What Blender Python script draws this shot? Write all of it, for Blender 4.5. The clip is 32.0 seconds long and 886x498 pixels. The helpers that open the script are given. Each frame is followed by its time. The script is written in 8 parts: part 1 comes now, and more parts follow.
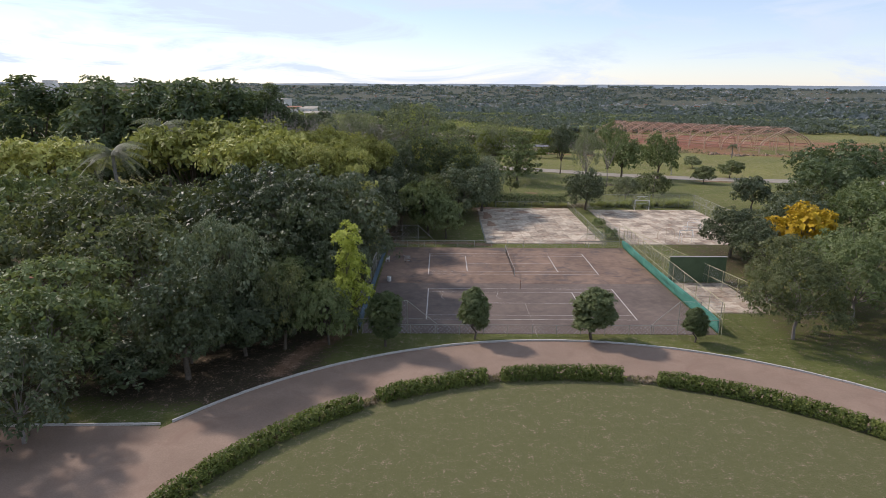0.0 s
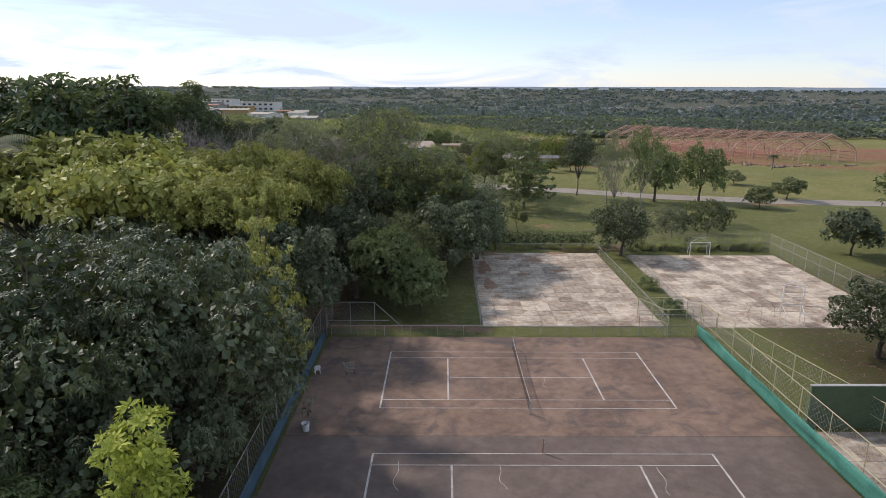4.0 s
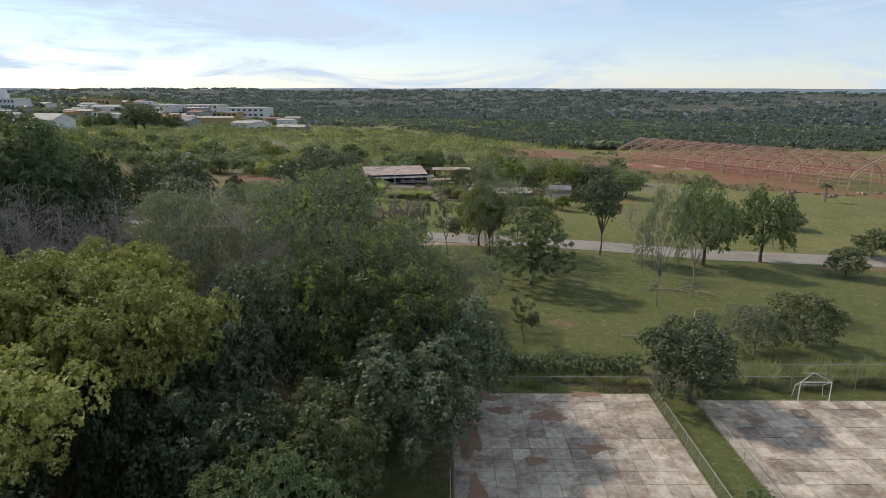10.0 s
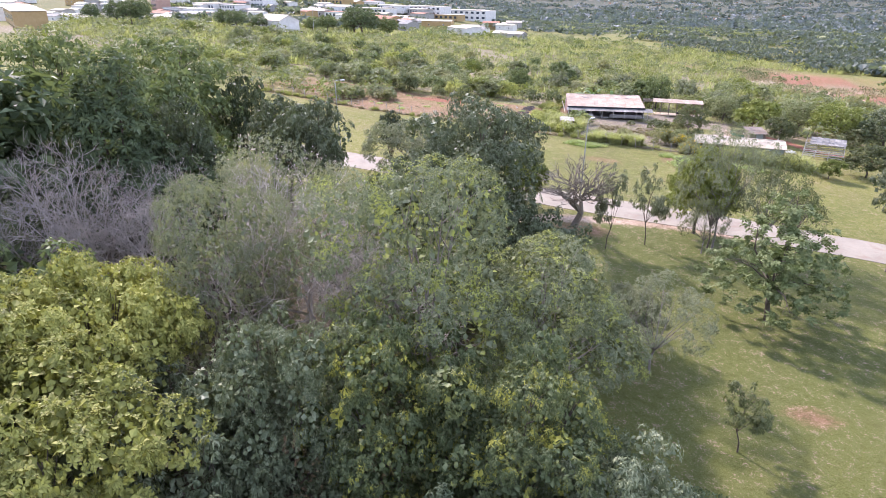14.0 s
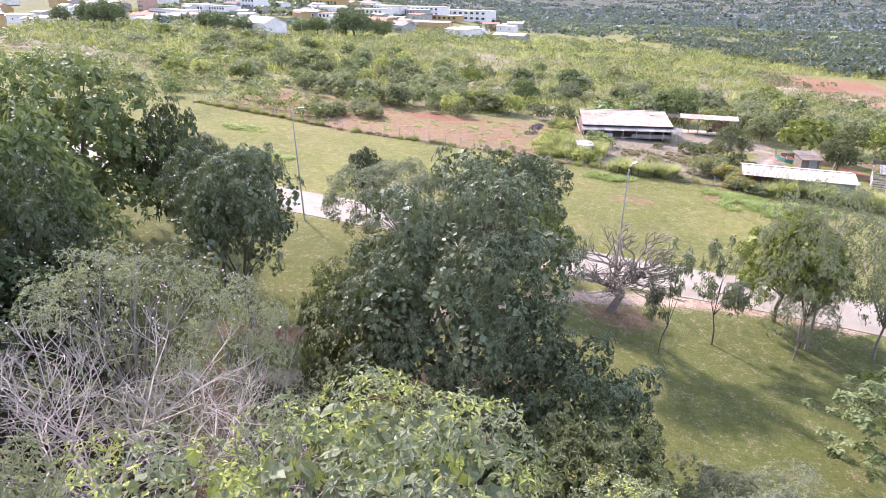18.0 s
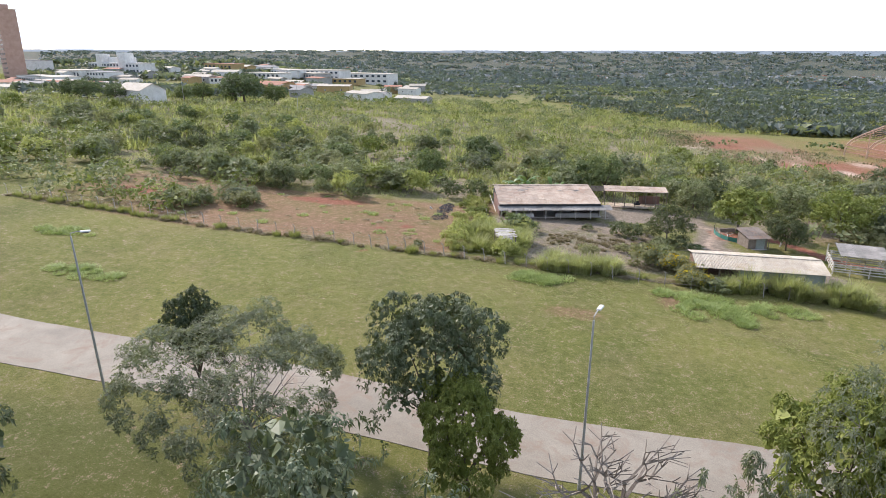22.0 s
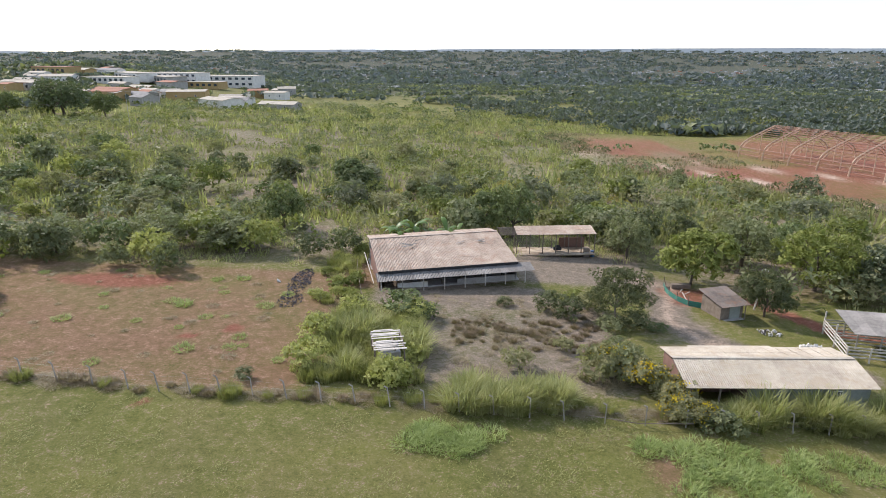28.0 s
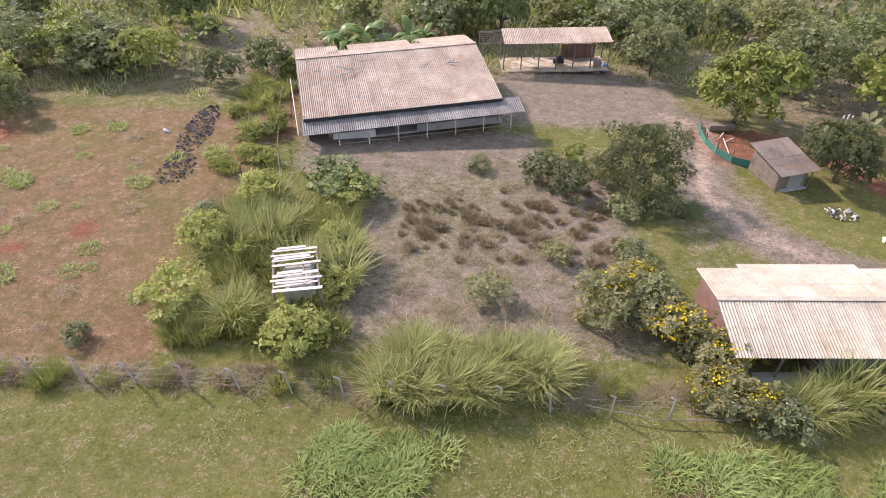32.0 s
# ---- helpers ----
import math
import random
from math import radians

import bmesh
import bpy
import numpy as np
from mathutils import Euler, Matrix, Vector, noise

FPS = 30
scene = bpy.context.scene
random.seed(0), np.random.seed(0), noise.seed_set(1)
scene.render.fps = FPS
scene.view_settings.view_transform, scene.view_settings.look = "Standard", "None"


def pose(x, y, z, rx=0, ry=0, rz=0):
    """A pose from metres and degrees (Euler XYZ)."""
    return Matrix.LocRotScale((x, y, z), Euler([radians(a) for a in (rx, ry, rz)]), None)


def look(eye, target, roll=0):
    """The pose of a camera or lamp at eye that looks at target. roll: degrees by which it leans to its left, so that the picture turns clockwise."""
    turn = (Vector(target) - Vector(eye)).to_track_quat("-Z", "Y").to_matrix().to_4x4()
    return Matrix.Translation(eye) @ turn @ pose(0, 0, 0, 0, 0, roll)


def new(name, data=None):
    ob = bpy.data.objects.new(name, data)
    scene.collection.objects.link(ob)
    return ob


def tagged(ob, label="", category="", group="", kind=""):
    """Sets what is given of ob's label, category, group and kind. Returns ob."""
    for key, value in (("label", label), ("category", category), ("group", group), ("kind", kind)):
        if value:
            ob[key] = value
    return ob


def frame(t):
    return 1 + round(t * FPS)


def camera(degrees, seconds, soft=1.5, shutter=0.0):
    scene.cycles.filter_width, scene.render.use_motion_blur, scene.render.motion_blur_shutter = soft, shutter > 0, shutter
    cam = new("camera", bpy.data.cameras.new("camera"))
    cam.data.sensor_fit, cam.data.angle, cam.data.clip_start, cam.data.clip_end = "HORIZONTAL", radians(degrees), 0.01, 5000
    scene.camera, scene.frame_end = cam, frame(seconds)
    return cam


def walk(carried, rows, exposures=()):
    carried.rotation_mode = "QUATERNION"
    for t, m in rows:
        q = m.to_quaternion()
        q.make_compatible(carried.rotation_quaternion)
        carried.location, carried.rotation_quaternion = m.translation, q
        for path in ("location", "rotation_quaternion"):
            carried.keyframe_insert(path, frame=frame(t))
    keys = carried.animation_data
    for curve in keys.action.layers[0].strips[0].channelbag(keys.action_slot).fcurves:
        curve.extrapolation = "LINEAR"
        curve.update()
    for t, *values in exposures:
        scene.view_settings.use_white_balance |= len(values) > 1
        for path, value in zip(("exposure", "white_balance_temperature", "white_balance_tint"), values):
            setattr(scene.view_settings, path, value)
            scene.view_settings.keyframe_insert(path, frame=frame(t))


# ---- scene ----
cam = camera(70.8, 32.0, soft=0.6)
METRES, EYE, TILT, LEAN, TURN = 215.0, 25.5, -14.7, -0.3, 0.0
ROWS = [
    (0.0, 0.0, 0.0, 0.0, 0.0, 0.0, -0.0),
    (0.5, 0.002, 0.0216, 0.0051, 0.04, 0.04, -0.02),
    (1.0, 0.0041, 0.0447, 0.0104, 0.06, 0.1, -0.01),
    (1.5, 0.0063, 0.0653, 0.0155, 0.06, 0.13, 0.02),
    (2.0, 0.0086, 0.0881, 0.0209, 0.1, 0.18, 0.07),
    (2.5, 0.0106, 0.1111, 0.0269, 0.12, 0.18, 0.05),
    (3.0, 0.0121, 0.1336, 0.0325, 0.11, 0.18, 0.07),
    (3.5, 0.0133, 0.1537, 0.0373, 0.09, 0.22, 0.12),
    (5.5, 0.019, 0.2207, 0.0541, 0.1, 0.29, 0.28),
    (6.0, 0.0208, 0.2327, 0.0574, 0.14, 0.28, 0.27),
    (6.5, 0.0221, 0.2429, 0.0601, 0.16, 0.31, 0.24),
    (7.0, 0.0236, 0.254, 0.0631, 0.18, 0.32, 0.2),
    (7.5, 0.0252, 0.2637, 0.0678, 0.18, 0.27, 0.19),
    (8.0, 0.0268, 0.2761, 0.0749, 0.16, 0.27, 0.16),
    (8.5, 0.0281, 0.2891, 0.0819, 0.19, 0.36, 0.16),
    (9.0, 0.0294, 0.3034, 0.09, 0.22, 0.32, 0.14),
    (9.5, 0.0301, 0.3182, 0.0976, 0.22, 0.3, 0.12),
    (10.0, 0.0315, 0.3354, 0.1061, 0.25, 0.33, 0.14),
    (10.5, 0.0327, 0.352, 0.1145, 0.28, 0.3, 0.13),
    (11.0, 0.0343, 0.369, 0.1221, 0.32, 0.31, 0.14),
    (11.5, 0.0361, 0.3851, 0.1265, 0.35, -2.63, 0.23),
    (12.0, 0.0373, 0.4045, 0.1324, 2.63, -8.14, -0.55),
    (12.5, 0.0388, 0.4189, 0.1362, 12.49, -8.36, -3.38),
    (13.0, 0.0405, 0.4325, 0.1403, 18.08, -8.74, -4.95),
    (13.5, 0.0404, 0.4441, 0.1436, 19.5, -8.85, -5.34),
    (14.0, 0.0388, 0.4567, 0.147, 19.64, -8.84, -5.38),
    (14.5, 0.0361, 0.4705, 0.1505, 19.69, -8.85, -5.35),
    (16.5, 0.0197, 0.5228, 0.1639, 22.37, -9.08, -5.99),
    (17.0, 0.0151, 0.5349, 0.167, 22.43, -9.11, -5.99),
    (17.5, 0.0098, 0.5479, 0.1704, 22.47, -9.1, -5.98),
    (18.0, 0.0049, 0.5606, 0.1739, 19.63, -8.85, -5.21),
    (18.5, -0.0008, 0.5747, 0.1779, 14.97, -8.53, -3.86),
    (19.0, -0.0055, 0.5881, 0.1815, 11.81, -8.36, -2.96),
    (19.5, -0.0087, 0.5996, 0.1846, 11.66, -8.32, -2.93),
    (20.0, -0.0115, 0.6128, 0.1884, 11.59, -5.33, -2.92),
    (20.5, -0.0137, 0.6262, 0.1916, 11.56, -3.19, -2.84),
    (21.0, -0.0158, 0.6409, 0.1953, 11.53, -3.17, -2.87),
    (21.5, -0.0177, 0.6551, 0.1987, 11.54, -3.16, -2.85),
    (22.0, -0.0198, 0.6711, 0.2026, 11.5, -3.15, -2.85),
    (22.5, -0.0218, 0.687, 0.2067, 11.45, -3.15, -2.81),
    (23.0, -0.0237, 0.7026, 0.2107, 11.44, -3.15, -2.81),
    (23.5, -0.0254, 0.7168, 0.2143, 11.41, -3.15, -2.81),
    (24.0, -0.0272, 0.7314, 0.2182, 11.39, -3.14, -2.81),
    (24.5, -0.0288, 0.7454, 0.2221, 11.38, -3.13, -2.79),
    (25.0, -0.0299, 0.759, 0.226, 10.09, -3.08, -2.4),
    (25.5, -0.031, 0.7723, 0.2296, 7.32, -3.01, -1.59),
    (27.5, -0.0337, 0.8224, 0.2433, 2.22, -3.0, -0.17),
    (28.0, -0.0335, 0.8356, 0.2469, 1.13, -2.99, 0.16),
    (28.5, -0.033, 0.8474, 0.2501, 0.74, -2.99, 0.26),
    (29.0, -0.032, 0.8617, 0.2542, 0.62, -2.99, 0.29),
    (29.5, -0.0307, 0.874, 0.2571, 0.61, -4.1, 0.3),
    (30.0, -0.0292, 0.8879, 0.2603, 0.63, -7.84, 0.3),
    (30.5, -0.0279, 0.9017, 0.264, 0.66, -13.85, 0.24),
    (31.0, -0.0263, 0.9175, 0.2682, 0.62, -21.06, 0.21),
    (31.5, -0.0234, 0.932, 0.2732, 0.55, -25.22, 0.26),
    (32.0, -0.0179, 0.9445, 0.2766, 0.52, -25.27, 0.27),
]
walk(cam, [(t, pose(0, 0, EYE, TILT, LEAN, TURN) @ pose(METRES * x, METRES * y, METRES * z, 90 + pitch, roll, yaw)) for t, x, y, z, yaw, pitch, roll in ROWS],
     exposures=[(0, 0.10, 6550, 21), (6, 0.04, 6500, 18), (9, -0.12, 6500, 14), (11, 0.0, 6450, 17), (11.7, 0.2, 6400, 20), (12.3, 0.75, 6300, 26), (13.0, 1.30, 6250, 31), (14, 1.46, 6250, 31), (17, 1.66, 6250, 32), (19.5, 1.54, 6400, 29), (20.7, 1.18, 6500, 21), (21.6, 0.9, 6500, 20), (23, 0.66, 6500, 17), (25, 0.5, 6500, 17), (29.3, 0.6, 6650, 20), (30.0, 0.64, 6800, 25), (31.3, 0.9, 6850, 27), (32, 0.93, 6850, 27)])

# ---- world and sun ----
SUN_EL, SUN_AZ = radians(39), math.atan2(-0.82, 0.57)      # sun stands ahead and to the left
sun_dir = Vector((math.sin(SUN_AZ) * math.cos(SUN_EL), math.cos(SUN_AZ) * math.cos(SUN_EL), math.sin(SUN_EL)))
world = bpy.data.worlds.new("world")
scene.world = world
world.use_nodes = True
wn, wl = world.node_tree.nodes, world.node_tree.links
wn.clear()
w_out, w_bg = wn.new("ShaderNodeOutputWorld"), wn.new("ShaderNodeBackground")
w_sky = wn.new("ShaderNodeTexSky")
w_sky.sky_type, w_sky.sun_disc = "NISHITA", False
w_sky.sun_elevation, w_sky.sun_rotation = SUN_EL, SUN_AZ
w_sky.altitude = 1100
w_sky.air_density, w_sky.dust_density, w_sky.ozone_density = 1.0, 0.4, 2.0
w_co, w_map = wn.new("ShaderNodeTexCoord"), wn.new("ShaderNodeMapping")
w_map.inputs["Scale"].default_value = (1.6, 2.2, 9.0)
w_map.inputs["Rotation"].default_value = (0, 0, 0.5)
w_no = wn.new("ShaderNodeTexNoise")
w_no.inputs["Scale"].default_value, w_no.inputs["Detail"].default_value, w_no.inputs["Roughness"].default_value = 2.2, 8, 0.62
w_no.inputs["Distortion"].default_value = 0.7
w_rmp = wn.new("ShaderNodeValToRGB")
w_rmp.color_ramp.elements[0].position, w_rmp.color_ramp.elements[1].position = 0.45, 0.60
w_rmp.color_ramp.elements[0].color, w_rmp.color_ramp.elements[1].color = (0.30, 0.30, 0.30, 1), (0.95, 0.95, 0.95, 1)
w_mix = wn.new("ShaderNodeMix")
w_mix.data_type = "RGBA"
w_mix.inputs["B"].default_value = (4.45, 5.5, 6.6, 1)
wl.new(w_co.outputs["Generated"], w_map.inputs["Vector"])
wl.new(w_map.outputs["Vector"], w_no.inputs["Vector"])
wl.new(w_no.outputs["Fac"], w_rmp.inputs["Fac"])
wl.new(w_rmp.outputs["Color"], w_mix.inputs["Factor"])
wl.new(w_sky.outputs["Color"], w_mix.inputs["A"])
wl.new(w_mix.outputs["Result"], w_bg.inputs["Color"])
w_bg.inputs["Strength"].default_value = 0.143
wl.new(w_bg.outputs["Background"], w_out.inputs["Surface"])

sun = new("sun", bpy.data.lights.new("sun", "SUN"))
sun.data.energy, sun.data.angle, sun.data.color = 3.5, radians(4.0), (1.0, 0.95, 0.86)
sun.matrix_world = look(sun_dir * 300, (0, 0, 0))

# ---- materials ----
def nodes_of(name, rough=0.8):
    m = bpy.data.materials.new(name)
    m.use_nodes = True
    b = m.node_tree.nodes["Principled BSDF"]
    b.inputs["Roughness"].default_value = rough
    return m, m.node_tree.nodes, m.node_tree.links, b


def ramp_node(n, stops):
    r = n.new("ShaderNodeValToRGB")
    e = r.color_ramp.elements
    while len(e) < len(stops):
        e.new(0.5)
    for k, (p, c) in enumerate(stops):
        e[k].position, e[k].color = p, (*c, 1)
    return r


def noise_node(n, l, scale, detail=4, vec=None, rough=0.55, distort=0.0):
    t = n.new("ShaderNodeTexNoise")
    t.inputs["Scale"].default_value, t.inputs["Detail"].default_value = scale, detail
    t.inputs["Roughness"].default_value, t.inputs["Distortion"].default_value = rough, distort
    if vec is not None:
        l.new(vec, t.inputs["Vector"])
    return t


def mix_rgb(n, l, fac, a, b, mode="MIX"):
    m = n.new("ShaderNodeMix")
    m.data_type, m.blend_type = "RGBA", mode
    for key, v in (("Factor", fac), ("A", a), ("B", b)):
        if isinstance(v, (int, float)):
            m.inputs[key].default_value = v
        elif isinstance(v, tuple):
            m.inputs[key].default_value = (*v, 1)
        else:
            l.new(v, m.inputs[key])
    return m.outputs["Result"]


def math_node(n, l, op, a, b=0.0, clamp=False):
    m = n.new("ShaderNodeMath")
    m.operation, m.use_clamp = op, clamp
    for k, v in enumerate((a, b)):
        if isinstance(v, (int, float)):
            m.inputs[k].default_value = v
        else:
            l.new(v, m.inputs[k])
    return m.outputs[0]


def bump(n, l, b, height, strength=0.4, dist=0.05):
    k = n.new("ShaderNodeBump")
    k.inputs["Strength"].default_value, k.inputs["Distance"].default_value = strength, dist
    l.new(height, k.inputs["Height"])
    l.new(k.outputs["Normal"], b.inputs["Normal"])


def worn(name, c1, c2, big=0.35, fine=6.0, rough=0.85, grain=0.3, dist=0.03, stain=None, metal=0.0, per_object=0.0):
    """Two-scale noisy surface; stain adds a third colour in patches."""
    m, n, l, b = nodes_of(name, rough)
    co = n.new("ShaderNodeTexCoord").outputs["Object"]
    if per_object:
        gm = n.new("ShaderNodeNewGeometry")
        co = gm.outputs["Position"]
    a = noise_node(n, l, big, 5, co, 0.6, 0.4)
    f = noise_node(n, l, fine, 6, co, 0.65)
    fac = math_node(n, l, "ADD", math_node(n, l, "MULTIPLY", a.outputs["Fac"], 0.55), math_node(n, l, "MULTIPLY", f.outputs["Fac"], 0.45))
    if per_object:
        oi = n.new("ShaderNodeObjectInfo")
        fac = math_node(n, l, "ADD", fac, math_node(n, l, "MULTIPLY", math_node(n, l, "SUBTRACT", oi.outputs["Random"], 0.5), per_object))
    r = ramp_node(n, [(0.34, c1), (0.66, c2)])
    l.new(fac, r.inputs["Fac"])
    col = r.outputs["Color"]
    if stain:
        s = noise_node(n, l, big * 1.7, 7, co, 0.7, 0.8)
        sr = ramp_node(n, [(0.5, (0, 0, 0)), (0.68, (1, 1, 1))])
        l.new(s.outputs["Fac"], sr.inputs["Fac"])
        col = mix_rgb(n, l, sr.outputs["Color"], col, stain)
    l.new(col, b.inputs["Base Color"])
    b.inputs["Metallic"].default_value = metal
    bump(n, l, b, f.outputs["Fac"], grain, dist)
    return m


def leaf(name, dark, mid, light, tip=None, tip_share=0.0, rough=0.6, glow=0.22, gloss=0.25):
    """Foliage: boughs and single leaves differ in tone, each plant is shifted a little."""
    m, n, l, b = nodes_of(name, rough)
    gm, oi = n.new("ShaderNodeNewGeometry"), n.new("ShaderNodeObjectInfo")
    co = n.new("ShaderNodeTexCoord")
    big = noise_node(n, l, 0.45, 3, co.outputs["Object"], 0.6)
    bough = noise_node(n, l, 1.9, 2, co.outputs["Object"], 0.6)
    fac = math_node(n, l, "ADD", math_node(n, l, "MULTIPLY", gm.outputs["Random Per Island"], 0.30), math_node(n, l, "MULTIPLY", big.outputs["Fac"], 0.40))
    fac = math_node(n, l, "ADD", fac, math_node(n, l, "MULTIPLY", bough.outputs["Fac"], 0.30))
    fac = math_node(n, l, "ADD", fac, math_node(n, l, "MULTIPLY", math_node(n, l, "SUBTRACT", oi.outputs["Random"], 0.5), 0.25))
    r = ramp_node(n, [(0.22, dark), (0.5, mid), (0.78, light)])
    l.new(fac, r.inputs["Fac"])
    col = r.outputs["Color"]
    if tip:
        patch = noise_node(n, l, 0.6, 2, co.outputs["Object"], 0.5)
        pr = ramp_node(n, [(0.62 - tip_share * 0.4, (0, 0, 0)), (0.70 - tip_share * 0.4, (1, 1, 1))])
        l.new(patch.outputs["Fac"], pr.inputs["Fac"])
        k = math_node(n, l, "MULTIPLY", pr.outputs["Color"], math_node(n, l, "GREATER_THAN", gm.outputs["Random Per Island"], 0.3))
        col = mix_rgb(n, l, k, col, tip)
    l.new(col, b.inputs["Base Color"])
    b.inputs["Specular IOR Level"].default_value = gloss
    tr = n.new("ShaderNodeBsdfTranslucent")
    l.new(mix_rgb(n, l, 0.35, col, (0.35, 0.45, 0.08)), tr.inputs["Color"])
    mx = n.new("ShaderNodeMixShader")
    mx.inputs["Fac"].default_value = glow
    l.new(b.outputs["BSDF"], mx.inputs[1])
    l.new(tr.outputs["BSDF"], mx.inputs[2])
    l.new(mx.outputs["Shader"], n["Material Output"].inputs["Surface"])
    return m


def ground_material():
    m, n, l, b = nodes_of("ground_cover", 0.95)
    b.inputs["Specular IOR Level"].default_value = 0.15
    co = n.new("ShaderNodeNewGeometry").outputs["Position"]
    a1 = n.new("ShaderNodeAttribute")
    a1.attribute_name = "cover"
    a2 = n.new("ShaderNodeAttribute")
    a2.attribute_name = "cover_two"
    s1, s2 = n.new("ShaderNodeSeparateColor"), n.new("ShaderNodeSeparateColor")
    l.new(a1.outputs["Color"], s1.inputs["Color"])
    l.new(a2.outputs["Color"], s2.inputs["Color"])
    huge = noise_node(n, l, 0.02, 6, co, 0.6, 0.5)
    big = noise_node(n, l, 0.12, 6, co, 0.62, 0.6)
    mid = noise_node(n, l, 0.9, 6, co, 0.65)
    fine = noise_node(n, l, 7.0, 6, co, 0.75)
    fm = math_node(n, l, "ADD", math_node(n, l, "MULTIPLY", mid.outputs["Fac"], 0.36), math_node(n, l, "MULTIPLY", fine.outputs["Fac"], 0.64))
    clump = noise_node(n, l, 2.6, 5, co, 0.7, 0.3)
    fm = math_node(n, l, "ADD", math_node(n, l, "MULTIPLY", fm, 0.72), math_node(n, l, "MULTIPLY", clump.outputs["Fac"], 0.28))
    fm = math_node(n, l, "ADD", math_node(n, l, "MULTIPLY", math_node(n, l, "SUBTRACT", fm, 0.5), 1.6), 0.52)
    g = ramp_node(n, [(0.24, (0.058, 0.063, 0.018)), (0.43, (0.120, 0.128, 0.035)), (0.58, (0.198, 0.194, 0.062)), (0.78, (0.310, 0.266, 0.126))])
    l.new(fm, g.inputs["Fac"])
    dry = ramp_node(n, [(0.30, (0.105, 0.092, 0.040)), (0.70, (0.285, 0.230, 0.118))])
    l.new(fm, dry.inputs["Fac"])
    dm = ramp_node(n, [(0.46, (0, 0, 0)), (0.70, (1, 1, 1))])
    l.new(big.outputs["Fac"], dm.inputs["Fac"])
    col = mix_rgb(n, l, math_node(n, l, "MULTIPLY", dm.outputs["Color"], 0.5), g.outputs["Color"], dry.outputs["Color"])
    hm = ramp_node(n, [(0.40, (0.74, 0.80, 0.68)), (0.60, (1.24, 1.17, 1.12))])
    l.new(mix_rgb(n, l, 0.5, huge.outputs["Color"], noise_node(n, l, 0.055, 4, co, 0.6, 0.8).outputs["Color"]), hm.inputs["Fac"])
    col = mix_rgb(n, l, 1.0, col, hm.outputs["Color"], "MULTIPLY")
    lawn = ramp_node(n, [(0.35, (0.092, 0.095, 0.034)), (0.65, (0.150, 0.142, 0.060))])
    l.new(fm, lawn.inputs["Fac"])

    def layer(col, mask, low, high, edge=0.30):
        r = ramp_node(n, [(0.34, low), (0.66, high)])
        l.new(fm, r.inputs["Fac"])
        e = math_node(n, l, "ADD", mask, math_node(n, l, "MULTIPLY", math_node(n, l, "SUBTRACT", fm, 0.5), 2.2))
        k = ramp_node(n, [(0.5 - edge / 2, (0, 0, 0)), (0.5 + edge / 2, (1, 1, 1))])
        l.new(e, k.inputs["Fac"])
        return mix_rgb(n, l, k.outputs["Color"], col, r.outputs["Color"])

    col = layer(col, s2.outputs["Red"], (0.122, 0.122, 0.050), (0.160, 0.154, 0.068))        # mown lawn
    col = layer(col, a2.outputs["Alpha"], (0.060, 0.074, 0.019), (0.142, 0.156, 0.048), 0.9)    # greener park grass
    col = layer(col, a1.outputs["Alpha"], (0.044, 0.053, 0.036), (0.080, 0.089, 0.064), 0.9)  # dark far plain
    col = layer(col, s1.outputs["Blue"], (0.030, 0.024, 0.014), (0.090, 0.068, 0.040))       # leaf litter
    col = layer(col, s1.outputs["Red"], (0.150, 0.084, 0.048), (0.285, 0.172, 0.104), 0.7)  # brown earth
    col = layer(col, s1.outputs["Green"], (0.125, 0.100, 0.076), (0.300, 0.245, 0.185), 0.5) # grey dirt and dry straw
    col = layer(col, s2.outputs["Green"], (0.165, 0.060, 0.038), (0.300, 0.122, 0.078), 0.6)  # red clay
    col = layer(col, s2.outputs["Blue"], (0.380, 0.260, 0.190), (0.560, 0.430, 0.330), 0.7)  # pale sand
    l.new(col, b.inputs["Base Color"])
    bump(n, l, b, fm, 1.0, 0.24)
    return m


M = {}
M["ground"] = ground_material()
M["asphalt"] = worn("road_asphalt", (0.190, 0.162, 0.126), (0.330, 0.288, 0.226), 0.25, 9, 0.9, 0.25, 0.01, (0.235, 0.172, 0.125), per_object=0.01)
M["ring"] = worn("ring_road_asphalt", (0.185, 0.122, 0.084), (0.285, 0.198, 0.142), 0.18, 8, 0.9, 0.25, 0.01, (0.205, 0.130, 0.090), per_object=0.01)
M["court"] = worn("court_concrete", (0.108, 0.066, 0.043), (0.262, 0.168, 0.114), 0.16, 1.1, 0.9, 0.2, 0.01, (0.078, 0.060, 0.052), per_object=0.01)
M["slab"] = worn("weathered_slab", (0.165, 0.122, 0.086), (0.600, 0.500, 0.372), 0.30, 1.7, 0.9, 0.4, 0.02, (0.240, 0.150, 0.094), per_object=0.15)
M["court_dark"] = worn("damp_court_concrete", (0.078, 0.055, 0.042), (0.170, 0.124, 0.096), 0.16, 1.1, 0.85, 0.2, 0.01, (0.105, 0.072, 0.056), per_object=0.01)
M["soil"] = worn("washed_soil", (0.190, 0.108, 0.064), (0.330, 0.205, 0.128), 0.8, 5, 0.95, 0.5, 0.02)
M["slab_bed"] = worn("slab_joint", (0.150, 0.125, 0.080), (0.300, 0.245, 0.170), 0.8, 6)
M["kerb"] = worn("kerb_concrete", (0.36, 0.33, 0.29), (0.60, 0.57, 0.52), 0.8, 8, 0.85)
M["line"] = worn("court_line_paint", (0.24, 0.20, 0.17), (0.62, 0.58, 0.52), 1.2, 9, 0.8, per_object=0.01)
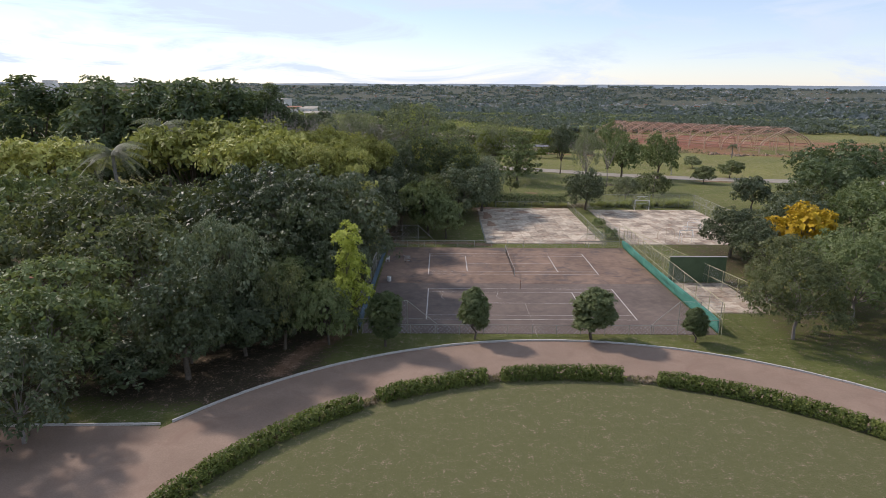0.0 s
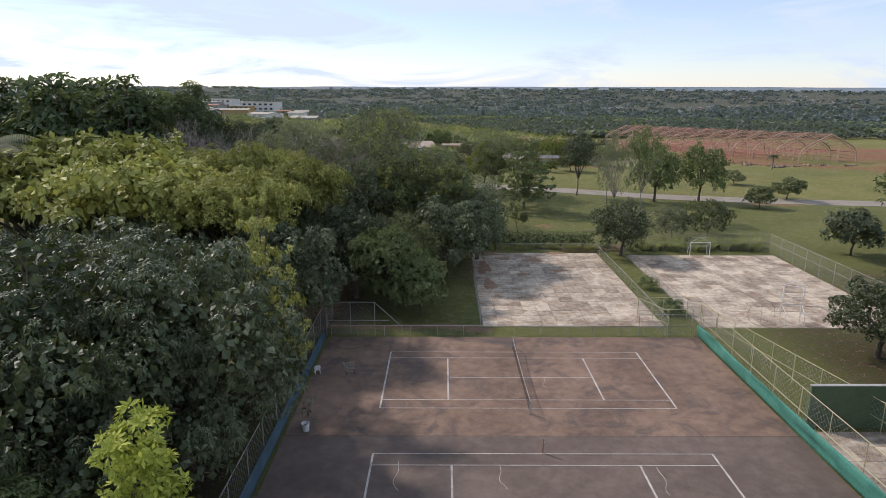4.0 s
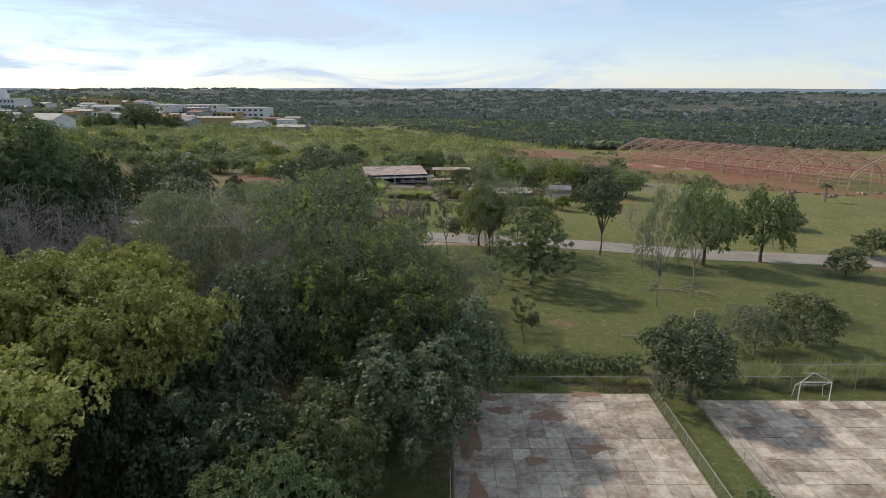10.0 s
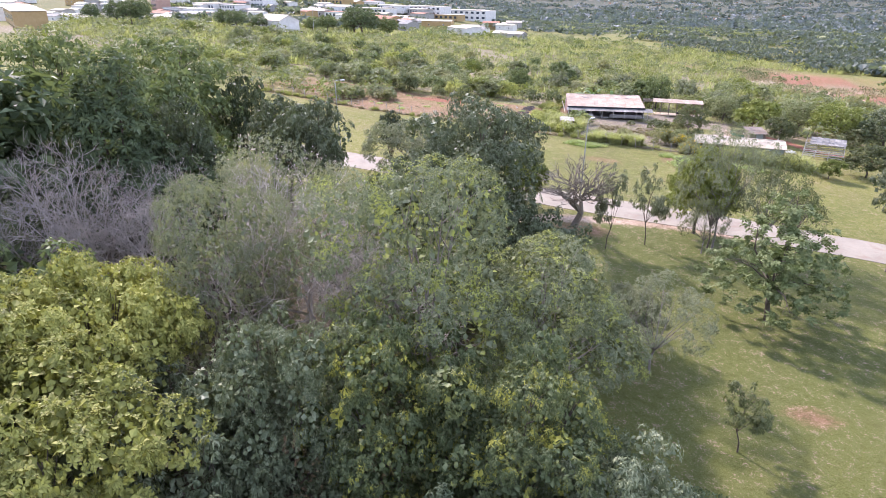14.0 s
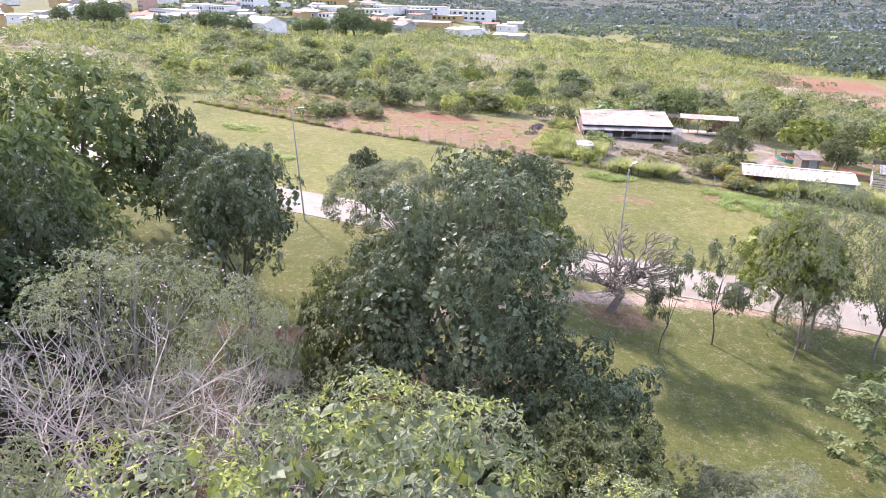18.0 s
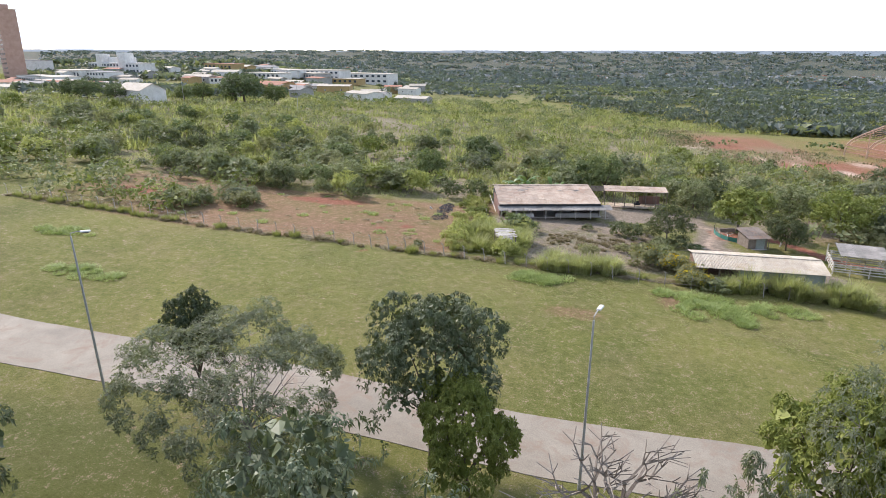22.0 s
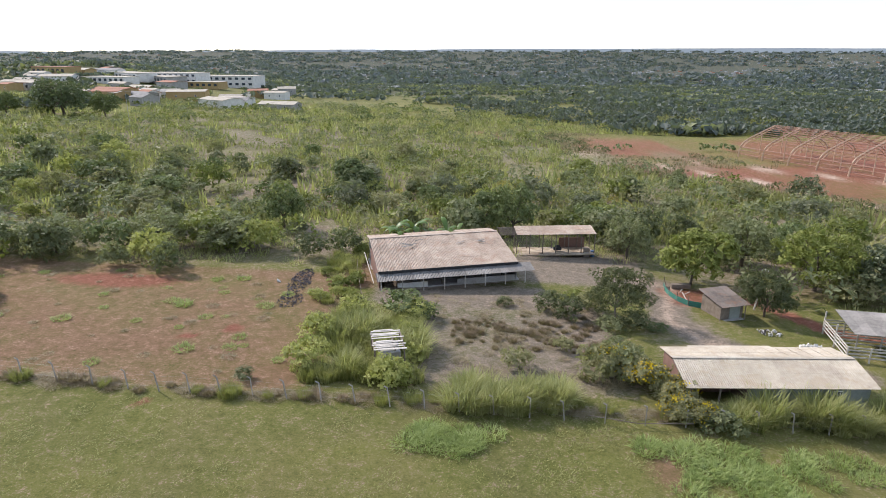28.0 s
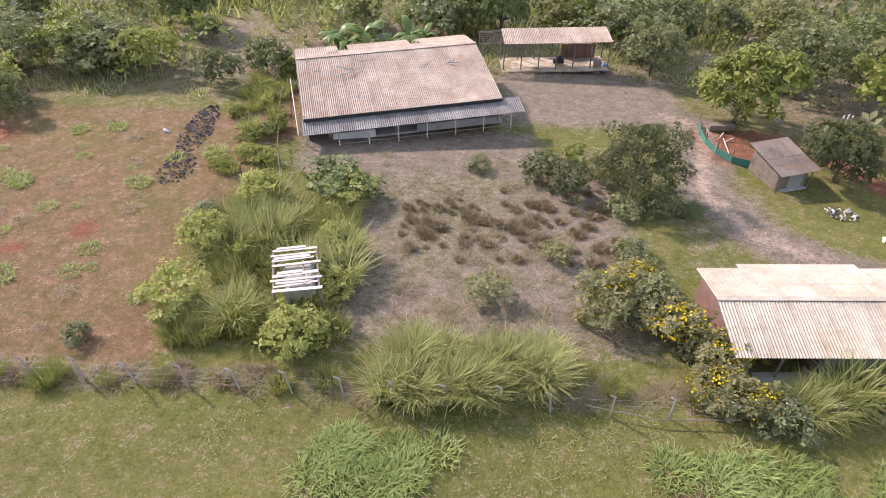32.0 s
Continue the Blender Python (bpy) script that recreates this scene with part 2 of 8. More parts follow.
M["pipe"] = worn("galvanised_pipe", (0.24, 0.23, 0.19), (0.42, 0.40, 0.34), 2, 20, 0.5, metal=0.2)
M["pipe_yellow"] = worn("faded_yellow_pipe", (0.34, 0.30, 0.15), (0.50, 0.46, 0.28), 2, 20, 0.6)
M["white"] = worn("white_paint", (0.62, 0.60, 0.56), (0.84, 0.82, 0.78), 1, 12, 0.6)
M["wall_white"] = worn("lime_wash", (0.52, 0.49, 0.44), (0.78, 0.75, 0.70), 0.5, 5, 0.9)
M["green_wall"] = worn("green_painted_wall", (0.070, 0.105, 0.050), (0.110, 0.150, 0.075), 0.5, 5, 0.85)
M["green_net"] = worn("green_shade_net", (0.020, 0.120, 0.090), (0.060, 0.240, 0.180), 0.6, 6, 0.8)
M["blue_net"] = worn("blue_shade_net", (0.030, 0.060, 0.080), (0.065, 0.115, 0.140), 0.6, 6, 0.8)
M["wire"] = worn("chain_link_wire", (0.30, 0.30, 0.28), (0.45, 0.45, 0.42), 1, 10, 0.5, metal=0.4)
M["net"] = worn("net_cord_and_shade_black", (0.015, 0.015, 0.016), (0.04, 0.04, 0.04), 1, 10)
M["bark"] = worn("bark", (0.060, 0.045, 0.032), (0.170, 0.135, 0.100), 2.0, 14, 0.95, 0.8, 0.04)
M["bark_pale"] = worn("pale_bark", (0.150, 0.125, 0.105), (0.300, 0.262, 0.230), 2.0, 14, 0.95, 0.7, 0.04)
M["limb_pale"] = worn("bleached_limb", (0.150, 0.120, 0.096), (0.340, 0.290, 0.240), 2.0, 14, 0.95, 0.5, 0.03)
M["wood"] = worn("old_timber", (0.105, 0.080, 0.060), (0.270, 0.220, 0.175), 1.5, 10, 0.9, 0.6, 0.02)
M["wood_pale"] = worn("sun_bleached_board", (0.36, 0.32, 0.27), (0.62, 0.58, 0.52), 1.5, 10, 0.9, 0.6, 0.02)
M["post"] = worn("fence_post_concrete", (0.25, 0.22, 0.19), (0.46, 0.42, 0.37), 1.5, 10, 0.9)
M["roof_pink"] = worn("weathered_fibre_cement", (0.240, 0.185, 0.145), (0.480, 0.400, 0.325), 0.35, 3.5, 0.9, 0.3, 0.01, (0.31, 0.205, 0.150), per_object=0.10)
M["roof_pale"] = worn("lichened_fibre_cement", (0.290, 0.250, 0.198), (0.520, 0.470, 0.385), 0.4, 3.5, 0.9, 0.3, 0.01, (0.36, 0.30, 0.22), per_object=0.08)
M["roof_grey"] = worn("grey_fibre_cement", (0.130, 0.125, 0.118), (0.300, 0.285, 0.265), 0.5, 4, 0.9, 0.3, 0.01, per_object=0.15)
M["roof_brown"] = worn("rusty_grey_sheet", (0.085, 0.072, 0.064), (0.210, 0.175, 0.150), 0.5, 4, 0.85, 0.3, 0.01, (0.15, 0.09, 0.06), per_object=0.15)
M["thatch"] = worn("brown_clay_tile", (0.110, 0.062, 0.042), (0.230, 0.140, 0.095), 0.8, 8, 0.95, 0.7, 0.04)
M["tile_red"] = worn("red_clay_tile", (0.240, 0.100, 0.060), (0.380, 0.185, 0.115), 0.6, 6, 0.9)
M["ochre"] = worn("ochre_render", (0.340, 0.225, 0.090), (0.450, 0.315, 0.150), 0.6, 5, 0.9)
M["pink_wall"] = worn("dusty_red_render", (0.150, 0.082, 0.062), (0.250, 0.150, 0.118), 0.6, 5, 0.9)
M["grey_wall"] = worn("raw_plaster", (0.250, 0.235, 0.210), (0.420, 0.400, 0.370), 0.6, 5, 0.9)
M["sage_wall"] = worn("sage_green_render", (0.200, 0.225, 0.195), (0.310, 0.335, 0.300), 0.6, 5, 0.9)
M["rust"] = worn("primer_red_steel", (0.370, 0.240, 0.155), (0.550, 0.390, 0.270), 0.5, 4, 0.7)
M["rust_dark"] = worn("purlin_steel", (0.240, 0.125, 0.085), (0.380, 0.220, 0.155), 0.5, 4, 0.7)
M["steel"] = worn("lamp_pole_steel", (0.30, 0.30, 0.28), (0.46, 0.45, 0.42), 1, 9, 0.5, metal=0.3)
M["glass"] = worn("window_glass", (0.03, 0.04, 0.05), (0.07, 0.085, 0.10), 1, 6, 0.15)
M["black"] = worn("charred_rubbish", (0.034, 0.030, 0.030), (0.190, 0.165, 0.165), 1.2, 7, 0.9, 1.0, 0.08)
M["tyre"] = worn("tyre_rubber", (0.012, 0.012, 0.012), (0.03, 0.03, 0.03), 1, 9, 0.8)
M["blue"] = worn("blue_plastic", (0.050, 0.130, 0.300), (0.090, 0.210, 0.420), 1, 9, 0.5)
M["paper"] = worn("pale_litter", (0.50, 0.48, 0.45), (0.80, 0.78, 0.75), 1, 9, 0.8)
M["tower"] = worn("tower_brick_render", (0.330, 0.195, 0.140), (0.480, 0.320, 0.250), 0.3, 2, 0.9)
M["far_wall"] = worn("distant_house_wall", (0.30, 0.31, 0.31), (0.44, 0.44, 0.43), 0.01, 0.2, 0.9)
# ridge backdrop with blue-grey distance haze mixed into its colour
M["hazed_hill"] = worn("hazed_distant_ridge", (0.150, 0.185, 0.205), (0.205, 0.240, 0.262), 0.004, 0.03, 1.0, 0.0)

L = {}
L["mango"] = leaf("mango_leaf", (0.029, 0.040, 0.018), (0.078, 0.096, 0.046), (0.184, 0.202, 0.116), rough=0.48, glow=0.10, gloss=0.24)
# brighter copy of the mango leaf, with the sunlit look in its colour
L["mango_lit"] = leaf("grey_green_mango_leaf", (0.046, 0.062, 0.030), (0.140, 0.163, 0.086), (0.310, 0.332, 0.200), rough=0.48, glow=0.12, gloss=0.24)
L["mango_tip"] = leaf("mango_leaf_new_growth", (0.046, 0.064, 0.026), (0.142, 0.168, 0.074), (0.305, 0.330, 0.172), (0.380, 0.360, 0.070), 0.20)
L["yellow"] = leaf("yellow_green_leaf", (0.130, 0.134, 0.034), (0.310, 0.308, 0.078), (0.560, 0.530, 0.170))
L["lime"] = leaf("bright_lime_leaf", (0.160, 0.190, 0.030), (0.340, 0.380, 0.055), (0.520, 0.540, 0.110), glow=0.30)
L["rough"] = leaf("rough_grass_blade", (0.150, 0.158, 0.052), (0.265, 0.262, 0.096), (0.400, 0.372, 0.170), glow=0.38)
L["olive"] = leaf("olive_leaf", (0.052, 0.060, 0.025), (0.104, 0.116, 0.050), (0.180, 0.190, 0.092), (0.200, 0.190, 0.06), 0.1)
L["grey_green"] = leaf("grey_green_leaf", (0.095, 0.102, 0.062), (0.172, 0.180, 0.114), (0.265, 0.268, 0.180), glow=0.34)
L["dark"] = leaf("dark_leaf", (0.034, 0.052, 0.024), (0.084, 0.112, 0.052), (0.168, 0.200, 0.102))
L["clipped"] = leaf("dark_clipped_leaf", (0.042, 0.058, 0.022), (0.096, 0.120, 0.047), (0.195, 0.222, 0.100))
L["mid"] = leaf("mid_green_leaf", (0.060, 0.080, 0.029), (0.132, 0.164, 0.062), (0.235, 0.266, 0.118))
L["fresh"] = leaf("fresh_green_leaf", (0.095, 0.118, 0.024), (0.170, 0.195, 0.042), (0.255, 0.272, 0.070))
L["scrub"] = leaf("scrub_leaf", (0.088, 0.104, 0.048), (0.180, 0.196, 0.094), (0.310, 0.312, 0.168), glow=0.30)
L["straw"] = leaf("dry_straw", (0.150, 0.115, 0.066), (0.260, 0.205, 0.120), (0.380, 0.320, 0.210))
L["brown"] = leaf("withered_leaf", (0.160, 0.112, 0.074), (0.265, 0.192, 0.130), (0.380, 0.290, 0.205), glow=0.36)
L["grass"] = leaf("tall_grass_blade", (0.175, 0.185, 0.055), (0.300, 0.300, 0.100), (0.450, 0.425, 0.195), glow=0.45)
L["grass_pale"] = leaf("pale_grass_blade", (0.215, 0.228, 0.080), (0.370, 0.372, 0.145), (0.560, 0.540, 0.285), glow=0.48)
L["flower"] = leaf("yellow_petal", (0.50, 0.36, 0.010), (0.65, 0.50, 0.02), (0.80, 0.64, 0.04), glow=0.15)
L["pink"] = leaf("pale_pink_petal", (0.45, 0.32, 0.34), (0.58, 0.45, 0.46), (0.70, 0.58, 0.58), glow=0.15)
L["ipe"] = leaf("golden_flower_head", (0.33, 0.20, 0.010), (0.50, 0.32, 0.015), (0.64, 0.44, 0.03), glow=0.15)
L["banana"] = leaf("banana_leaf", (0.060, 0.110, 0.028), (0.105, 0.170, 0.045), (0.170, 0.240, 0.075), rough=0.4)
L["hedge"] = leaf("hedge_leaf", (0.062, 0.082, 0.018), (0.125, 0.150, 0.034), (0.230, 0.245, 0.062))
L["mid_tip"] = leaf("mid_green_leaf_new_growth", (0.086, 0.100, 0.052), (0.172, 0.190, 0.104), (0.285, 0.300, 0.178), (0.330, 0.350, 0.085), 0.26)
L["weed"] = leaf("yellow_green_weed_leaf", (0.190, 0.205, 0.056), (0.340, 0.350, 0.098), (0.500, 0.490, 0.190), glow=0.45)
L["golden"] = leaf("golden_leaf", (0.200, 0.165, 0.040), (0.330, 0.270, 0.060), (0.470, 0.390, 0.100))
L["straw_green"] = leaf("half_dry_leaf", (0.150, 0.145, 0.068), (0.260, 0.246, 0.120), (0.390, 0.360, 0.200), glow=0.40)
L["lush"] = leaf("lush_grass_blade", (0.190, 0.250, 0.072), (0.320, 0.390, 0.130), (0.460, 0.520, 0.230), glow=0.48)
# far and valley greens carry the bluish haze of distance in their colour
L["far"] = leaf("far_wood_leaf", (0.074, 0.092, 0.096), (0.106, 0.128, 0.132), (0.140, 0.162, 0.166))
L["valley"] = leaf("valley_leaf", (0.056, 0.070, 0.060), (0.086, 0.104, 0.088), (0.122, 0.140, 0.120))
L["twig"] = worn("grey_brown_twig", (0.275, 0.226, 0.188), (0.465, 0.396, 0.340), 1.0, 9, 0.95)

# ---- helpers for building ----
def ease(a, b, v):
    t = np.clip((np.asarray(v, float) - a) / (b - a), 0, 1)
    return t * t * (3 - 2 * t)


def lattice(x, y, scale, seed=0):
    """Smooth value noise in 0..1 on arrays."""
    x, y = np.asarray(x, float) / scale + 1000.5, np.asarray(y, float) / scale + 1000.5
    ix, iy = np.floor(x), np.floor(y)
    fx, fy = x - ix, y - iy
    fx, fy = fx * fx * (3 - 2 * fx), fy * fy * (3 - 2 * fy)

    def h(a, b):
        v = np.sin(a * 127.1 + b * 311.7 + seed * 74.7) * 43758.5453
        return v - np.floor(v)
    return (h(ix, iy) * (1 - fx) + h(ix + 1, iy) * fx) * (1 - fy) + (h(ix, iy + 1) * (1 - fx) + h(ix + 1, iy + 1) * fx) * fy


def fbm(x, y, scale, seed=0):
    return (lattice(x, y, scale, seed) + 0.5 * lattice(x, y, scale / 2.1, seed + 1) + 0.25 * lattice(x, y, scale / 4.3, seed + 2)) / 1.75


def ground_z(x, y):
    """Height of the terrain: level courts, a park that falls to the right, a farm, a valley and a far ridge."""
    x, y = np.asarray(x, float), np.asarray(y, float)
    near = ease(133, 188, y) * (1.9 - 4.4 * np.tanh(x / 80) - 0.035 * np.clip(y - 235, 0, 260) + 0.055 * np.clip(-x - 60, 0, 200))
    d = np.hypot(x, y - 100)
    bear = np.arctan2(x, np.maximum(y, 1.0))
    far = -14 - 34 * ease(500, 1900, d) + (66 + 12 * lattice(bear * 900, 0 * d, 160, 5) - 14 * ease(-0.1, 0.6, bear)) * ease(2500, 4700, d)
    far = far + 9 * (lattice(x, y, 420, 3) - 0.5) * ease(600, 1500, d)
    far = far + 36 * ease(0.12, 0.45, -bear) * ease(430, 850, d) * (1 - ease(1900, 3900, d))
    w = ease(380, 900, d)
    return near * (1 - w) + far * w


def gz(x, y):
    return float(ground_z(x, y))


def part(name, bm, material, parent=None, label="", smooth=False):
    """Links a bmesh as one mesh object under a thing or a part."""
    me = bpy.data.meshes.new(name)
    bm.to_mesh(me)
    bm.free()
    me.materials.append(material)
    if smooth:
        me.shade_smooth()
    ob = new(name, me)
    ob.parent = parent
    if label:
        tagged(ob, label)
    return ob


def shared(name, me, parent, m=None, label=""):
    """One more object on an existing mesh."""
    ob = new(name, me)
    ob.parent = parent
    if m is not None:
        ob.matrix_local = m
    if label:
        tagged(ob, label)
    return ob


def raw_mesh(name, verts, faces, material, smooth=False):
    me = bpy.data.meshes.new(name)
    verts, faces = np.asarray(verts, np.float32), np.asarray(faces, np.int32)
    k = faces.shape[1]
    me.vertices.add(len(verts))
    me.vertices.foreach_set("co", verts.ravel())
    me.loops.add(faces.size)
    me.loops.foreach_set("vertex_index", faces.ravel())
    me.polygons.add(len(faces))
    me.polygons.foreach_set("loop_start", np.arange(0, faces.size, k, dtype=np.int32))
    me.materials.append(material)
    me.update(calc_edges=True)
    if smooth:
        me.shade_smooth()
    else:
        me.shade_flat()
    return me


def thing(name, x, y, z=None, rot=0, label="", category="", group="", kind="", scale=1.0, up=0.0):
    ob = new(name)
    ob.empty_display_size = 0.3
    ob.matrix_world = pose(x, y, (gz(x, y) if z is None else z) + up, 0, 0, rot) @ Matrix.Scale(scale, 4)
    return tagged(ob, label, category, group, kind)


def add_box(bm, c, s, rz=0, rx=0, ry=0, bev=0.0):
    r = bmesh.ops.create_cube(bm, size=1, matrix=pose(*c, rx, ry, rz) @ Matrix.Diagonal((*s, 1)))
    if bev:
        edges = list({e for v in r["verts"] for e in v.link_edges})
        bmesh.ops.bevel(bm, geom=edges, offset=bev, segments=1, affect="EDGES")
    return bm


def box(c, s, rz=0, rx=0, ry=0, bev=0.0):
    return add_box(bmesh.new(), c, s, rz, rx, ry, bev)


def add_tube(bm, p, q, r1, r2=None, sides=6, cap=True):
    p, q = Vector(p), Vector(q)
    d = q - p
    if d.length < 1e-5:
        return bm
    m = Matrix.Translation((p + q) / 2) @ d.to_track_quat("Z", "Y").to_matrix().to_4x4()
    bmesh.ops.create_cone(bm, cap_ends=cap, segments=sides, radius1=r1, radius2=r1 if r2 is None else r2, depth=d.length, matrix=m)
    return bm


def tube(p, q, r1, r2=None, sides=6):
    return add_tube(bmesh.new(), p, q, r1, r2, sides)


def poly_tube(points, r, sides=5):
    """One continuous round bar along the points."""
    bm = bmesh.new()
    pts = [Vector(p) for p in points]
    rings = []
    for k, p in enumerate(pts):
        d = (pts[min(k + 1, len(pts) - 1)] - pts[max(k - 1, 0)]).normalized()
        side = d.cross(Vector((0.31, 0.17, 0.93)) if abs(d.z) < 0.9 else Vector((1, 0.2, 0))).normalized()
        up = side.cross(d)
        rings.append([bm.verts.new(p + (side * math.cos(2 * math.pi * j / sides) + up * math.sin(2 * math.pi * j / sides)) * r) for j in range(sides)])
    for ra, rb in zip(rings, rings[1:]):
        for j in range(sides):
            bm.faces.new((ra[j], ra[(j + 1) % sides], rb[(j + 1) % sides], rb[j]))
    bm.faces.new(rings[0][::-1])
    bm.faces.new(rings[-1])
    return bm


# ---- ground ----
def grown(lo, hi, step, low_end, high_end, rate=1.16):
    mid = list(np.arange(lo, hi + 1e-6, step))
    left, right, s = [], [], step
    v = lo
    while v > low_end:
        s *= rate
        v -= s
        left.append(v)
    v, s = mid[-1], step
    while v < high_end:
        s *= rate
        v += s
        right.append(v)
    return np.array(left[::-1] + mid + right)


def line_mask(x, y, pts, half, soft):
    best = np.full(x.shape, 1e9)
    for (ax, ay), (bx, by) in zip(pts, pts[1:]):
        dx, dy = bx - ax, by - ay
        t = np.clip(((x - ax) * dx + (y - ay) * dy) / (dx * dx + dy * dy), 0, 1)
        best = np.minimum(best, np.hypot(x - ax - t * dx, y - ay - t * dy))
    return 1 - ease(half - soft, half + soft, best)


def area(x, y, x0, x1, y0, y1, soft=2.0):
    return ease(x0 - soft, x0 + soft, x) * (1 - ease(x1 - soft, x1 + soft, x)) * ease(y0 - soft, y0 + soft, y) * (1 - ease(y1 - soft, y1 + soft, y))


def spot(x, y, cx, cy, rx, ry=None):
    return 1 - ease(0.55, 1.25, np.hypot((x - cx) / rx, (y - cy) / (ry or rx)))


ROAD = [(-160, 204), (-90, 197.5), (-50, 195), (-30, 194.6), (-5, 192.2), (12, 193.2), (36, 192.6), (53, 189.2), (93, 187), (170, 184)]
RING = (11.0, 20.5)          # centre of the round lawn
xs, ys = grown(-95, 105, 1.0, -4300, 4300), grown(14, 300, 1.0, -900, 4850)
GX, GY = np.meshgrid(xs, ys)
GZ = ground_z(GX, GY)
near_band = area(GX, GY, -90, 100, 100, 300, 8)
GZ = GZ + near_band * 0.22 * (fbm(GX, GY, 9, 8) - 0.5) * ease(136, 150, GY) * (1 - line_mask(GX, GY, ROAD, 6.0, 1.5))
rows, cols = GX.shape
idx = np.arange(rows * cols).reshape(rows, cols)
quads = np.stack([idx[:-1, :-1], idx[:-1, 1:], idx[1:, 1:], idx[1:, :-1]], -1).reshape(-1, 4)
ground_me = raw_mesh("ground", np.stack([GX, GY, GZ], -1).reshape(-1, 3), quads, M["ground"], True)

n1, n2, n3 = fbm(GX, GY, 14, 11), fbm(GX, GY, 5, 21), fbm(GX, GY, 40, 31)
earth = area(GX, GY, -95, -21, 234.5, 268, 1.2) * (0.66 + 0.6 * (n2 - 0.5) - 0.25 * spot(GX, GY, -88, 240, 12))
earth = np.maximum(earth, 0.62 * ease(0.58, 0.72, n1) * area(GX, GY, -190, 60, 268, 420, 12))
earth = np.maximum(earth, 0.95 * line_mask(GX, GY, [(-9, 101.3), (-2, 101), (4, 101.2), (7.6, 100.2)], 0.75, 0.4))
earth = np.maximum(earth, 0.95 * line_mask(GX, GY, [(-36, 165), (-28, 166.9), (-22, 171), (-14, 178), (-5, 184.3), (2, 186.8), (12, 189.2), (20, 189.4)], 0.9, 0.8))
earth = np.maximum(earth, 0.9 * line_mask(GX, GY, [(-15, 52.3), (-13.5, 57), (-11, 61)], 0.9, 0.8))
earth = np.maximum(earth, 0.9 * area(GX, GY, 7.0, 11.5, 118, 133, 1.5))
earth = np.maximum(earth, 0.8 * area(GX, GY, -24, -9, 104, 117, 3))
earth = np.maximum(earth, 0.8 * spot(GX, GY, 22, 151, 2.2, 1.2) + 0.7 * spot(GX, GY, -1, 182, 4, 2.5) + 0.7 * spot(GX, GY, 8.6, 226.5, 1.8, 2.4) + 0.55 * spot(GX, GY, -3, 219, 4, 2))
earth = np.maximum(earth, 0.9 * spot(GX, GY, -5.8, 240.7, 3.0, 2.0))
earth = np.maximum(earth, 0.8 * spot(GX, GY, 80, 182, 9, 1.6))
earth = np.maximum(earth, 0.7 * area(GX, GY, -22, -17.5, 262, 274, 1))
wood_edge = ease(-96, -62, GX + 40 * (n3 - 0.5))
litter = area(GX, GY, -130, -10.5, 46, 100, 3) * wood_edge * (0.45 + 0.5 * n1)
litter = np.maximum(litter, area(GX, GY, -130, -6, 98, 162, 6) * wood_edge * (0.55 + 0.5 * n1))
litter = np.maximum(litter, 0.55 * area(GX, GY, -8, 6, 104, 134, 3) * n1)
litter = np.maximum(litter, spot(GX, GY, -11, 163, 7.5, 6.5) * 0.9)
litter = np.maximum(litter, area(GX, GY, 34, 120, 30, 128, 6) * spot(GX, GY, 62, 88, 42, 50) * (0.15 + 0.55 * n1))
far_d = np.hypot(GX, GY - 100)
far_plain = ease(480, 1000, far_d) * (0.45 + 0.60 * fbm(GX, GY, 190, 41)) + 0.3 * ease(1200, 2200, far_d)
grey = area(GX, GY, -12.5, 11, 237, 262, 2.2) * (0.64 + 0.55 * (n2 - 0.4))
grey = np.maximum(grey, area(GX, GY, 1.5, 22, 268, 286, 2.0) * 0.85)
grey = np.maximum(grey, area(GX, GY, -17.5, 5, 257, 266, 1.5) * 0.85)
track = line_mask(GX, GY, [(12, 273), (19, 272.5), (22, 270), (20.6, 263), (19.0, 257), (21.0, 250.5), (25.5, 246.5), (33, 244)], 2.6, 1.4)
grey = np.maximum(grey, track * 0.95)
grey = np.maximum(grey, area(GX, GY, -260, 90, 268, 500, 10) * (0.14 + 0.62 * n1))
grey = np.maximum(grey, 0.5 * area(GX, GY, 14, 25, 244, 258, 2) * n2 * 1.5)
clay_edge = np.interp(GY, [262, 272, 308, 330, 360, 372, 395, 440, 470, 510], [150, 122, 98, 93, 76, 61, 48, 41, 36, 52])
clay = ease(-5, 9, GX - clay_edge + (n1 - 0.5) * 26) * (1 - ease(496, 514, GY)) * (1 - ease(250, 275, GX)) * (0.50 + 0.75 * (n3 - 0.25))
clay = clay - 0.55 * line_mask(GX, GY, [(46, 406), (76, 420), (116, 424)], 6, 5) - 0.35 * ease(0.50, 0.68, n1)
clay = np.maximum(clay, 0.6 * spot(GX, GY, 12, 478, 26, 7) * n2 * 1.6)
clay = np.maximum(clay, line_mask(GX, GY, [(28, 268), (33, 264.5), (37.4, 255.5), (43, 253), (60, 251)], 1.3, 0.5))
clay = np.maximum(clay, spot(GX, GY, -30.6, 247.3, 0.8, 1.5) + spot(GX, GY, -34.5, 244.7, 1.0, 0.7) + 0.9 * spot(GX, GY, -33.2, 231.9, 0.7, 0.5))
clay = np.maximum(clay, 0.75 * area(GX, GY, 20.8, 26.5, 262, 269, 0.6))
clay = np.maximum(clay, 0.8 * spot(GX, GY, -50, 261, 9, 3.0) + 0.7 * spot(GX, GY, -80, 252, 9, 4))
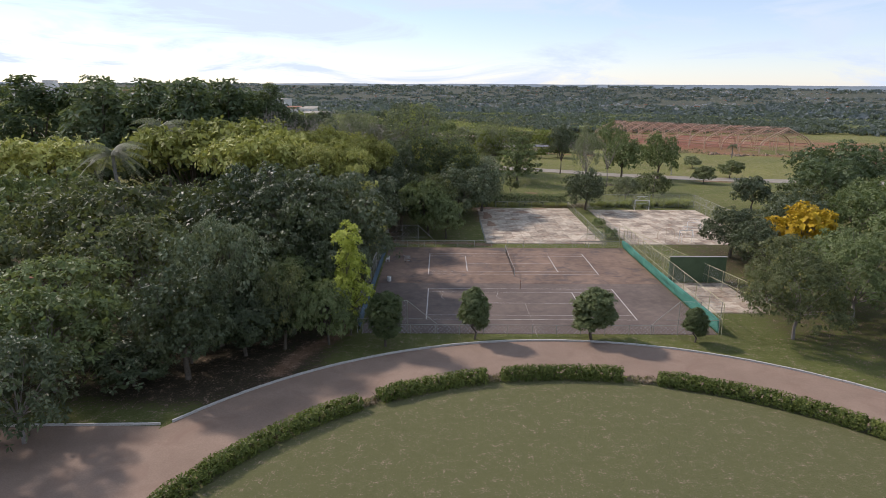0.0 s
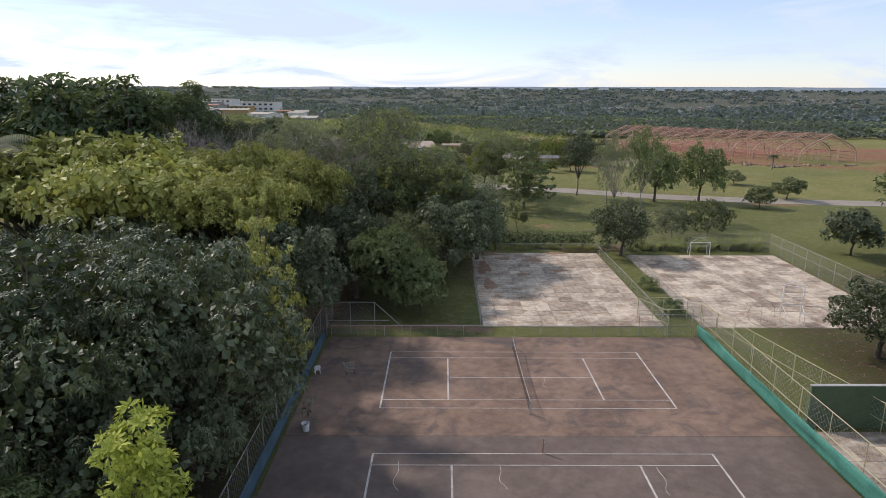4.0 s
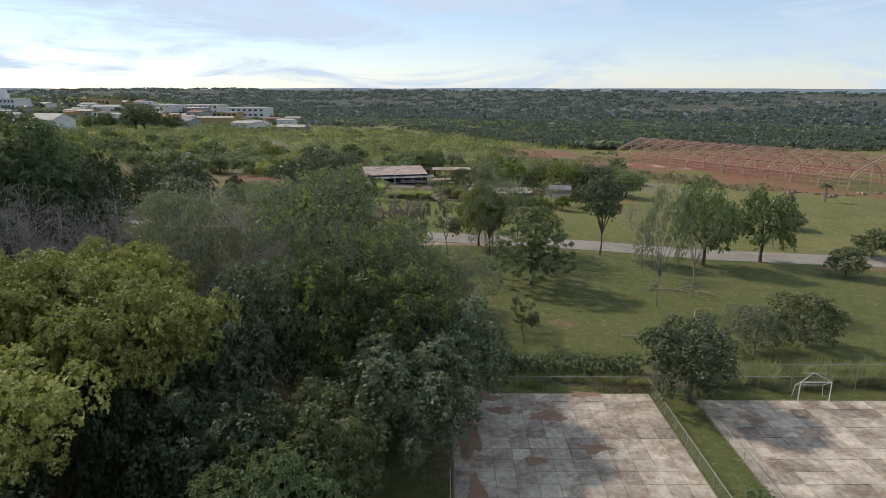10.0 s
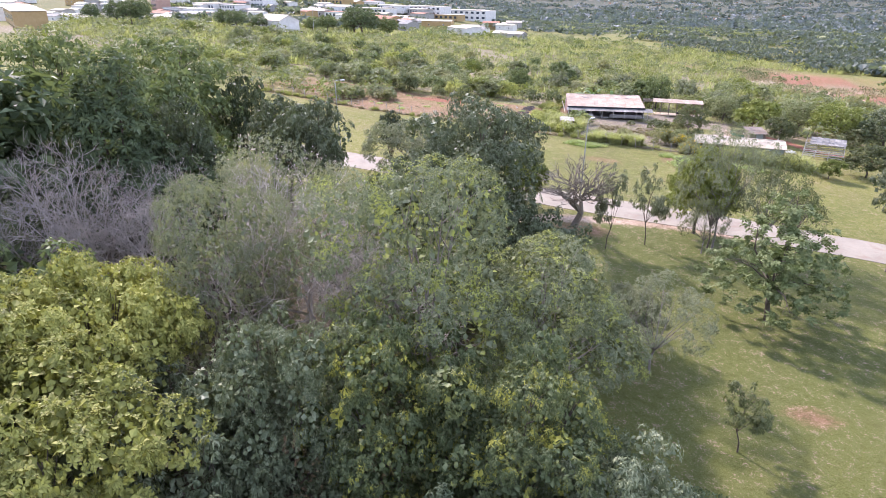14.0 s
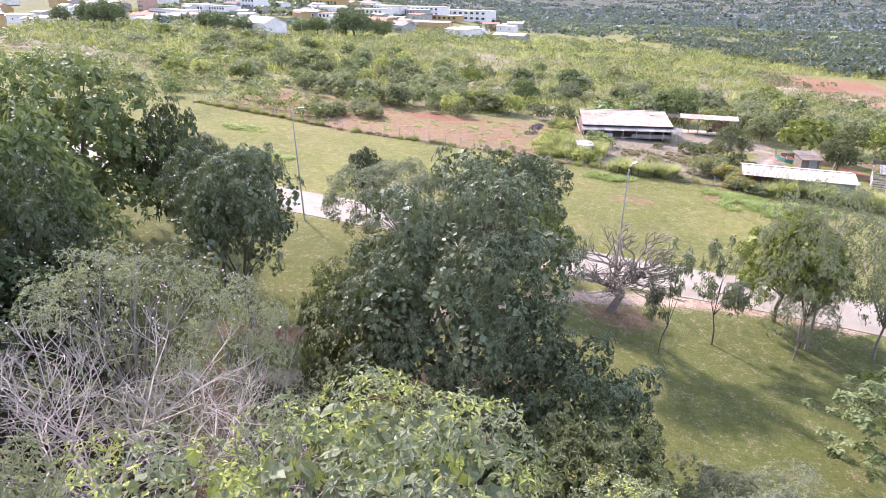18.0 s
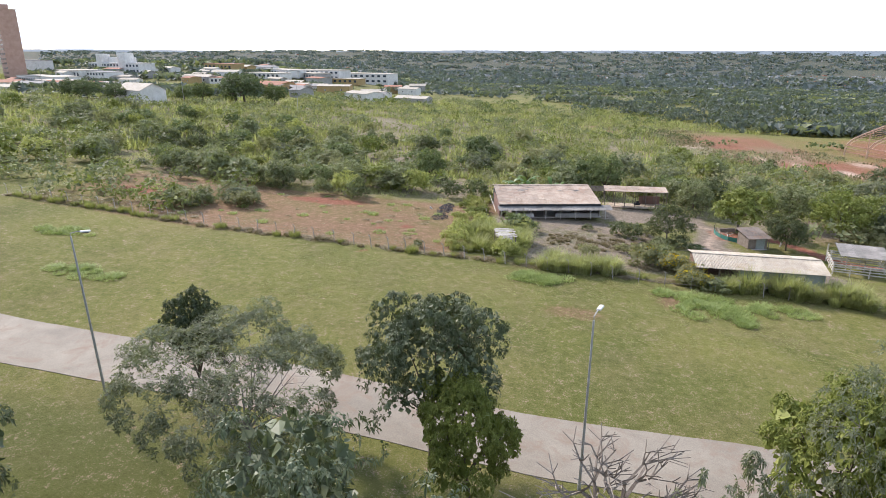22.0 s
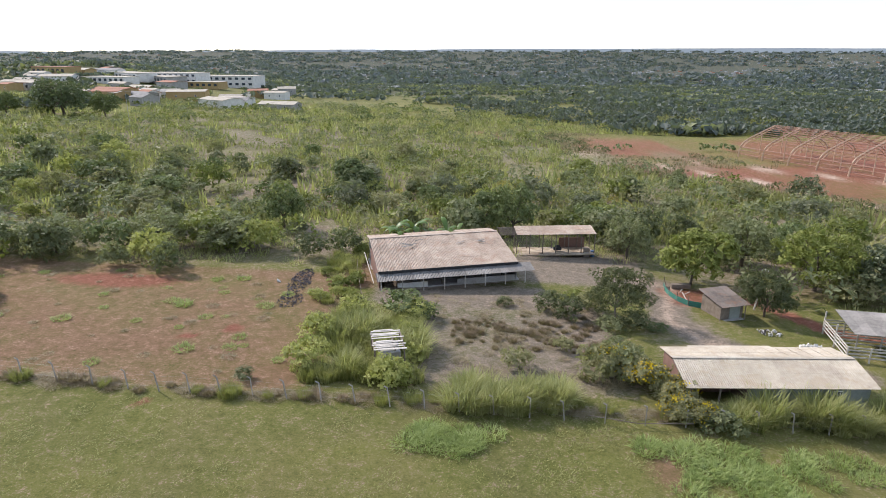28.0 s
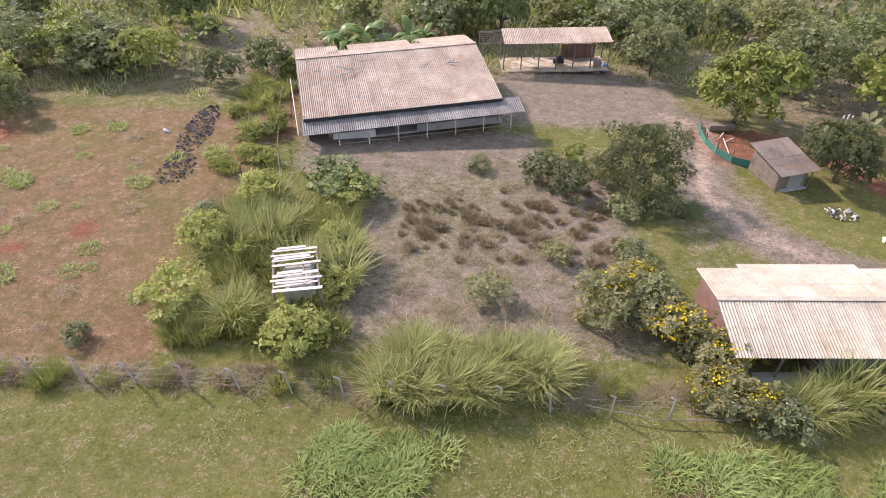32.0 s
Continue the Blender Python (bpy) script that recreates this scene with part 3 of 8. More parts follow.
sand = line_mask(GX, GY, [(64, 398), (76, 377), (88, 366)], 1.8, 2.4) * (n2 + 0.3) + line_mask(GX, GY, [(80, 412), (104, 392), (120, 372)], 2.2, 2.4) * (n2 + 0.35) + line_mask(GX, GY, [(86, 352), (98, 330)], 2.5, 3.0) * (n2 + 0.25) + 0.8 * spot(GX, GY, 42, 430, 9, 8) * n2 * 1.3
sand = np.maximum(sand, 0.62 * line_mask(GX, GY, [(19, 272), (23, 269), (20.6, 263), (18.6, 257), (20.3, 250.5), (25, 247.5)], 0.7, 0.9) * (0.7 + 0.6 * n2))
sand = np.maximum(sand, 0.62 * line_mask(GX, GY, [(-22, 171), (-14, 178), (-5, 184.3), (2, 186.8), (12, 189.2), (20, 189.4)], 1.2, 1.0) * (0.65 + 0.7 * n2))
sand = np.maximum(sand, 0.55 * line_mask(GX, GY, [(-30, 160.5), (-26, 161.5), (-21.5, 164.5)], 0.8, 0.8) * (0.6 + 0.7 * n2))
lawn = 1 - ease(31.4, 31.8, np.hypot(GX - RING[0], GY - RING[1]))
park = 0.66 * area(GX, GY, -75, 130, 38, 187, 2.5) * (1 - lawn) * (0.72 + 0.5 * n1)
for attr, chans in (("cover", (earth, grey, litter, far_plain)), ("cover_two", (lawn, clay, sand, park))):
    at = ground_me.attributes.new(attr, "FLOAT_COLOR", "POINT")
    at.data.foreach_set("color", np.stack(chans, -1).astype(np.float32).ravel())
ground = tagged(new("ground", ground_me), "grassy ground with bare earth, leaf litter and red clay patches", "ground", kind="structure")


def ribbon(name, pts, half, material, label, category, lift=0.05, step=1.5, dense=True):
    """A strip that follows the terrain along a smooth line, with sides that reach into the ground."""
    p = np.array(pts, float)
    t = np.concatenate([[0], np.cumsum(np.hypot(*np.diff(p, axis=0).T))])
    s = np.arange(0, t[-1], step)
    line = np.stack([np.interp(s, t, p[:, 0]), np.interp(s, t, p[:, 1])], -1)
    for _ in range(6):
        line[1:-1] = (line[:-2] + 2 * line[1:-1] + line[2:]) / 4
    d = np.gradient(line, axis=0)
    d /= np.hypot(d[:, 0], d[:, 1])[:, None]
    nrm = np.stack([-d[:, 1], d[:, 0]], -1)
    offs = np.array([-half, -half, -half * 0.5, 0, half * 0.5, half, half])
    verts = []
    for k, o in enumerate(offs):
        q = line + nrm * (o + (0.25 * (lattice(s, 0 * s, 2.2, 3 + k) - 0.5))[:, None])
        z = ground_z(q[:, 0], q[:, 1]) + lift + 0.12
        if k in (0, 6):
            z = z - 0.6
        verts.append(np.column_stack([q, z]))
    v = np.stack(verts, 1)
    rr, cc = v.shape[:2]
    ix = np.arange(rr * cc).reshape(rr, cc)
    f = np.stack([ix[:-1, :-1], ix[1:, :-1], ix[1:, 1:], ix[:-1, 1:]], -1).reshape(-1, 4)
    return tagged(new(name, raw_mesh(name, v.reshape(-1, 3), f, material)), label, category, kind="structure")


ribbon("road", ROAD, 3.9, M["asphalt"],
       "pale worn asphalt park road between grass verges", "road", lift=-0.07)


def arc(name, r0, r1, a0, a1, material, z0, z1, label, category, n=120, centre=RING):
    a = np.radians(np.linspace(a0, a1, n))
    prof = [(r0, z0), (r0, z1), (r1, z1), (r1, z0)]
    v = np.stack([np.stack([centre[0] + r * np.sin(a), centre[1] + r * np.cos(a), np.full_like(a, z)], -1) for r, z in prof], 1)
    ix = np.arange(n * 4).reshape(n, 4)
    f = np.stack([ix[:-1, :-1], ix[1:, :-1], ix[1:, 1:], ix[:-1, 1:]], -1).reshape(-1, 4)
    return tagged(new(name, raw_mesh(name, v.reshape(-1, 3), f, material)), label, category, kind="structure")


arc("ring_road", 32.0, 39.3, -128, 110, M["ring"], -0.4, 0.03, "pinkish brown asphalt ring road round the lawn", "road", 160)
side_bm = bmesh.new()
add_box(side_bm, (-42.6, 33.5, -0.182), (42, 19, 0.4), bev=0.02)
tagged(part("side_road", side_bm, M["ring"]), "brown asphalt side road joining the ring road", "road", kind="structure")


def kerb_stones(name, pts, label):
    """A row of kerb blocks under one empty."""
    base = tagged(new(name), label, "kerb", kind="structure")
    me = None
    for (ax, ay), (bx, by) in zip(pts, pts[1:]):
        if me is None:
            bmk = box((0, 0, 0.02), (1.0, 0.16, 0.34), bev=0.02)
            me = bpy.data.meshes.new("kerb_stone")
            bmk.to_mesh(me)
            bmk.free()
            me.materials.append(M["kerb"])
        d = math.hypot(bx - ax, by - ay)
        ang = math.degrees(math.atan2(by - ay, bx - ax))
        shared("kerb_stone", me, base, pose((ax + bx) / 2, (ay + by) / 2, random.uniform(-0.015, 0.02), 0, random.uniform(-0.6, 0.6), ang + random.uniform(-0.8, 0.8)) @ Matrix.Diagonal((d * 0.985, 1, 1, 1)))
    return base


kerb_pts = [(RING[0] + 39.4 * math.sin(radians(a)), RING[1] + 39.4 * math.cos(radians(a))) for a in np.arange(-54.2, 78, 1.46)]
kerb_stones("kerb_outer", kerb_pts, "whitewashed concrete kerb along the outer edge of the ring road")
kerb_stones("kerb_side", [(-21.7 - k, 43.2 - 0.03 * k) for k in np.arange(0, 20, 1.0)], "concrete kerb along the side road")

# ---- tennis courts ----
court = tagged(new("tennis_court"), "stained brownish concrete surface of two tennis courts", "tennis court", kind="structure")
part("far_half", box((10.4, 88.65, -0.14), (37.9, 18.9, 0.36), bev=0.02), M["court"], court)
part("near_half", box((10.4, 70.5, -0.144), (37.9, 17.4, 0.36), bev=0.02), M["court_dark"], court, "darker damp concrete half of the court")
for sx, sy, ln in ((0.1, 74.3, 3.2), (7.0, 74.2, 2.6), (17.6, 73.8, 3.0), (12.0, 88.0, 2.2), (10.1, 66.5, 11.0)):
    k = np.linspace(0, 1, 16)
    seam = [(sx + (0.28 if ln < 8 else 0.05) * math.sin(7.0 * u + sx) * u, sy - ln * (u - 0.5), 0.028) for u in k]
    part("crack_seam", poly_tube(seam, 0.022 if ln < 8 else 0.016, 4), M["line"], court, "pale mended crack")


def court_lines(x0, y0):
    """White lines of one court, 23.77 m along x and 10.97 m along y."""
    z, w = 0.046, 0.07
    base = tagged(new("court_marking"), "faded white painted tennis court lines", "court lines", "court markings")
    cx, cy = x0 + 23.77 / 2, y0 + 10.97 / 2
    spec = [("baseline", x0, cy, w, 10.97), ("baseline", x0 + 23.77, cy, w, 10.97)]
    spec += [("sideline", cx, y, 23.77, w) for y in (y0, y0 + 1.37, y0 + 9.6, y0 + 10.97)]
    spec += [("service_line", cx + s * 6.4, cy, w, 8.23) for s in (-1, 1)] + [("centre_line", cx, cy, 12.8, w)]
    for nm, x, y, sx, sy in spec:
        part(nm, box((x, y, z + random.uniform(0, 0.003)), (sx + w, sy, 0.006)), M["line"], base)
    return cx, cy


def tennis_net(cx, cy):
    base = thing("tennis_net", cx, cy, 0.04, 0, "sagging black tennis net between two dark posts", "tennis net", "tennis nets")
    for s in (-1, 1):
        part("post", tube((0, s * 6.4, 0), (0, s * 6.4, 1.12), 0.05, sides=8), M["steel"], base)
    bm = bmesh.new()
    n = 64
    for k in range(n + 1):
        y = -6.3 + 12.6 * k / n
        sag = 0.16 * (1 - (2 * k / n - 1) ** 2)
        add_box(bm, (0, y, (1.05 - sag) / 2), (0.008, 0.012, 1.0 - sag))
    for j in range(7):
        add_box(bm, (0, 0, 0.06 + j * 0.13), (0.008, 12.6, 0.012))
    part("mesh", bm, M["net"], base)
    bm = bmesh.new()
    for k in range(16):
        y0, y1 = -6.3 + 12.6 * k / 16, -6.3 + 12.6 * (k + 1) / 16
        z0, z1 = (1.06 - 0.16 * (1 - (y / 6.3) ** 2) for y in (y0, y1))
        add_tube(bm, (0, y0, z0), (0, y1, z1), 0.03, sides=4)
    part("headband", bm, M["post"], base, "grey headband")


lone_x, lone_y = court_lines(-1.75, 65.9)
tennis_net(*court_lines(-1.9, 83.3))
lone = thing("net_post", lone_x, lone_y + 5.6, 0.036, 0, "lone dark net post still standing on the bare court", "post")
part("pole", tube((0, 0, 0), (0.04, 0, 1.15), 0.05, sides=8), M["rust_dark"], lone)
part("winder", box((0.08, 0, 0.85), (0.10, 0.12, 0.14), bev=0.02), M["steel"], lone)

# ---- white litter bin on the court ----
bin_at = thing("litter_bin", -7.1, 79.9, 0.036, 20, "open white plastic litter bin on the dark court", "bin")
shell = bmesh.new()
add_tube(shell, (0, 0, 0), (0, 0, 0.62), 0.24, 0.30, 20, cap=False)
add_tube(shell, (0, 0, 0.62), (0, 0, 0.05), 0.285, 0.225, 20, cap=False)
add_tube(shell, (0, 0, 0.0), (0, 0, 0.05), 0.225, 0.225, 20)
part("shell", shell, M["white"], bin_at)
part("rim", poly_tube([(0.30 * math.cos(a * math.pi / 10), 0.30 * math.sin(a * math.pi / 10), 0.62) for a in range(21)], 0.018, 6), M["white"], bin_at)
# black plug that makes the inside of the bin dark
part("dark_fill", tube((0, 0, 0.05), (0, 0, 0.40), 0.215, 0.25, 14), M["net"], bin_at, "dark fill inside the bin")


def slab_court(name, x0, y0, nx, ny, sx, sy, label):
    base = tagged(new(name), label, "sports court", kind="structure")
    part("joint_bed", box((x0 + nx * sx / 2, y0 + ny * sy / 2, -0.13), (nx * sx + 0.2, ny * sy + 0.2, 0.3)), M["slab_bed"], base)
    mes = []
    for k in range(4):
        r = random.Random(k)
        bmk = box((0, 0, 0), (sx - 0.025, sy - 0.025, 0.1), bev=0.012)
        for v in bmk.verts:
            v.co.x += r.uniform(-0.015, 0.015)
            v.co.y += r.uniform(-0.015, 0.015)
        me = bpy.data.meshes.new("slab")
        bmk.to_mesh(me)
        bmk.free()
        me.materials.append(M["slab"])
        mes.append(me)
    for i in range(nx):
        for j in range(ny):
            shared("slab", random.choice(mes), base, pose(x0 + (i + 0.5) * sx, y0 + (j + 0.5) * sy, random.uniform(-0.004, 0.03), random.uniform(-0.5, 0.5), random.uniform(-0.5, 0.5), random.choice((0, 180))))
    return base

# ---- vegetation ----
def unit(v):
    return v / np.maximum(np.linalg.norm(v, axis=-1, keepdims=True), 1e-6)


def leaf_quads(rng, pos, nrm, size, width, droop, jitter):
    """Pointed, slightly folded leaves: base, two flanks and a tip each."""
    n = len(pos)
    d = unit(nrm * 0.35 + rng.normal(0, jitter, (n, 3)) + np.array([0, 0, -droop]))
    face = unit(nrm + rng.normal(0, 0.45, (n, 3)) + np.array([0, 0, 0.5]))
    s = unit(np.cross(d, face))
    up = np.cross(s, d)
    ln = size * rng.uniform(0.6, 1.3, (n, 1))
    wd = ln * width
    a = pos - d * ln * 0.5
    b = pos + d * ln * 0.5 - up * ln * 0.10
    l1, r1 = pos + s * wd * 0.5 + up * ln * 0.06, pos - s * wd * 0.5 + up * ln * 0.06
    v = np.stack([a, r1, b, l1], 1).reshape(-1, 3)
    return v, np.arange(4 * n).reshape(n, 4)


def rosettes(rng, pos, nrm, k, size, width, droop, lift=0.35, rise=0.45):
    """Leaf bunches: k pointed leaves spread round each point, bending down at their tips."""
    n = len(pos)
    ax = unit(nrm + rng.normal(0, 0.28, (n, 3)) + np.array([0, 0, rise]))
    u = unit(np.cross(ax, unit(rng.normal(0, 1, (n, 3)))))
    w = np.cross(ax, u)
    t = (np.arange(k)[None, :] * 2 * math.pi / k + rng.uniform(0, 6.28, (n, 1)) + rng.normal(0, 0.35, (n, k)))[..., None]
    tilt = rng.uniform(-0.25, lift * 2, (n, k, 1))
    d = (u[:, None] * np.cos(t) + w[:, None] * np.sin(t)) * np.cos(tilt) + ax[:, None] * np.sin(tilt)
    d = unit(d + np.array([0, 0, -droop * 0.6])).reshape(-1, 3)
    axr, c = np.repeat(ax, k, 0), np.repeat(pos, k, 0)
    s = unit(np.cross(d, axr))
    up = np.cross(s, d)
    ln = size * rng.uniform(0.65, 1.2, (n * k, 1)) * np.repeat(rng.uniform(0.75, 1.2, (n, 1)), k, 0)
    wd = ln * width
    mid = c + d * ln * 0.55 + up * ln * 0.05
    v = np.stack([c + d * ln * 0.06, mid - s * wd * 0.5, c + d * ln - np.array([0, 0, 1]) * ln * droop * 0.5, mid + s * wd * 0.5], 1).reshape(-1, 3)
    return v, np.arange(4 * n * k).reshape(n * k, 4)


def lobe_points(rng, lobes, clumps, per, clump_r, low=-0.35):
    """Leaf points on the outer shells of leafy puffs, which sit on the shells of ellipsoid lobes, with their outward directions."""
    lobes = np.array(lobes, float)
    area_w = (lobes[:, 3] * lobes[:, 5])
    tries = clumps * 9
    pick = rng.choice(len(lobes), tries, p=area_w / area_w.sum())
    lb = lobes[pick]
    dirs = unit(rng.normal(0, 1, (tries, 3)))
    c = lb[:, :3] + dirs * lb[:, 3:6] * rng.uniform(0.80, 1.0, (tries, 1))
    inside = (((c[:, None, :] - lobes[None, :, :3]) / (lobes[None, :, 3:6] * 0.80)) ** 2).sum(-1) < 1
    inside[np.arange(tries), pick] = False
    rank = np.argsort((inside.any(1) * 1.0) + (dirs[:, 2] < low) * 2.0, kind="stable")[:clumps]
    c, nr = c[rank], unit(dirs[rank] / lb[rank, 3:6])
    rad = np.repeat(clump_r * rng.uniform(0.65, 1.25, (clumps, 1)), per, 0)
    c, nr = np.repeat(c, per, 0), np.repeat(nr, per, 0)
    off = unit(rng.normal(0, 1, c.shape) + nr * 0.75 + np.array([0, 0, 0.25]))
    pos = c + off * rad * rng.uniform(0.72, 1.05, (len(c), 1)) * np.array([1, 1, 0.8])
    return pos, unit(off + nr * 0.3)


def random_lobes(rng, r, h0, h1, n, flat=0.55, spread=0.62):
    """n overlapping lobes within a crown of radius r between the heights h0 and h1."""
    out = [(0, 0, (h0 + h1) / 2, r * 0.72, r * 0.72, (h1 - h0) / 2)]
    for k in range(n):
        a = 2 * math.pi * (k + rng.uniform(-0.3, 0.3)) / n
        q = r * spread * rng.uniform(0.75, 1.1)
        lr = r * rng.uniform(0.34, 0.50)
        z = h0 + (h1 - h0) * rng.uniform(0.28, 0.78)
        out.append((q * math.cos(a), q * math.sin(a), z, lr, lr, lr * flat / 0.62))
    for k in range(max(2, n // 3)):
        a, q = rng.uniform(0, 6.28), r * rng.uniform(0.1, 0.4)
        lr = r * rng.uniform(0.3, 0.42)
        out.append((q * math.cos(a), q * math.sin(a), h1 - lr * 0.8, lr, lr, lr * 0.85))
    return out


def dome_lobes(r, h0, h1, n, puff, squash=0.85):
    """A bumpy dome: one large body with n round boughs spread evenly over its upper skin."""
    def make(rng):
        cz, rz = h0 + (h1 - h0) * 0.48, (h1 - h0) * 0.50
        out = [(0, 0, cz, r * 0.78, r * 0.78, rz * 0.84)]
        for k in range(n):
            u = 1 - 1.55 * (k + 0.5) / n
            a = k * 2.39996 + rng.uniform(-0.25, 0.25)
            q = math.sqrt(max(0.0, 1 - u * u)) ** 0.7
            lr = puff * rng.uniform(0.62, 1.3)
            f = rng.uniform(0.70, 0.98)
            out.append((r * q * f * math.cos(a), r * q * f * math.sin(a), cz + rz * u * f, lr, lr, lr * squash))
        return out
    return make


def limb_mesh(name, rng, lobes, height, r0, material, sides=6):
    """A tapered, bent trunk with limbs that reach the lobes."""
    bm = bmesh.new()
    fork = height * 0.28
    pts = [Vector((0, 0, -0.3)), Vector((rng.normal(0, 0.1), rng.normal(0, 0.1), fork * 0.5)), Vector((rng.normal(0, 0.2), rng.normal(0, 0.2), fork))]
    add_tube(bm, pts[0], pts[1], r0 * 1.35, r0, sides, False)
    add_tube(bm, pts[1], pts[2], r0, r0 * 0.85, sides, False)
    for lb in lobes:
        tip = Vector((lb[0], lb[1], lb[2] + lb[5] * 0.2))
        start = pts[2] * 0.85 + pts[1] * 0.15
        midp = start.lerp(tip, 0.5) + Vector((rng.normal(0, 0.3), rng.normal(0, 0.3), height * 0.03))
        add_tube(bm, start, midp, r0 * 0.5, r0 * 0.3, 5, False)
        add_tube(bm, midp, tip, r0 * 0.3, r0 * 0.08, 5, False)
        for _ in range(3):
            e = tip + Vector(rng.normal(0, 1, 3) * np.array(lb[3:6]) * 0.5)
            add_tube(bm, midp.lerp(tip, rng.uniform(0.2, 0.9)), e, r0 * 0.14, r0 * 0.04, 4, False)
    me = bpy.data.meshes.new(name)
    bm.to_mesh(me)
    bm.free()
    me.materials.append(material)
    me.shade_smooth()
    return me


KINDS = {}


def tree_kind(key, seed, height, radius, base, lobes_n, clumps, per, clump_r, k, size, width, droop, r0, bark="bark", flat=0.55, spread=0.62, low=-0.45, lobes=None, core=0, lift=0.35):
    """A kind of tree: leaf bunches on puffs on boughs, with a lighter-built crown for those that stand far off."""
    rng = np.random.default_rng(seed)
    lb = lobes(rng) if lobes else random_lobes(rng, radius, base, height, lobes_n, flat, spread)
    p, nr = lobe_points(rng, lb, clumps, per, clump_r, low)
    trunk = limb_mesh("trunk", rng, lb[1:] if len(lb) < 20 else lb[1::3], height, r0, M[bark])
    for kk, step, grow, leaves in ((key, 1, 1.0, k), (key + "_far", 3, 1.9, max(4, round(k * 0.6)))):
        v, f = rosettes(rng, p[::step], nr[::step], leaves, size * grow, width * (1.0 if step == 1 else 1.2), droop, lift, 0.45 if droop < 0.4 else 0.15)
        if core:
            cp, cn = lobe_points(rng, [(*q[:3], q[3] * 0.80, q[4] * 0.80, q[5] * 0.80) for q in lb], core * (7 if step == 1 else 2), 1, 0.3, low)
            w, g = leaf_quads(rng, cp, cn, 0.46 if step == 1 else 0.80, 0.9, 0.1, 0.35)
            v, f = np.concatenate([v, w]), np.concatenate([f, g + len(v)])
        me = raw_mesh("crown", v, f, L["mid"])
        KINDS[kk] = (me, trunk, float(np.percentile(v[:, 2], 99.7)), float(np.percentile(np.hypot(v[:, 0], v[:, 1]), 97)))


def place_tree(key, leafmat, x, y, top, label, name="tree", category="tree", group="", wide=1.0, rot=None, up=0.0):
    """Stand a tree of that kind at x, y with its crown's top at the height top over the datum."""
    far_off = y > 262 or (x < -26 and y < 140) or x < -42 or x > 48 or "deep in" in label or "park's edge" in label
    me, trunk, crown_z, crown_r = KINDS[key + ("_far" if far_off else "")]
    z = gz(x, y)
    s = (top - z) / crown_z
    if wide > 3:                                    # given as metres across the crown
        wide = wide / (2 * s * crown_r)
    rot = random.uniform(0, 360) if rot is None else rot
    ob = new(name)
    ob.empty_display_size = 0.4
    ob.matrix_world = pose(x, y, z + up, 0, 0, rot) @ Matrix.Diagonal((s * wide, s * wide, s, 1))
    shared("trunk", trunk, ob)
    crown = shared("crown", me, ob)
    crown.material_slots[0].link = "OBJECT"
    crown.material_slots[0].material = L[leafmat]
    return tagged(ob, label, category, group)


def tier_lobes(rng):
    out = [(0, 0, 5, 0.5, 0.5, 4)]
    for k in range(7):
        z = 2.2 + k * 1.2
        r = 4.8 * (1 - (k / 7.8) ** 1.4)
        for j in range(6 if k < 5 else 3):
            a = k * 1.1 + j * 6.283 / 5 + rng.uniform(-0.25, 0.25)
            q = r * rng.uniform(0.5, 0.72)
            out.append((q * math.cos(a), q * math.sin(a), z + rng.uniform(-0.12, 0.12), r * 0.38, r * 0.38, 0.16))
    return out


def umbrella_lobes(rng):
    out = [(0, 0, 7.2, 3.0, 3.0, 1.2)]
    for k in range(11):
        a, q = 6.283 * k / 11 + rng.uniform(-0.2, 0.2), rng.uniform(2.2, 4.6)
        lr = rng.uniform(1.2, 2.0)
        out.append((q * math.cos(a), q * math.sin(a), 7.0 - 0.22 * q + rng.uniform(-0.6, 0.5), lr, lr, lr * 0.42))
    return out


def upright_lobes(rng):
    out = [(0, 0, 3.2, 1.15, 1.15, 2.1)]
    for k in range(9):
        a, z = rng.uniform(0, 6.28), rng.uniform(1.7, 4.6)
        q = 0.75 * (1 - abs(z - 2.8) / 3.2)
        out.append((q * math.cos(a), q * math.sin(a), z, 0.75, 0.75, 0.7))
    return out


def sparse_lobes(rng):
    out = [(0, 0, 5.5, 0.3, 0.3, 1)]
    for k in range(8):
        a, q, z = rng.uniform(0, 6.28), rng.uniform(0.3, 1.5), rng.uniform(2.6, 6.6)
        out.append((q * math.cos(a), q * math.sin(a), z, 0.62, 0.62, 0.75))
    return out


def young_lobes(rng):
    out = [(0, 0, 5.0, 0.4, 0.4, 1.8)]
    for k in range(15):
        z = 1.8 + 4.9 * k / 15
        a, q = k * 2.4 + rng.uniform(-0.3, 0.3), (1.5 - 0.2 * z) * rng.uniform(0.7, 1.2)
        out.append((q * math.cos(a), q * math.sin(a), z, 0.56, 0.56, 0.42))
    return out


def tall_lobes(rng):
    out = [(0, 0, 14, 4.5, 4.5, 8)]
    for k in range(16):
        a, q, z = rng.uniform(0, 6.28), rng.uniform(2.5, 6.0), rng.uniform(7, 20)
        q *= 1 - max(0, z - 15) / 14
        lr = rng.uniform(2.0, 3.0)
        out.append((q * math.cos(a), q * math.sin(a), z, lr, lr, lr * 0.9))
    for k in range(6):
        a, q = rng.uniform(0, 6.28), rng.uniform(0.5, 3.5)
        out.append((q * math.cos(a), q * math.sin(a), 21 + rng.uniform(-1, 1.5), 1.5, 1.5, 2.0))
    return out


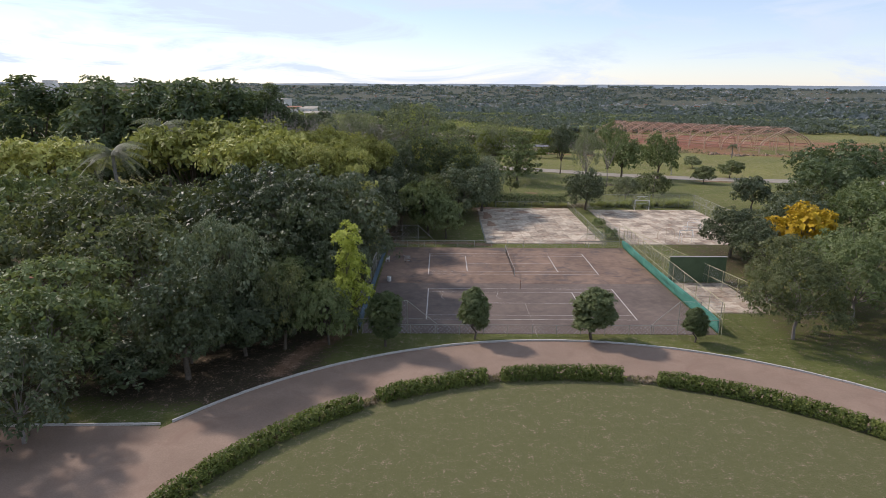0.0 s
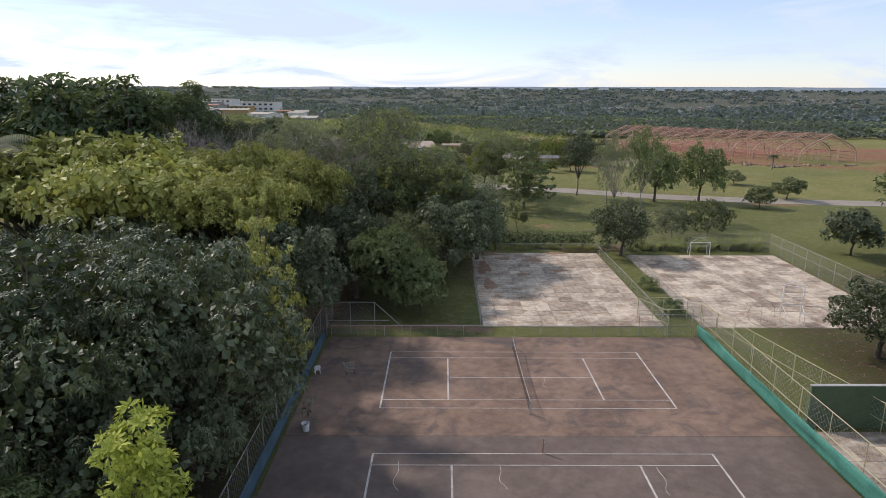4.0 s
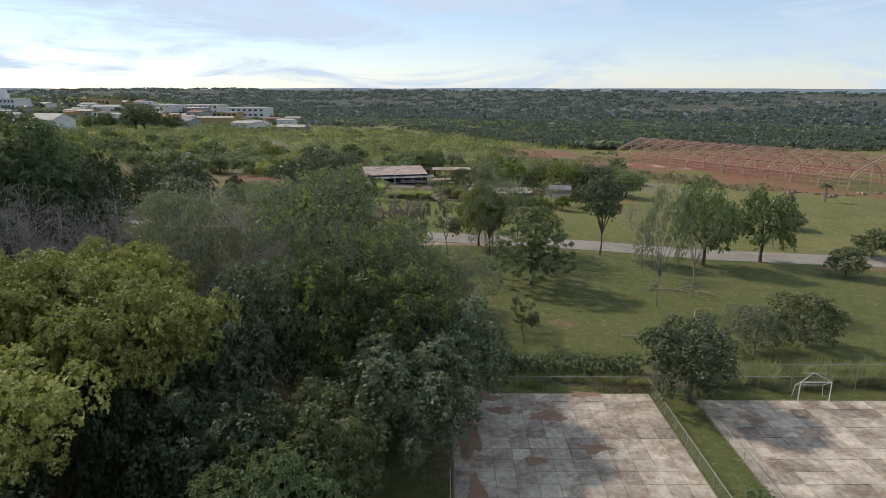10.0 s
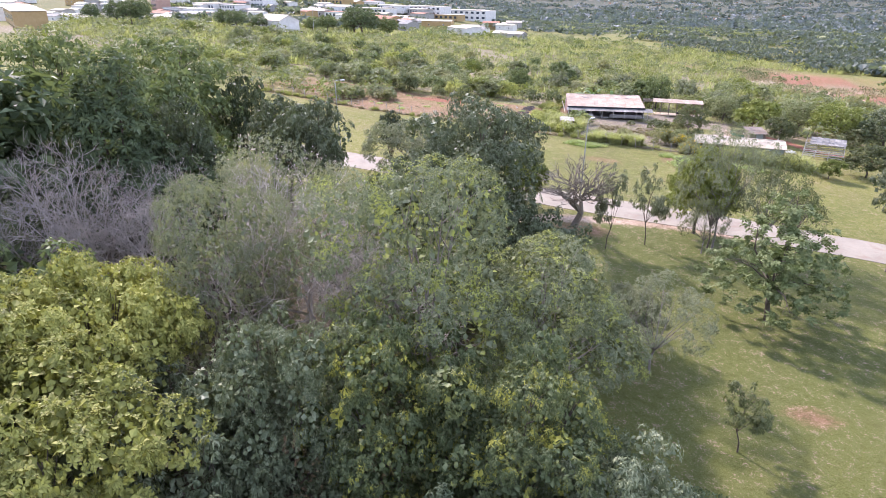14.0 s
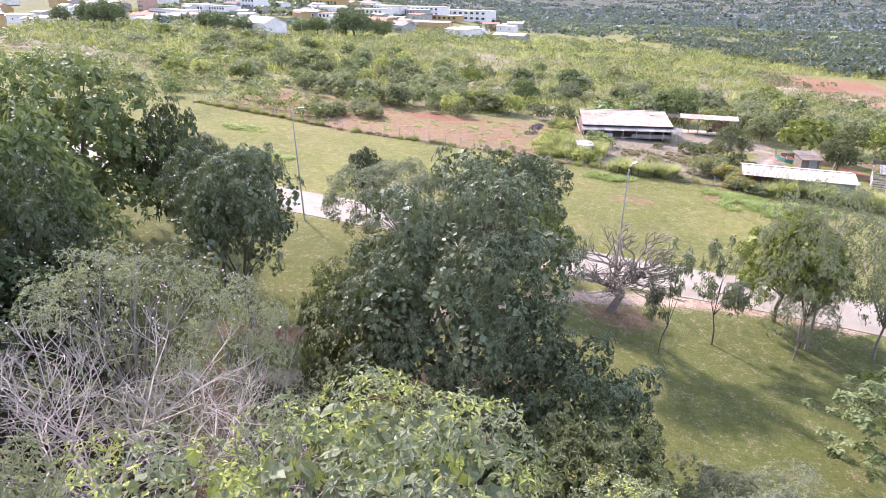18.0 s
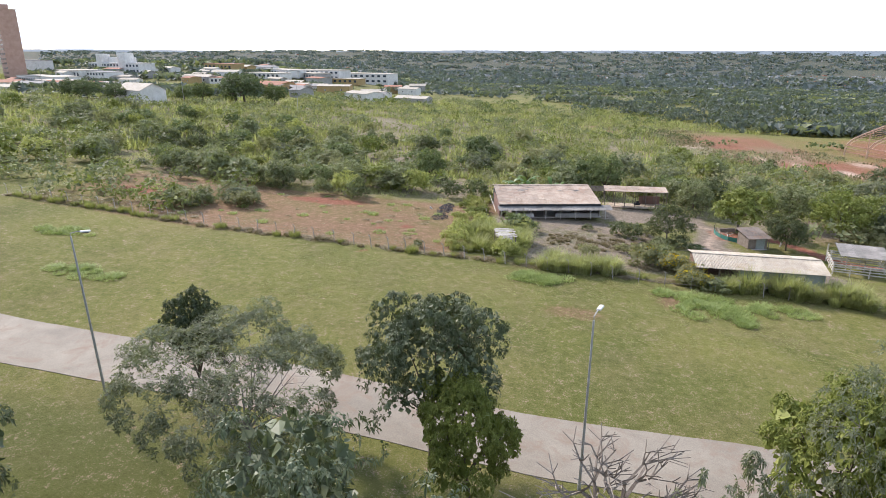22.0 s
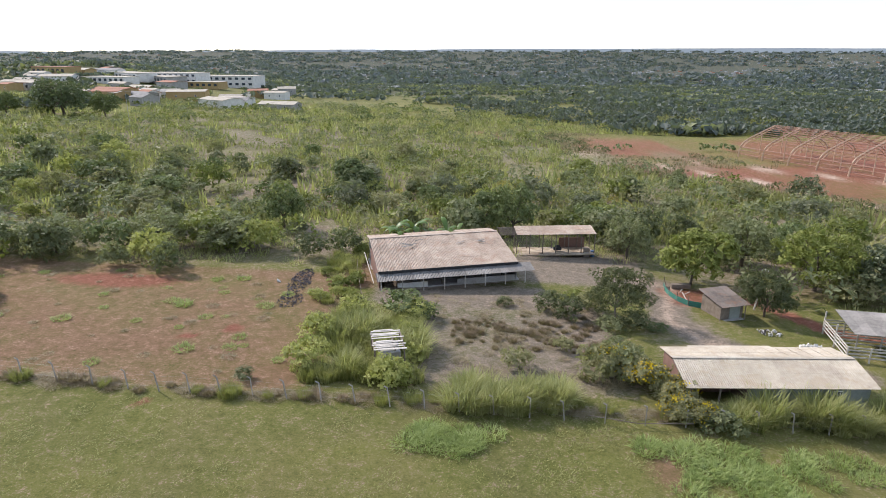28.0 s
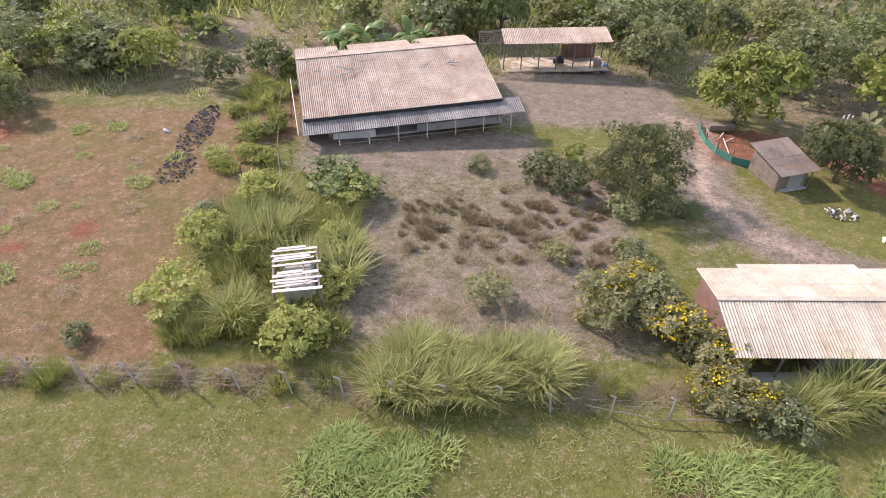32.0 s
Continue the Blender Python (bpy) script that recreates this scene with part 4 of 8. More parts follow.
tree_kind("mango_a", 1, 12, 6.6, 0.9, 9, 150, 15, 0.92, 7, 0.34, 0.30, 0.6, 0.38, core=650, lobes=dome_lobes(6.6, 0.9, 12, 26, 1.9))
tree_kind("mango_b", 2, 12, 6.4, 0.4, 10, 150, 15, 0.92, 7, 0.34, 0.30, 0.6, 0.36, core=650, lobes=dome_lobes(6.4, 0.4, 12, 24, 2.0))
tree_kind("mango_c", 3, 12, 5.6, 0.8, 8, 130, 15, 0.88, 7, 0.34, 0.30, 0.6, 0.34, core=600, lobes=dome_lobes(5.6, 0.8, 12, 22, 1.8))
tree_kind("mango_open", 31, 12, 4.6, 4.0, 8, 140, 22, 0.80, 7, 0.26, 0.30, 0.6, 0.20, core=260, lobes=dome_lobes(4.6, 3.6, 12, 20, 1.6))
tree_kind("canopy", 4, 12, 8.0, 2.6, 11, 190, 12, 0.85, 7, 0.42, 0.46, 0.12, 0.40, core=420, lobes=dome_lobes(8.0, 7.4, 12, 40, 1.6, 0.5))
tree_kind("feather", 5, 11, 6.4, 1.2, 11, 170, 15, 0.90, 6, 0.36, 0.34, 0.20, 0.22, "bark_pale", flat=0.5, spread=0.7, core=260)
tree_kind("airy", 6, 9, 5.0, 1.2, 12, 150, 14, 0.75, 5, 0.24, 0.34, 0.20, 0.12, "bark_pale", flat=0.6, spread=0.72)
tree_kind("airy_wide", 33, 9, 7.0, 3.0, 14, 230, 24, 0.85, 5, 0.30, 0.36, 0.15, 0.16, "bark_pale", flat=0.45, spread=0.66)
tree_kind("slim", 34, 12, 3.2, 4.0, 8, 110, 20, 0.70, 8, 0.27, 0.30, 0.6, 0.16, core=150, lobes=dome_lobes(3.2, 4.2, 12, 15, 1.3))
tree_kind("umbrella", 7, 8.4, 5.5, 4, 8, 130, 10, 0.7, 6, 0.27, 0.40, 0.1, 0.11, "bark_pale", lobes=umbrella_lobes)
tree_kind("tier", 8, 10.5, 4.6, 2, 8, 330, 8, 0.24, 6, 0.29, 0.42, 0.05, 0.16, lobes=tier_lobes, low=-0.9, lift=0.1)
tree_kind("upright", 9, 5.3, 1.9, 1, 8, 110, 11, 0.40, 8, 0.21, 0.36, 0.1, 0.10, lobes=upright_lobes, low=-0.8, core=130)
tree_kind("sparse", 10, 7.2, 2, 2, 8, 60, 6, 0.36, 8, 0.30, 0.28, 0.7, 0.06, lobes=sparse_lobes, low=-0.9)
tree_kind("young", 35, 7.2, 2, 2, 8, 95, 9, 0.40, 8, 0.24, 0.40, 0.05, 0.05, lobes=young_lobes, low=-0.9)
tree_kind("tall", 11, 23, 7.5, 5, 10, 230, 10, 1.3, 7, 0.66, 0.34, 0.3, 0.55, lobes=tall_lobes, low=-0.6, core=420)
tree_kind("mango_big", 21, 17, 7.6, 0.8, 12, 330, 25, 0.95, 7, 0.25, 0.32, 0.6, 0.45, core=1100, lobes=dome_lobes(7.6, 0.8, 17, 34, 2.2))
tree_kind("canopy_big", 22, 17, 8.4, 4.0, 12, 270, 18, 0.85, 7, 0.32, 0.46, 0.12, 0.45, core=560, lobes=dome_lobes(8.4, 9.6, 17, 52, 1.6, 0.55))
tree_kind("feather_big", 23, 19, 7.8, 1.5, 13, 300, 22, 1.05, 5, 0.25, 0.36, 0.2, 0.28, "bark_pale", flat=0.7, spread=0.66, core=420)
tree_kind("umbrella_big", 24, 18, 7.0, 8, 10, 170, 16, 1.0, 5, 0.21, 0.40, 0.1, 0.26, "bark_pale", flat=0.4, spread=0.75)
tree_kind("small", 12, 6, 3.5, 0.6, 8, 100, 16, 0.60, 8, 0.25, 0.36, 0.25, 0.14, core=160)


def twig_mesh(name, seed, height, spread, levels, r0, material, up=0.35, first=0.3, splits=3, flat=1.0, outward=0.0, shrink=(0.58, 0.86), min_up=-1.0, thin=0.6):
    """A bare tree: forking twigs, each a thin three-sided taper."""
    rng = np.random.default_rng(seed)
    segs, front = [], [(np.array([0, 0, -0.3]), np.array([0, 0, 1.0]), height * first, r0)]
    for lev in range(levels):
        nxt = []
        for p, d, ln, r in front:
            d2 = unit(d + rng.normal(0, 0.12, 3))
            q = p + d2 * ln
            segs.append((p, q, r, r * 0.68))
            for k in range(splits if lev < levels - 1 else 0):
                e = rng.normal(0, 1, 3)
                rad = q * np.array([1, 1, 0])
                nd = unit((d2 * 0.75 + unit(e) * spread + np.array([0, 0, up * 0.4]) + unit(rad) * outward * min(1, lev)) * np.array([1, 1, flat]))
                nd = unit(np.array([nd[0], nd[1], max(nd[2], min_up)]))
                nxt.append((q, nd, ln * rng.uniform(*shrink), r * thin))
        front = nxt
    P, Q = np.array([s[0] for s in segs]), np.array([s[1] for s in segs])
    R, S = np.array([s[2] for s in segs])[:, None], np.array([s[3] for s in segs])[:, None]
    d = unit(Q - P)
    a = unit(np.cross(d, np.array([0.31, 0.77, 0.55])))
    b = np.cross(d, a)
    ring = [(math.cos(t), math.sin(t)) for t in (0, 2.094, 4.189)]
    v = np.stack([P + (a * c + b * s) * R for c, s in ring] + [Q + (a * c + b * s) * S for c, s in ring], 1)
    out = []
    for label, k0, k1 in (("trunk", 0, 1), ("limb_work", 1, 1 + splits + splits ** 2), (name, 1 + splits + splits ** 2, len(segs))):
        o = np.arange(k1 - k0)[:, None] * 6
        f = np.concatenate([o + np.array([[0, 1, 4, 3]]), o + np.array([[1, 2, 5, 4]]), o + np.array([[2, 0, 3, 5]])], 0)
        out.append(raw_mesh(label, v[k0:k1].reshape(-1, 3), f, material))
    return out


bare_low = twig_mesh("twig_work", 3, 9, 0.66, 7, 0.36, M["limb_pale"], 0.8, 0.26, flat=0.95, outward=0.32, shrink=(0.68, 0.88), min_up=0.22, thin=0.62)
bare_tall = twig_mesh("twig_work", 8, 15, 0.80, 8, 0.15, L["twig"], 0.45, 0.24, shrink=(0.6, 0.84), thin=0.635)


def bare_tree(me, x, y, top, label, wide=1.0, rot=0):
    ob = thing("bare_tree", x, y, rot=rot, label=label, category="tree", group="bare trees")
    s = (top - gz(x, y)) / max(w.co.z for w in me[2].vertices)
    ob.matrix_world = ob.matrix_world @ Matrix.Diagonal((s * wide, s * wide, s, 1))
    for piece in me:
        shared(piece.name.split(".")[0], piece, ob)
    return ob


def blades(rng, n, r, h, w, lean, seg=2):
    """Arching grass blades."""
    a = rng.uniform(0, 6.283, n)
    q = r * np.sqrt(rng.uniform(0, 1, n))
    root = np.stack([q * np.cos(a), q * np.sin(a), np.zeros(n) - 0.05], -1)
    t = a + rng.normal(0, 0.9, n)
    d = np.stack([np.cos(t), np.sin(t), np.zeros(n)], -1)
    s = np.stack([-np.sin(t), np.cos(t), np.zeros(n)], -1)
    hh = (h * rng.uniform(0.55, 1.15, n))[:, None]
    ll = (lean * rng.uniform(0.4, 1.3, n))[:, None]
    rows_v = []
    for k in range(seg + 1):
        u = k / seg
        c = root + d * ll * u * u + np.array([0, 0, 1]) * hh * (u - 0.38 * u ** 3 * np.minimum(ll / np.maximum(hh, 0.1), 1.4))
        ww = w * (1 - u) ** 0.6 * 0.5 + 0.004
        rows_v += [c - s * ww, c + s * ww]
    m = 2 * (seg + 1)
    v = np.stack(rows_v, 1).reshape(-1, 3)
    o = np.arange(n)[:, None] * m
    f = np.concatenate([o + np.array([[2 * k, 2 * k + 1, 2 * k + 3, 2 * k + 2]]) for k in range(seg)], 0)
    return v, f


def shrub_mesh(name, seed, r, h, clumps, per, size, leafmat, flowers=0):
    rng = np.random.default_rng(seed)
    lb = [(0, 0, h * 0.42, r * 0.7, r * 0.7, h * 0.5)]
    for k in range(11):
        u = 1 - 1.25 * (k + 0.5) / 11
        a, q = k * 2.39996 + rng.uniform(-0.3, 0.3), math.sqrt(1 - u * u) * rng.uniform(0.62, 0.85)
        lr = r * rng.uniform(0.24, 0.42)
        lb.append((r * q * math.cos(a), r * q * math.sin(a), h * (0.42 + 0.42 * u), lr, lr, lr * 0.9))
    p, nr = lobe_points(rng, lb, clumps, per, 0.42 * r ** 0.5, -0.5)
    p[:, 2] = np.maximum(p[:, 2], 0.03)
    v, f = rosettes(rng, p, nr, 5, size, 0.44, 0.1)
    v[:, 2] = np.maximum(v[:, 2], 0.02)
    p, nr = lobe_points(rng, [(*q[:3], q[3] * 0.8, q[4] * 0.8, q[5] * 0.8) for q in lb], 120, 1, 0.2, -0.3)
    p[:, 2] = np.maximum(p[:, 2], 0.03)
    w, g = leaf_quads(rng, p, nr, 0.55, 0.8, 0, 0.9)
    me = raw_mesh(name, np.concatenate([v, w]), np.concatenate([f, g + len(v)]), L[leafmat])
    if flowers:
        p, nr = lobe_points(rng, lb, flowers, 1, 0.2, 0.0)
        p += nr * 0.12
        fv, ff = leaf_quads(rng, np.repeat(p, 3, 0), np.repeat(nr, 3, 0), 0.20, 0.95, 0, 0.9)
        return me, raw_mesh("blossom", fv, ff, L["flower"])
    return me


SHRUBS = {k: [shrub_mesh("shrub", 40 + 7 * i + s, 2.0, h, 34, 5, 0.38, k) for s, h in ((0, 2.6), (1, 3.2), (2, 2.9))] for i, k in enumerate(("scrub", "mid", "grey_green", "olive", "fresh", "straw_green", "weed"))}


def shrub(kind, x, y, scale, label, name="shrub", group="scrub bushes", tall=1.0):
    me = random.choice(SHRUBS[kind])
    ob = new(name, me)
    ob.matrix_world = pose(x, y, gz(x, y), 0, 0, random.uniform(0, 360)) @ Matrix.Diagonal((scale, scale, scale * tall, 1))
    return tagged(ob, label, "bush", group)


def grass_mesh(seed, n, r, h, w, lean, mat):
    v, f = blades(np.random.default_rng(seed), n, r, h, w, lean)
    return raw_mesh("blades", v, f, L[mat])


GRASSES = {
    "tall": [grass_mesh(60 + k, 230, 0.9, 2.5, 0.085, 1.5, "grass_pale") for k in range(3)],
    "green": [grass_mesh(70 + k, 260, 1.0, 1.6, 0.05, 0.7, "grass") for k in range(3)],
    "low": [grass_mesh(80 + k, 150, 1.3, 0.75, 0.085, 0.7, "lush") for k in range(3)],
    "turf": [grass_mesh(85 + k, 46, 0.8, 0.15, 0.05, 0.2, "rough") for k in range(3)],
    "straw": [grass_mesh(90 + k, 160, 1.1, 0.6, 0.05, 0.8, "straw") for k in range(2)],
    "brown": [grass_mesh(95 + k, 170, 0.8, 1.0, 0.09, 0.7, "brown") for k in range(2)],
}


def grass_clump(kind, x, y, scale, label, name="grass_clump", group="", tall=1.0):
    ob = new(name, random.choice(GRASSES[kind]))
    ob.matrix_world = pose(x, y, gz(x, y), 0, 0, random.uniform(0, 360)) @ Matrix.Diagonal((scale, scale, scale * tall, 1))
    return tagged(ob, label, "grass", group or label)


def clump_field(name, kind, spots, label):
    """Many small tufts of one kind joined into one object."""
    rng = random.Random(len(spots))
    kinds = []
    for me in GRASSES[kind]:
        v = np.array([w.co[:] for w in me.vertices])
        kinds.append((v, np.array([p.vertices[:] for p in me.polygons])))
    v, f = scatter_stuff(name, kinds, [(x, y, s, rng.uniform(0, 6.28)) for x, y, s in spots], label, "grass")
    return tagged(new(name, raw_mesh(name, v, f, GRASSES[kind][0].materials[0])), label, "grass", kind="stuff")


def scatter_stuff(name, kinds, spots, label, category):
    """Joins many small plants into one object that nobody could count."""
    vs, fs, o = [], [], 0
    for k, (x, y, s, rot) in enumerate(spots):
        v, f = kinds[k % len(kinds)]
        c, sn = math.cos(rot), math.sin(rot)
        w = np.stack([(v[:, 0] * c - v[:, 1] * sn) * s + x, (v[:, 0] * sn + v[:, 1] * c) * s + y, v[:, 2] * s + gz(x, y)], -1)
        vs.append(w)
        fs.append(f + o)
        o += len(v)
    return np.concatenate(vs), np.concatenate(fs)


# ---- trees of the wooded side, by the ring road and the courts ----
MANGO = "dense dark green mango tree with drooping leaves"
YEL = "broad tree with yellow-green sunlit foliage"
for key, mat, x, y, top, wide, lab in [
    ("mango_a", "mango", -14.5, 75.5, 16.0, 0.90, MANGO), ("mango_c", "mango", -21.0, 73.0, 16.2, 0.98, MANGO), ("mango_b", "mango", -16.8, 67.5, 14.6, 0.88, MANGO), ("mango_a", "mango", -17.2, 82.0, 13.2, 8.0, MANGO),
    ("mango_c", "mango", -22.5, 84.0, 14.4, 1.0, MANGO), ("mango_b", "mango", -19.5, 92.0, 13.0, 0.95, MANGO), ("mango_c", "mango", -12.8, 96.5, 12.0, 0.95, MANGO), ("mango_a", "mango", -28.5, 92.5, 13.6, 1.0, MANGO),
    ("mango_b", "mango", -29.0, 79.0, 13.4, 1.0, MANGO), ("mango_b", "olive", -36.5, 88.0, 13.0, 1.05, "wide olive green tree with a rounded crown"), ("feather", "olive", -41.0, 76.0, 13.6, 1.1, "wide olive green tree with a rounded crown"),
    ("feather", "olive", -33.0, 66.5, 11.6, 1.0, "spreading olive green tree beside the lawn"), ("feather", "olive", -25.5, 64.5, 10.2, 0.85, "spreading olive green tree beside the lawn"), ("feather", "mid", -36.0, 55.0, 10.0, 1.0, "leafy tree beside the side road"),
    ("feather", "mid", -33.0, 48.5, 9.2, 1.0, "leafy tree overhanging the side road"), ("feather", "mid", -38.0, 43.5, 9.0, 1.05, "leafy tree overhanging the side road"), ("feather", "olive", -45.0, 51.0, 10.0, 1.1, "leafy tree beside the side road"),
    ("feather", "mango", -30.5, 40.5, 8.4, 9.5, "leafy tree overhanging the side road"), ("mango_b", "mango", -33.5, 34.0, 8.0, 8.0, "leafy tree overhanging the side road"),
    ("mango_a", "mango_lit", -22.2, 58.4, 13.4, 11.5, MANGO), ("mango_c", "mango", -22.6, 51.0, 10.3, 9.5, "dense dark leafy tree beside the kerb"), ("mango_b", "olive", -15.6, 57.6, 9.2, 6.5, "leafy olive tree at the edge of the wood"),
    ("small", "mango", -26.8, 49.6, 4.4, 1.5, "low dark bushy tree beside the kerb"), ("small", "olive", -23.6, 54.2, 7.2, 0.9, "small leafy tree on bare earth"), ("small", "mango", -19.0, 56.0, 6.6, 1.2, "small round tree beside the kerb"), ("small", "mid", -15.5, 61.5, 8.6, 1.1, "leafy tree at the edge of the wood"),
    ("mango_b", "olive", -52.0, 66.0, 11.5, 1.1, "broad olive tree in the wood"), ("mango_a", "olive", -50.0, 84.0, 13.0, 1.1, "broad olive tree in the wood"), ("mango_c", "mid", -58.0, 92.0, 13.0, 1.1, "leafy tree deep in the wood"), ("mango_a", "mid", -66.0, 78.0, 12.0, 1.2, "leafy tree deep in the wood"),
    ("mango_b", "mango", -16.4, 101.0, 11.8, 8.0, MANGO), ("mango_c", "mango", -20.6, 108.5, 11.6, 9.0, MANGO), ("mango_a", "mango", -13.8, 110.5, 11.6, 6.5, MANGO), ("mango_c", "mango", -27.0, 100.0, 12.6, 10.0, MANGO), ("mango_b", "mango", -35.0, 103.0, 13.0, 11.0, MANGO), ("mango_a", "olive", -16.5, 118.5, 12.2, 11.0, "leafy olive tree under a yellow-green canopy"),
    ("canopy_big", "yellow", -19.5, 103.0, 17.0, 0.9, YEL), ("canopy", "yellow", -30.0, 104.0, 18.0, 0.82, YEL), ("canopy_big", "yellow", -15.8, 116.5, 16.8, 0.82, YEL), ("canopy_big", "yellow", -25.0, 118.0, 18.2, 0.85, YEL),
    ("canopy", "yellow", -36.0, 115.0, 19.6, 0.85, YEL), ("canopy", "yellow", -45.0, 112.0, 18.8, 0.85, YEL), ("canopy", "yellow", -66.0, 106.0, 16.8, 0.9, YEL), ("canopy_big", "yellow", -20.5, 124.0, 17.2, 0.7, YEL),
    ("young", "lime", -9.6, 61.3, 12.1, 0.92, "young tree with bright yellow-green leaves"), ("small", "mid", -11.4, 58.7, 6.9, 6.9, "round leafy green tree beside the kerb"), ("tier", "yellow", -11.8, 86.2, 16.4, 8.0, "slender tree with pale yellow leaves"),
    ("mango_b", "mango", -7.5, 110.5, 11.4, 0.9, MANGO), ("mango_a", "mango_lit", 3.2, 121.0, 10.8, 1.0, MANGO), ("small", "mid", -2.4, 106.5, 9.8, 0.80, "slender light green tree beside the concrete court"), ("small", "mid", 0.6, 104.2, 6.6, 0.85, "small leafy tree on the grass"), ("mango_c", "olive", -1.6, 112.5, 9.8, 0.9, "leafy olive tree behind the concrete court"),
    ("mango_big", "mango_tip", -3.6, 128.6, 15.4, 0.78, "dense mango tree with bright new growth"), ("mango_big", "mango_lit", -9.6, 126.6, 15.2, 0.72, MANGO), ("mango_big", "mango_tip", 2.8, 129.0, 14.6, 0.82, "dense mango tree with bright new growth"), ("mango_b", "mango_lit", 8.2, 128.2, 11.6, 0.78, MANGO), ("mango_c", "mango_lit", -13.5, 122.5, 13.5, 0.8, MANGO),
    ("feather_big", "mid_tip", -4.4, 136.0, 21.8, 0.85, "tall airy green tree with fine leaves"), ("feather_big", "mid_tip", 2.4, 141.5, 15.8, 0.95, "tall airy green tree with fine leaves"), ("feather_big", "grey_green", -18.8, 133.0, 20.0, 0.62, "tall airy tree with pale grey leaves"), ("feather", "mid", -11.0, 149.0, 10.5, 0.9, "tall airy green tree with fine leaves"), ("feather", "olive", 0.5, 149.5, 12.5, 0.8, "tall airy green tree with fine leaves"),
    ("mango_big", "mango", -39.0, 151.0, 20.6, 13.5, MANGO), ("mango_big", "mango", -10.6, 161.0, 21.2, 16.5, MANGO), ("mango_b", "olive", -18.2, 161.5, 14.2, 11.0, "olive green tree beside the mango"), ("mango_a", "mango", -2.2, 157.8, 12.4, 11.5, "low leafy tree at the foot of the mango"),
    ("feather", "grey_green", 6.8, 156.4, 6.6, 7.5, "low grey-green bushy tree on the grass"),
    ("mango_open", "mango", -32.2, 166.5, 19.0, 11.0, "tall dark tree with an open trunk"), ("mango_open", "mango", -38.6, 171.5, 18.2, 11.0, "tall dark tree with an open trunk"),
    ("mango_big", "mid", -60.0, 174.0, 24.4, 21.0, "huge leafy green tree beyond the road bend"), ("mango_a", "mango", -51.5, 180.5, 19.6, 9.5, "tall dark tree beside the huge green one"), ("mango_big", "mid", -73.0, 166.0, 24.8, 18.0, "huge leafy green tree beyond the road bend"),
    ("tall", "mid", -44.0, 158.5, 22.8, 0.75, "tall green tree at the wood's edge"), ("tall", "mid", -53.0, 155.0, 22.6, 0.85, "tall green tree at the wood's edge"), ("tall", "dark", -48.5, 144.0, 22.0, 0.75, "tall dark green tree in the wood"),
    ("tall", "dark", -46.5, 139.0, 26.4, 1.15, "very tall dark green tree with a ragged top"), ("tall", "dark", -40.0, 146.0, 25.6, 1.0, "very tall dark green tree with a ragged top"), ("tall", "dark", -55.0, 141.0, 26.0, 1.2, "very tall dark green tree with a ragged top"), ("tall", "dark", -50.0, 124.5, 26.4, 1.1, "very tall dark green tree with a ragged top"), ("tall", "dark", -58.0, 128.0, 26.2, 1.2, "very tall dark green tree with a ragged top"), ("tall", "dark", -78.0, 143.0, 27.0, 1.3, "very tall dark green tree with a ragged top"), ("tall", "dark", -90.0, 140.0, 27.0, 1.3, "very tall dark green tree with a ragged top"), ("tall", "dark", -70.0, 130.0, 25.6, 1.3, "very tall dark green tree with a ragged top"),
    ("tall", "dark", -66.0, 152.0, 25.0, 0.9, "very tall dark green tree with a ragged top"), ("feather", "mid", -64.0, 134.0, 18.0, 1.1, "leafy tree deep in the wood"), ("mango_a", "mid", -76.0, 116.0, 15.0, 1.1, "leafy tree deep in the wood"),
    ("mango_b", "mid", -31.0, 128.5, 15.0, 0.9, "leafy tree deep in the wood"), ("mango_c", "mango", -40.0, 126.0, 16.0, 0.9, MANGO), ("feather", "olive", -44.0, 134.5, 16.5, 0.8, "leafy tree deep in the wood"),
]:
    place_tree(key, mat, x, y, top, lab, "mango_tree" if "mango" in lab else "tree", group="trees of the wood", wide=wide)
for x, y, top, w in [(3.4, 60.3, 5.6, 1.05), (15.6, 60.4, 5.7, 1.45), (26.1, 59.8, 3.7, 1.25), (-5.7, 58.4, 5.8, 1.20)]:
    place_tree("upright", "clipped", x, y, top, "small clipped round tree on the verge by the kerb", "clipped_tree", group="clipped trees along the kerb", wide=w)

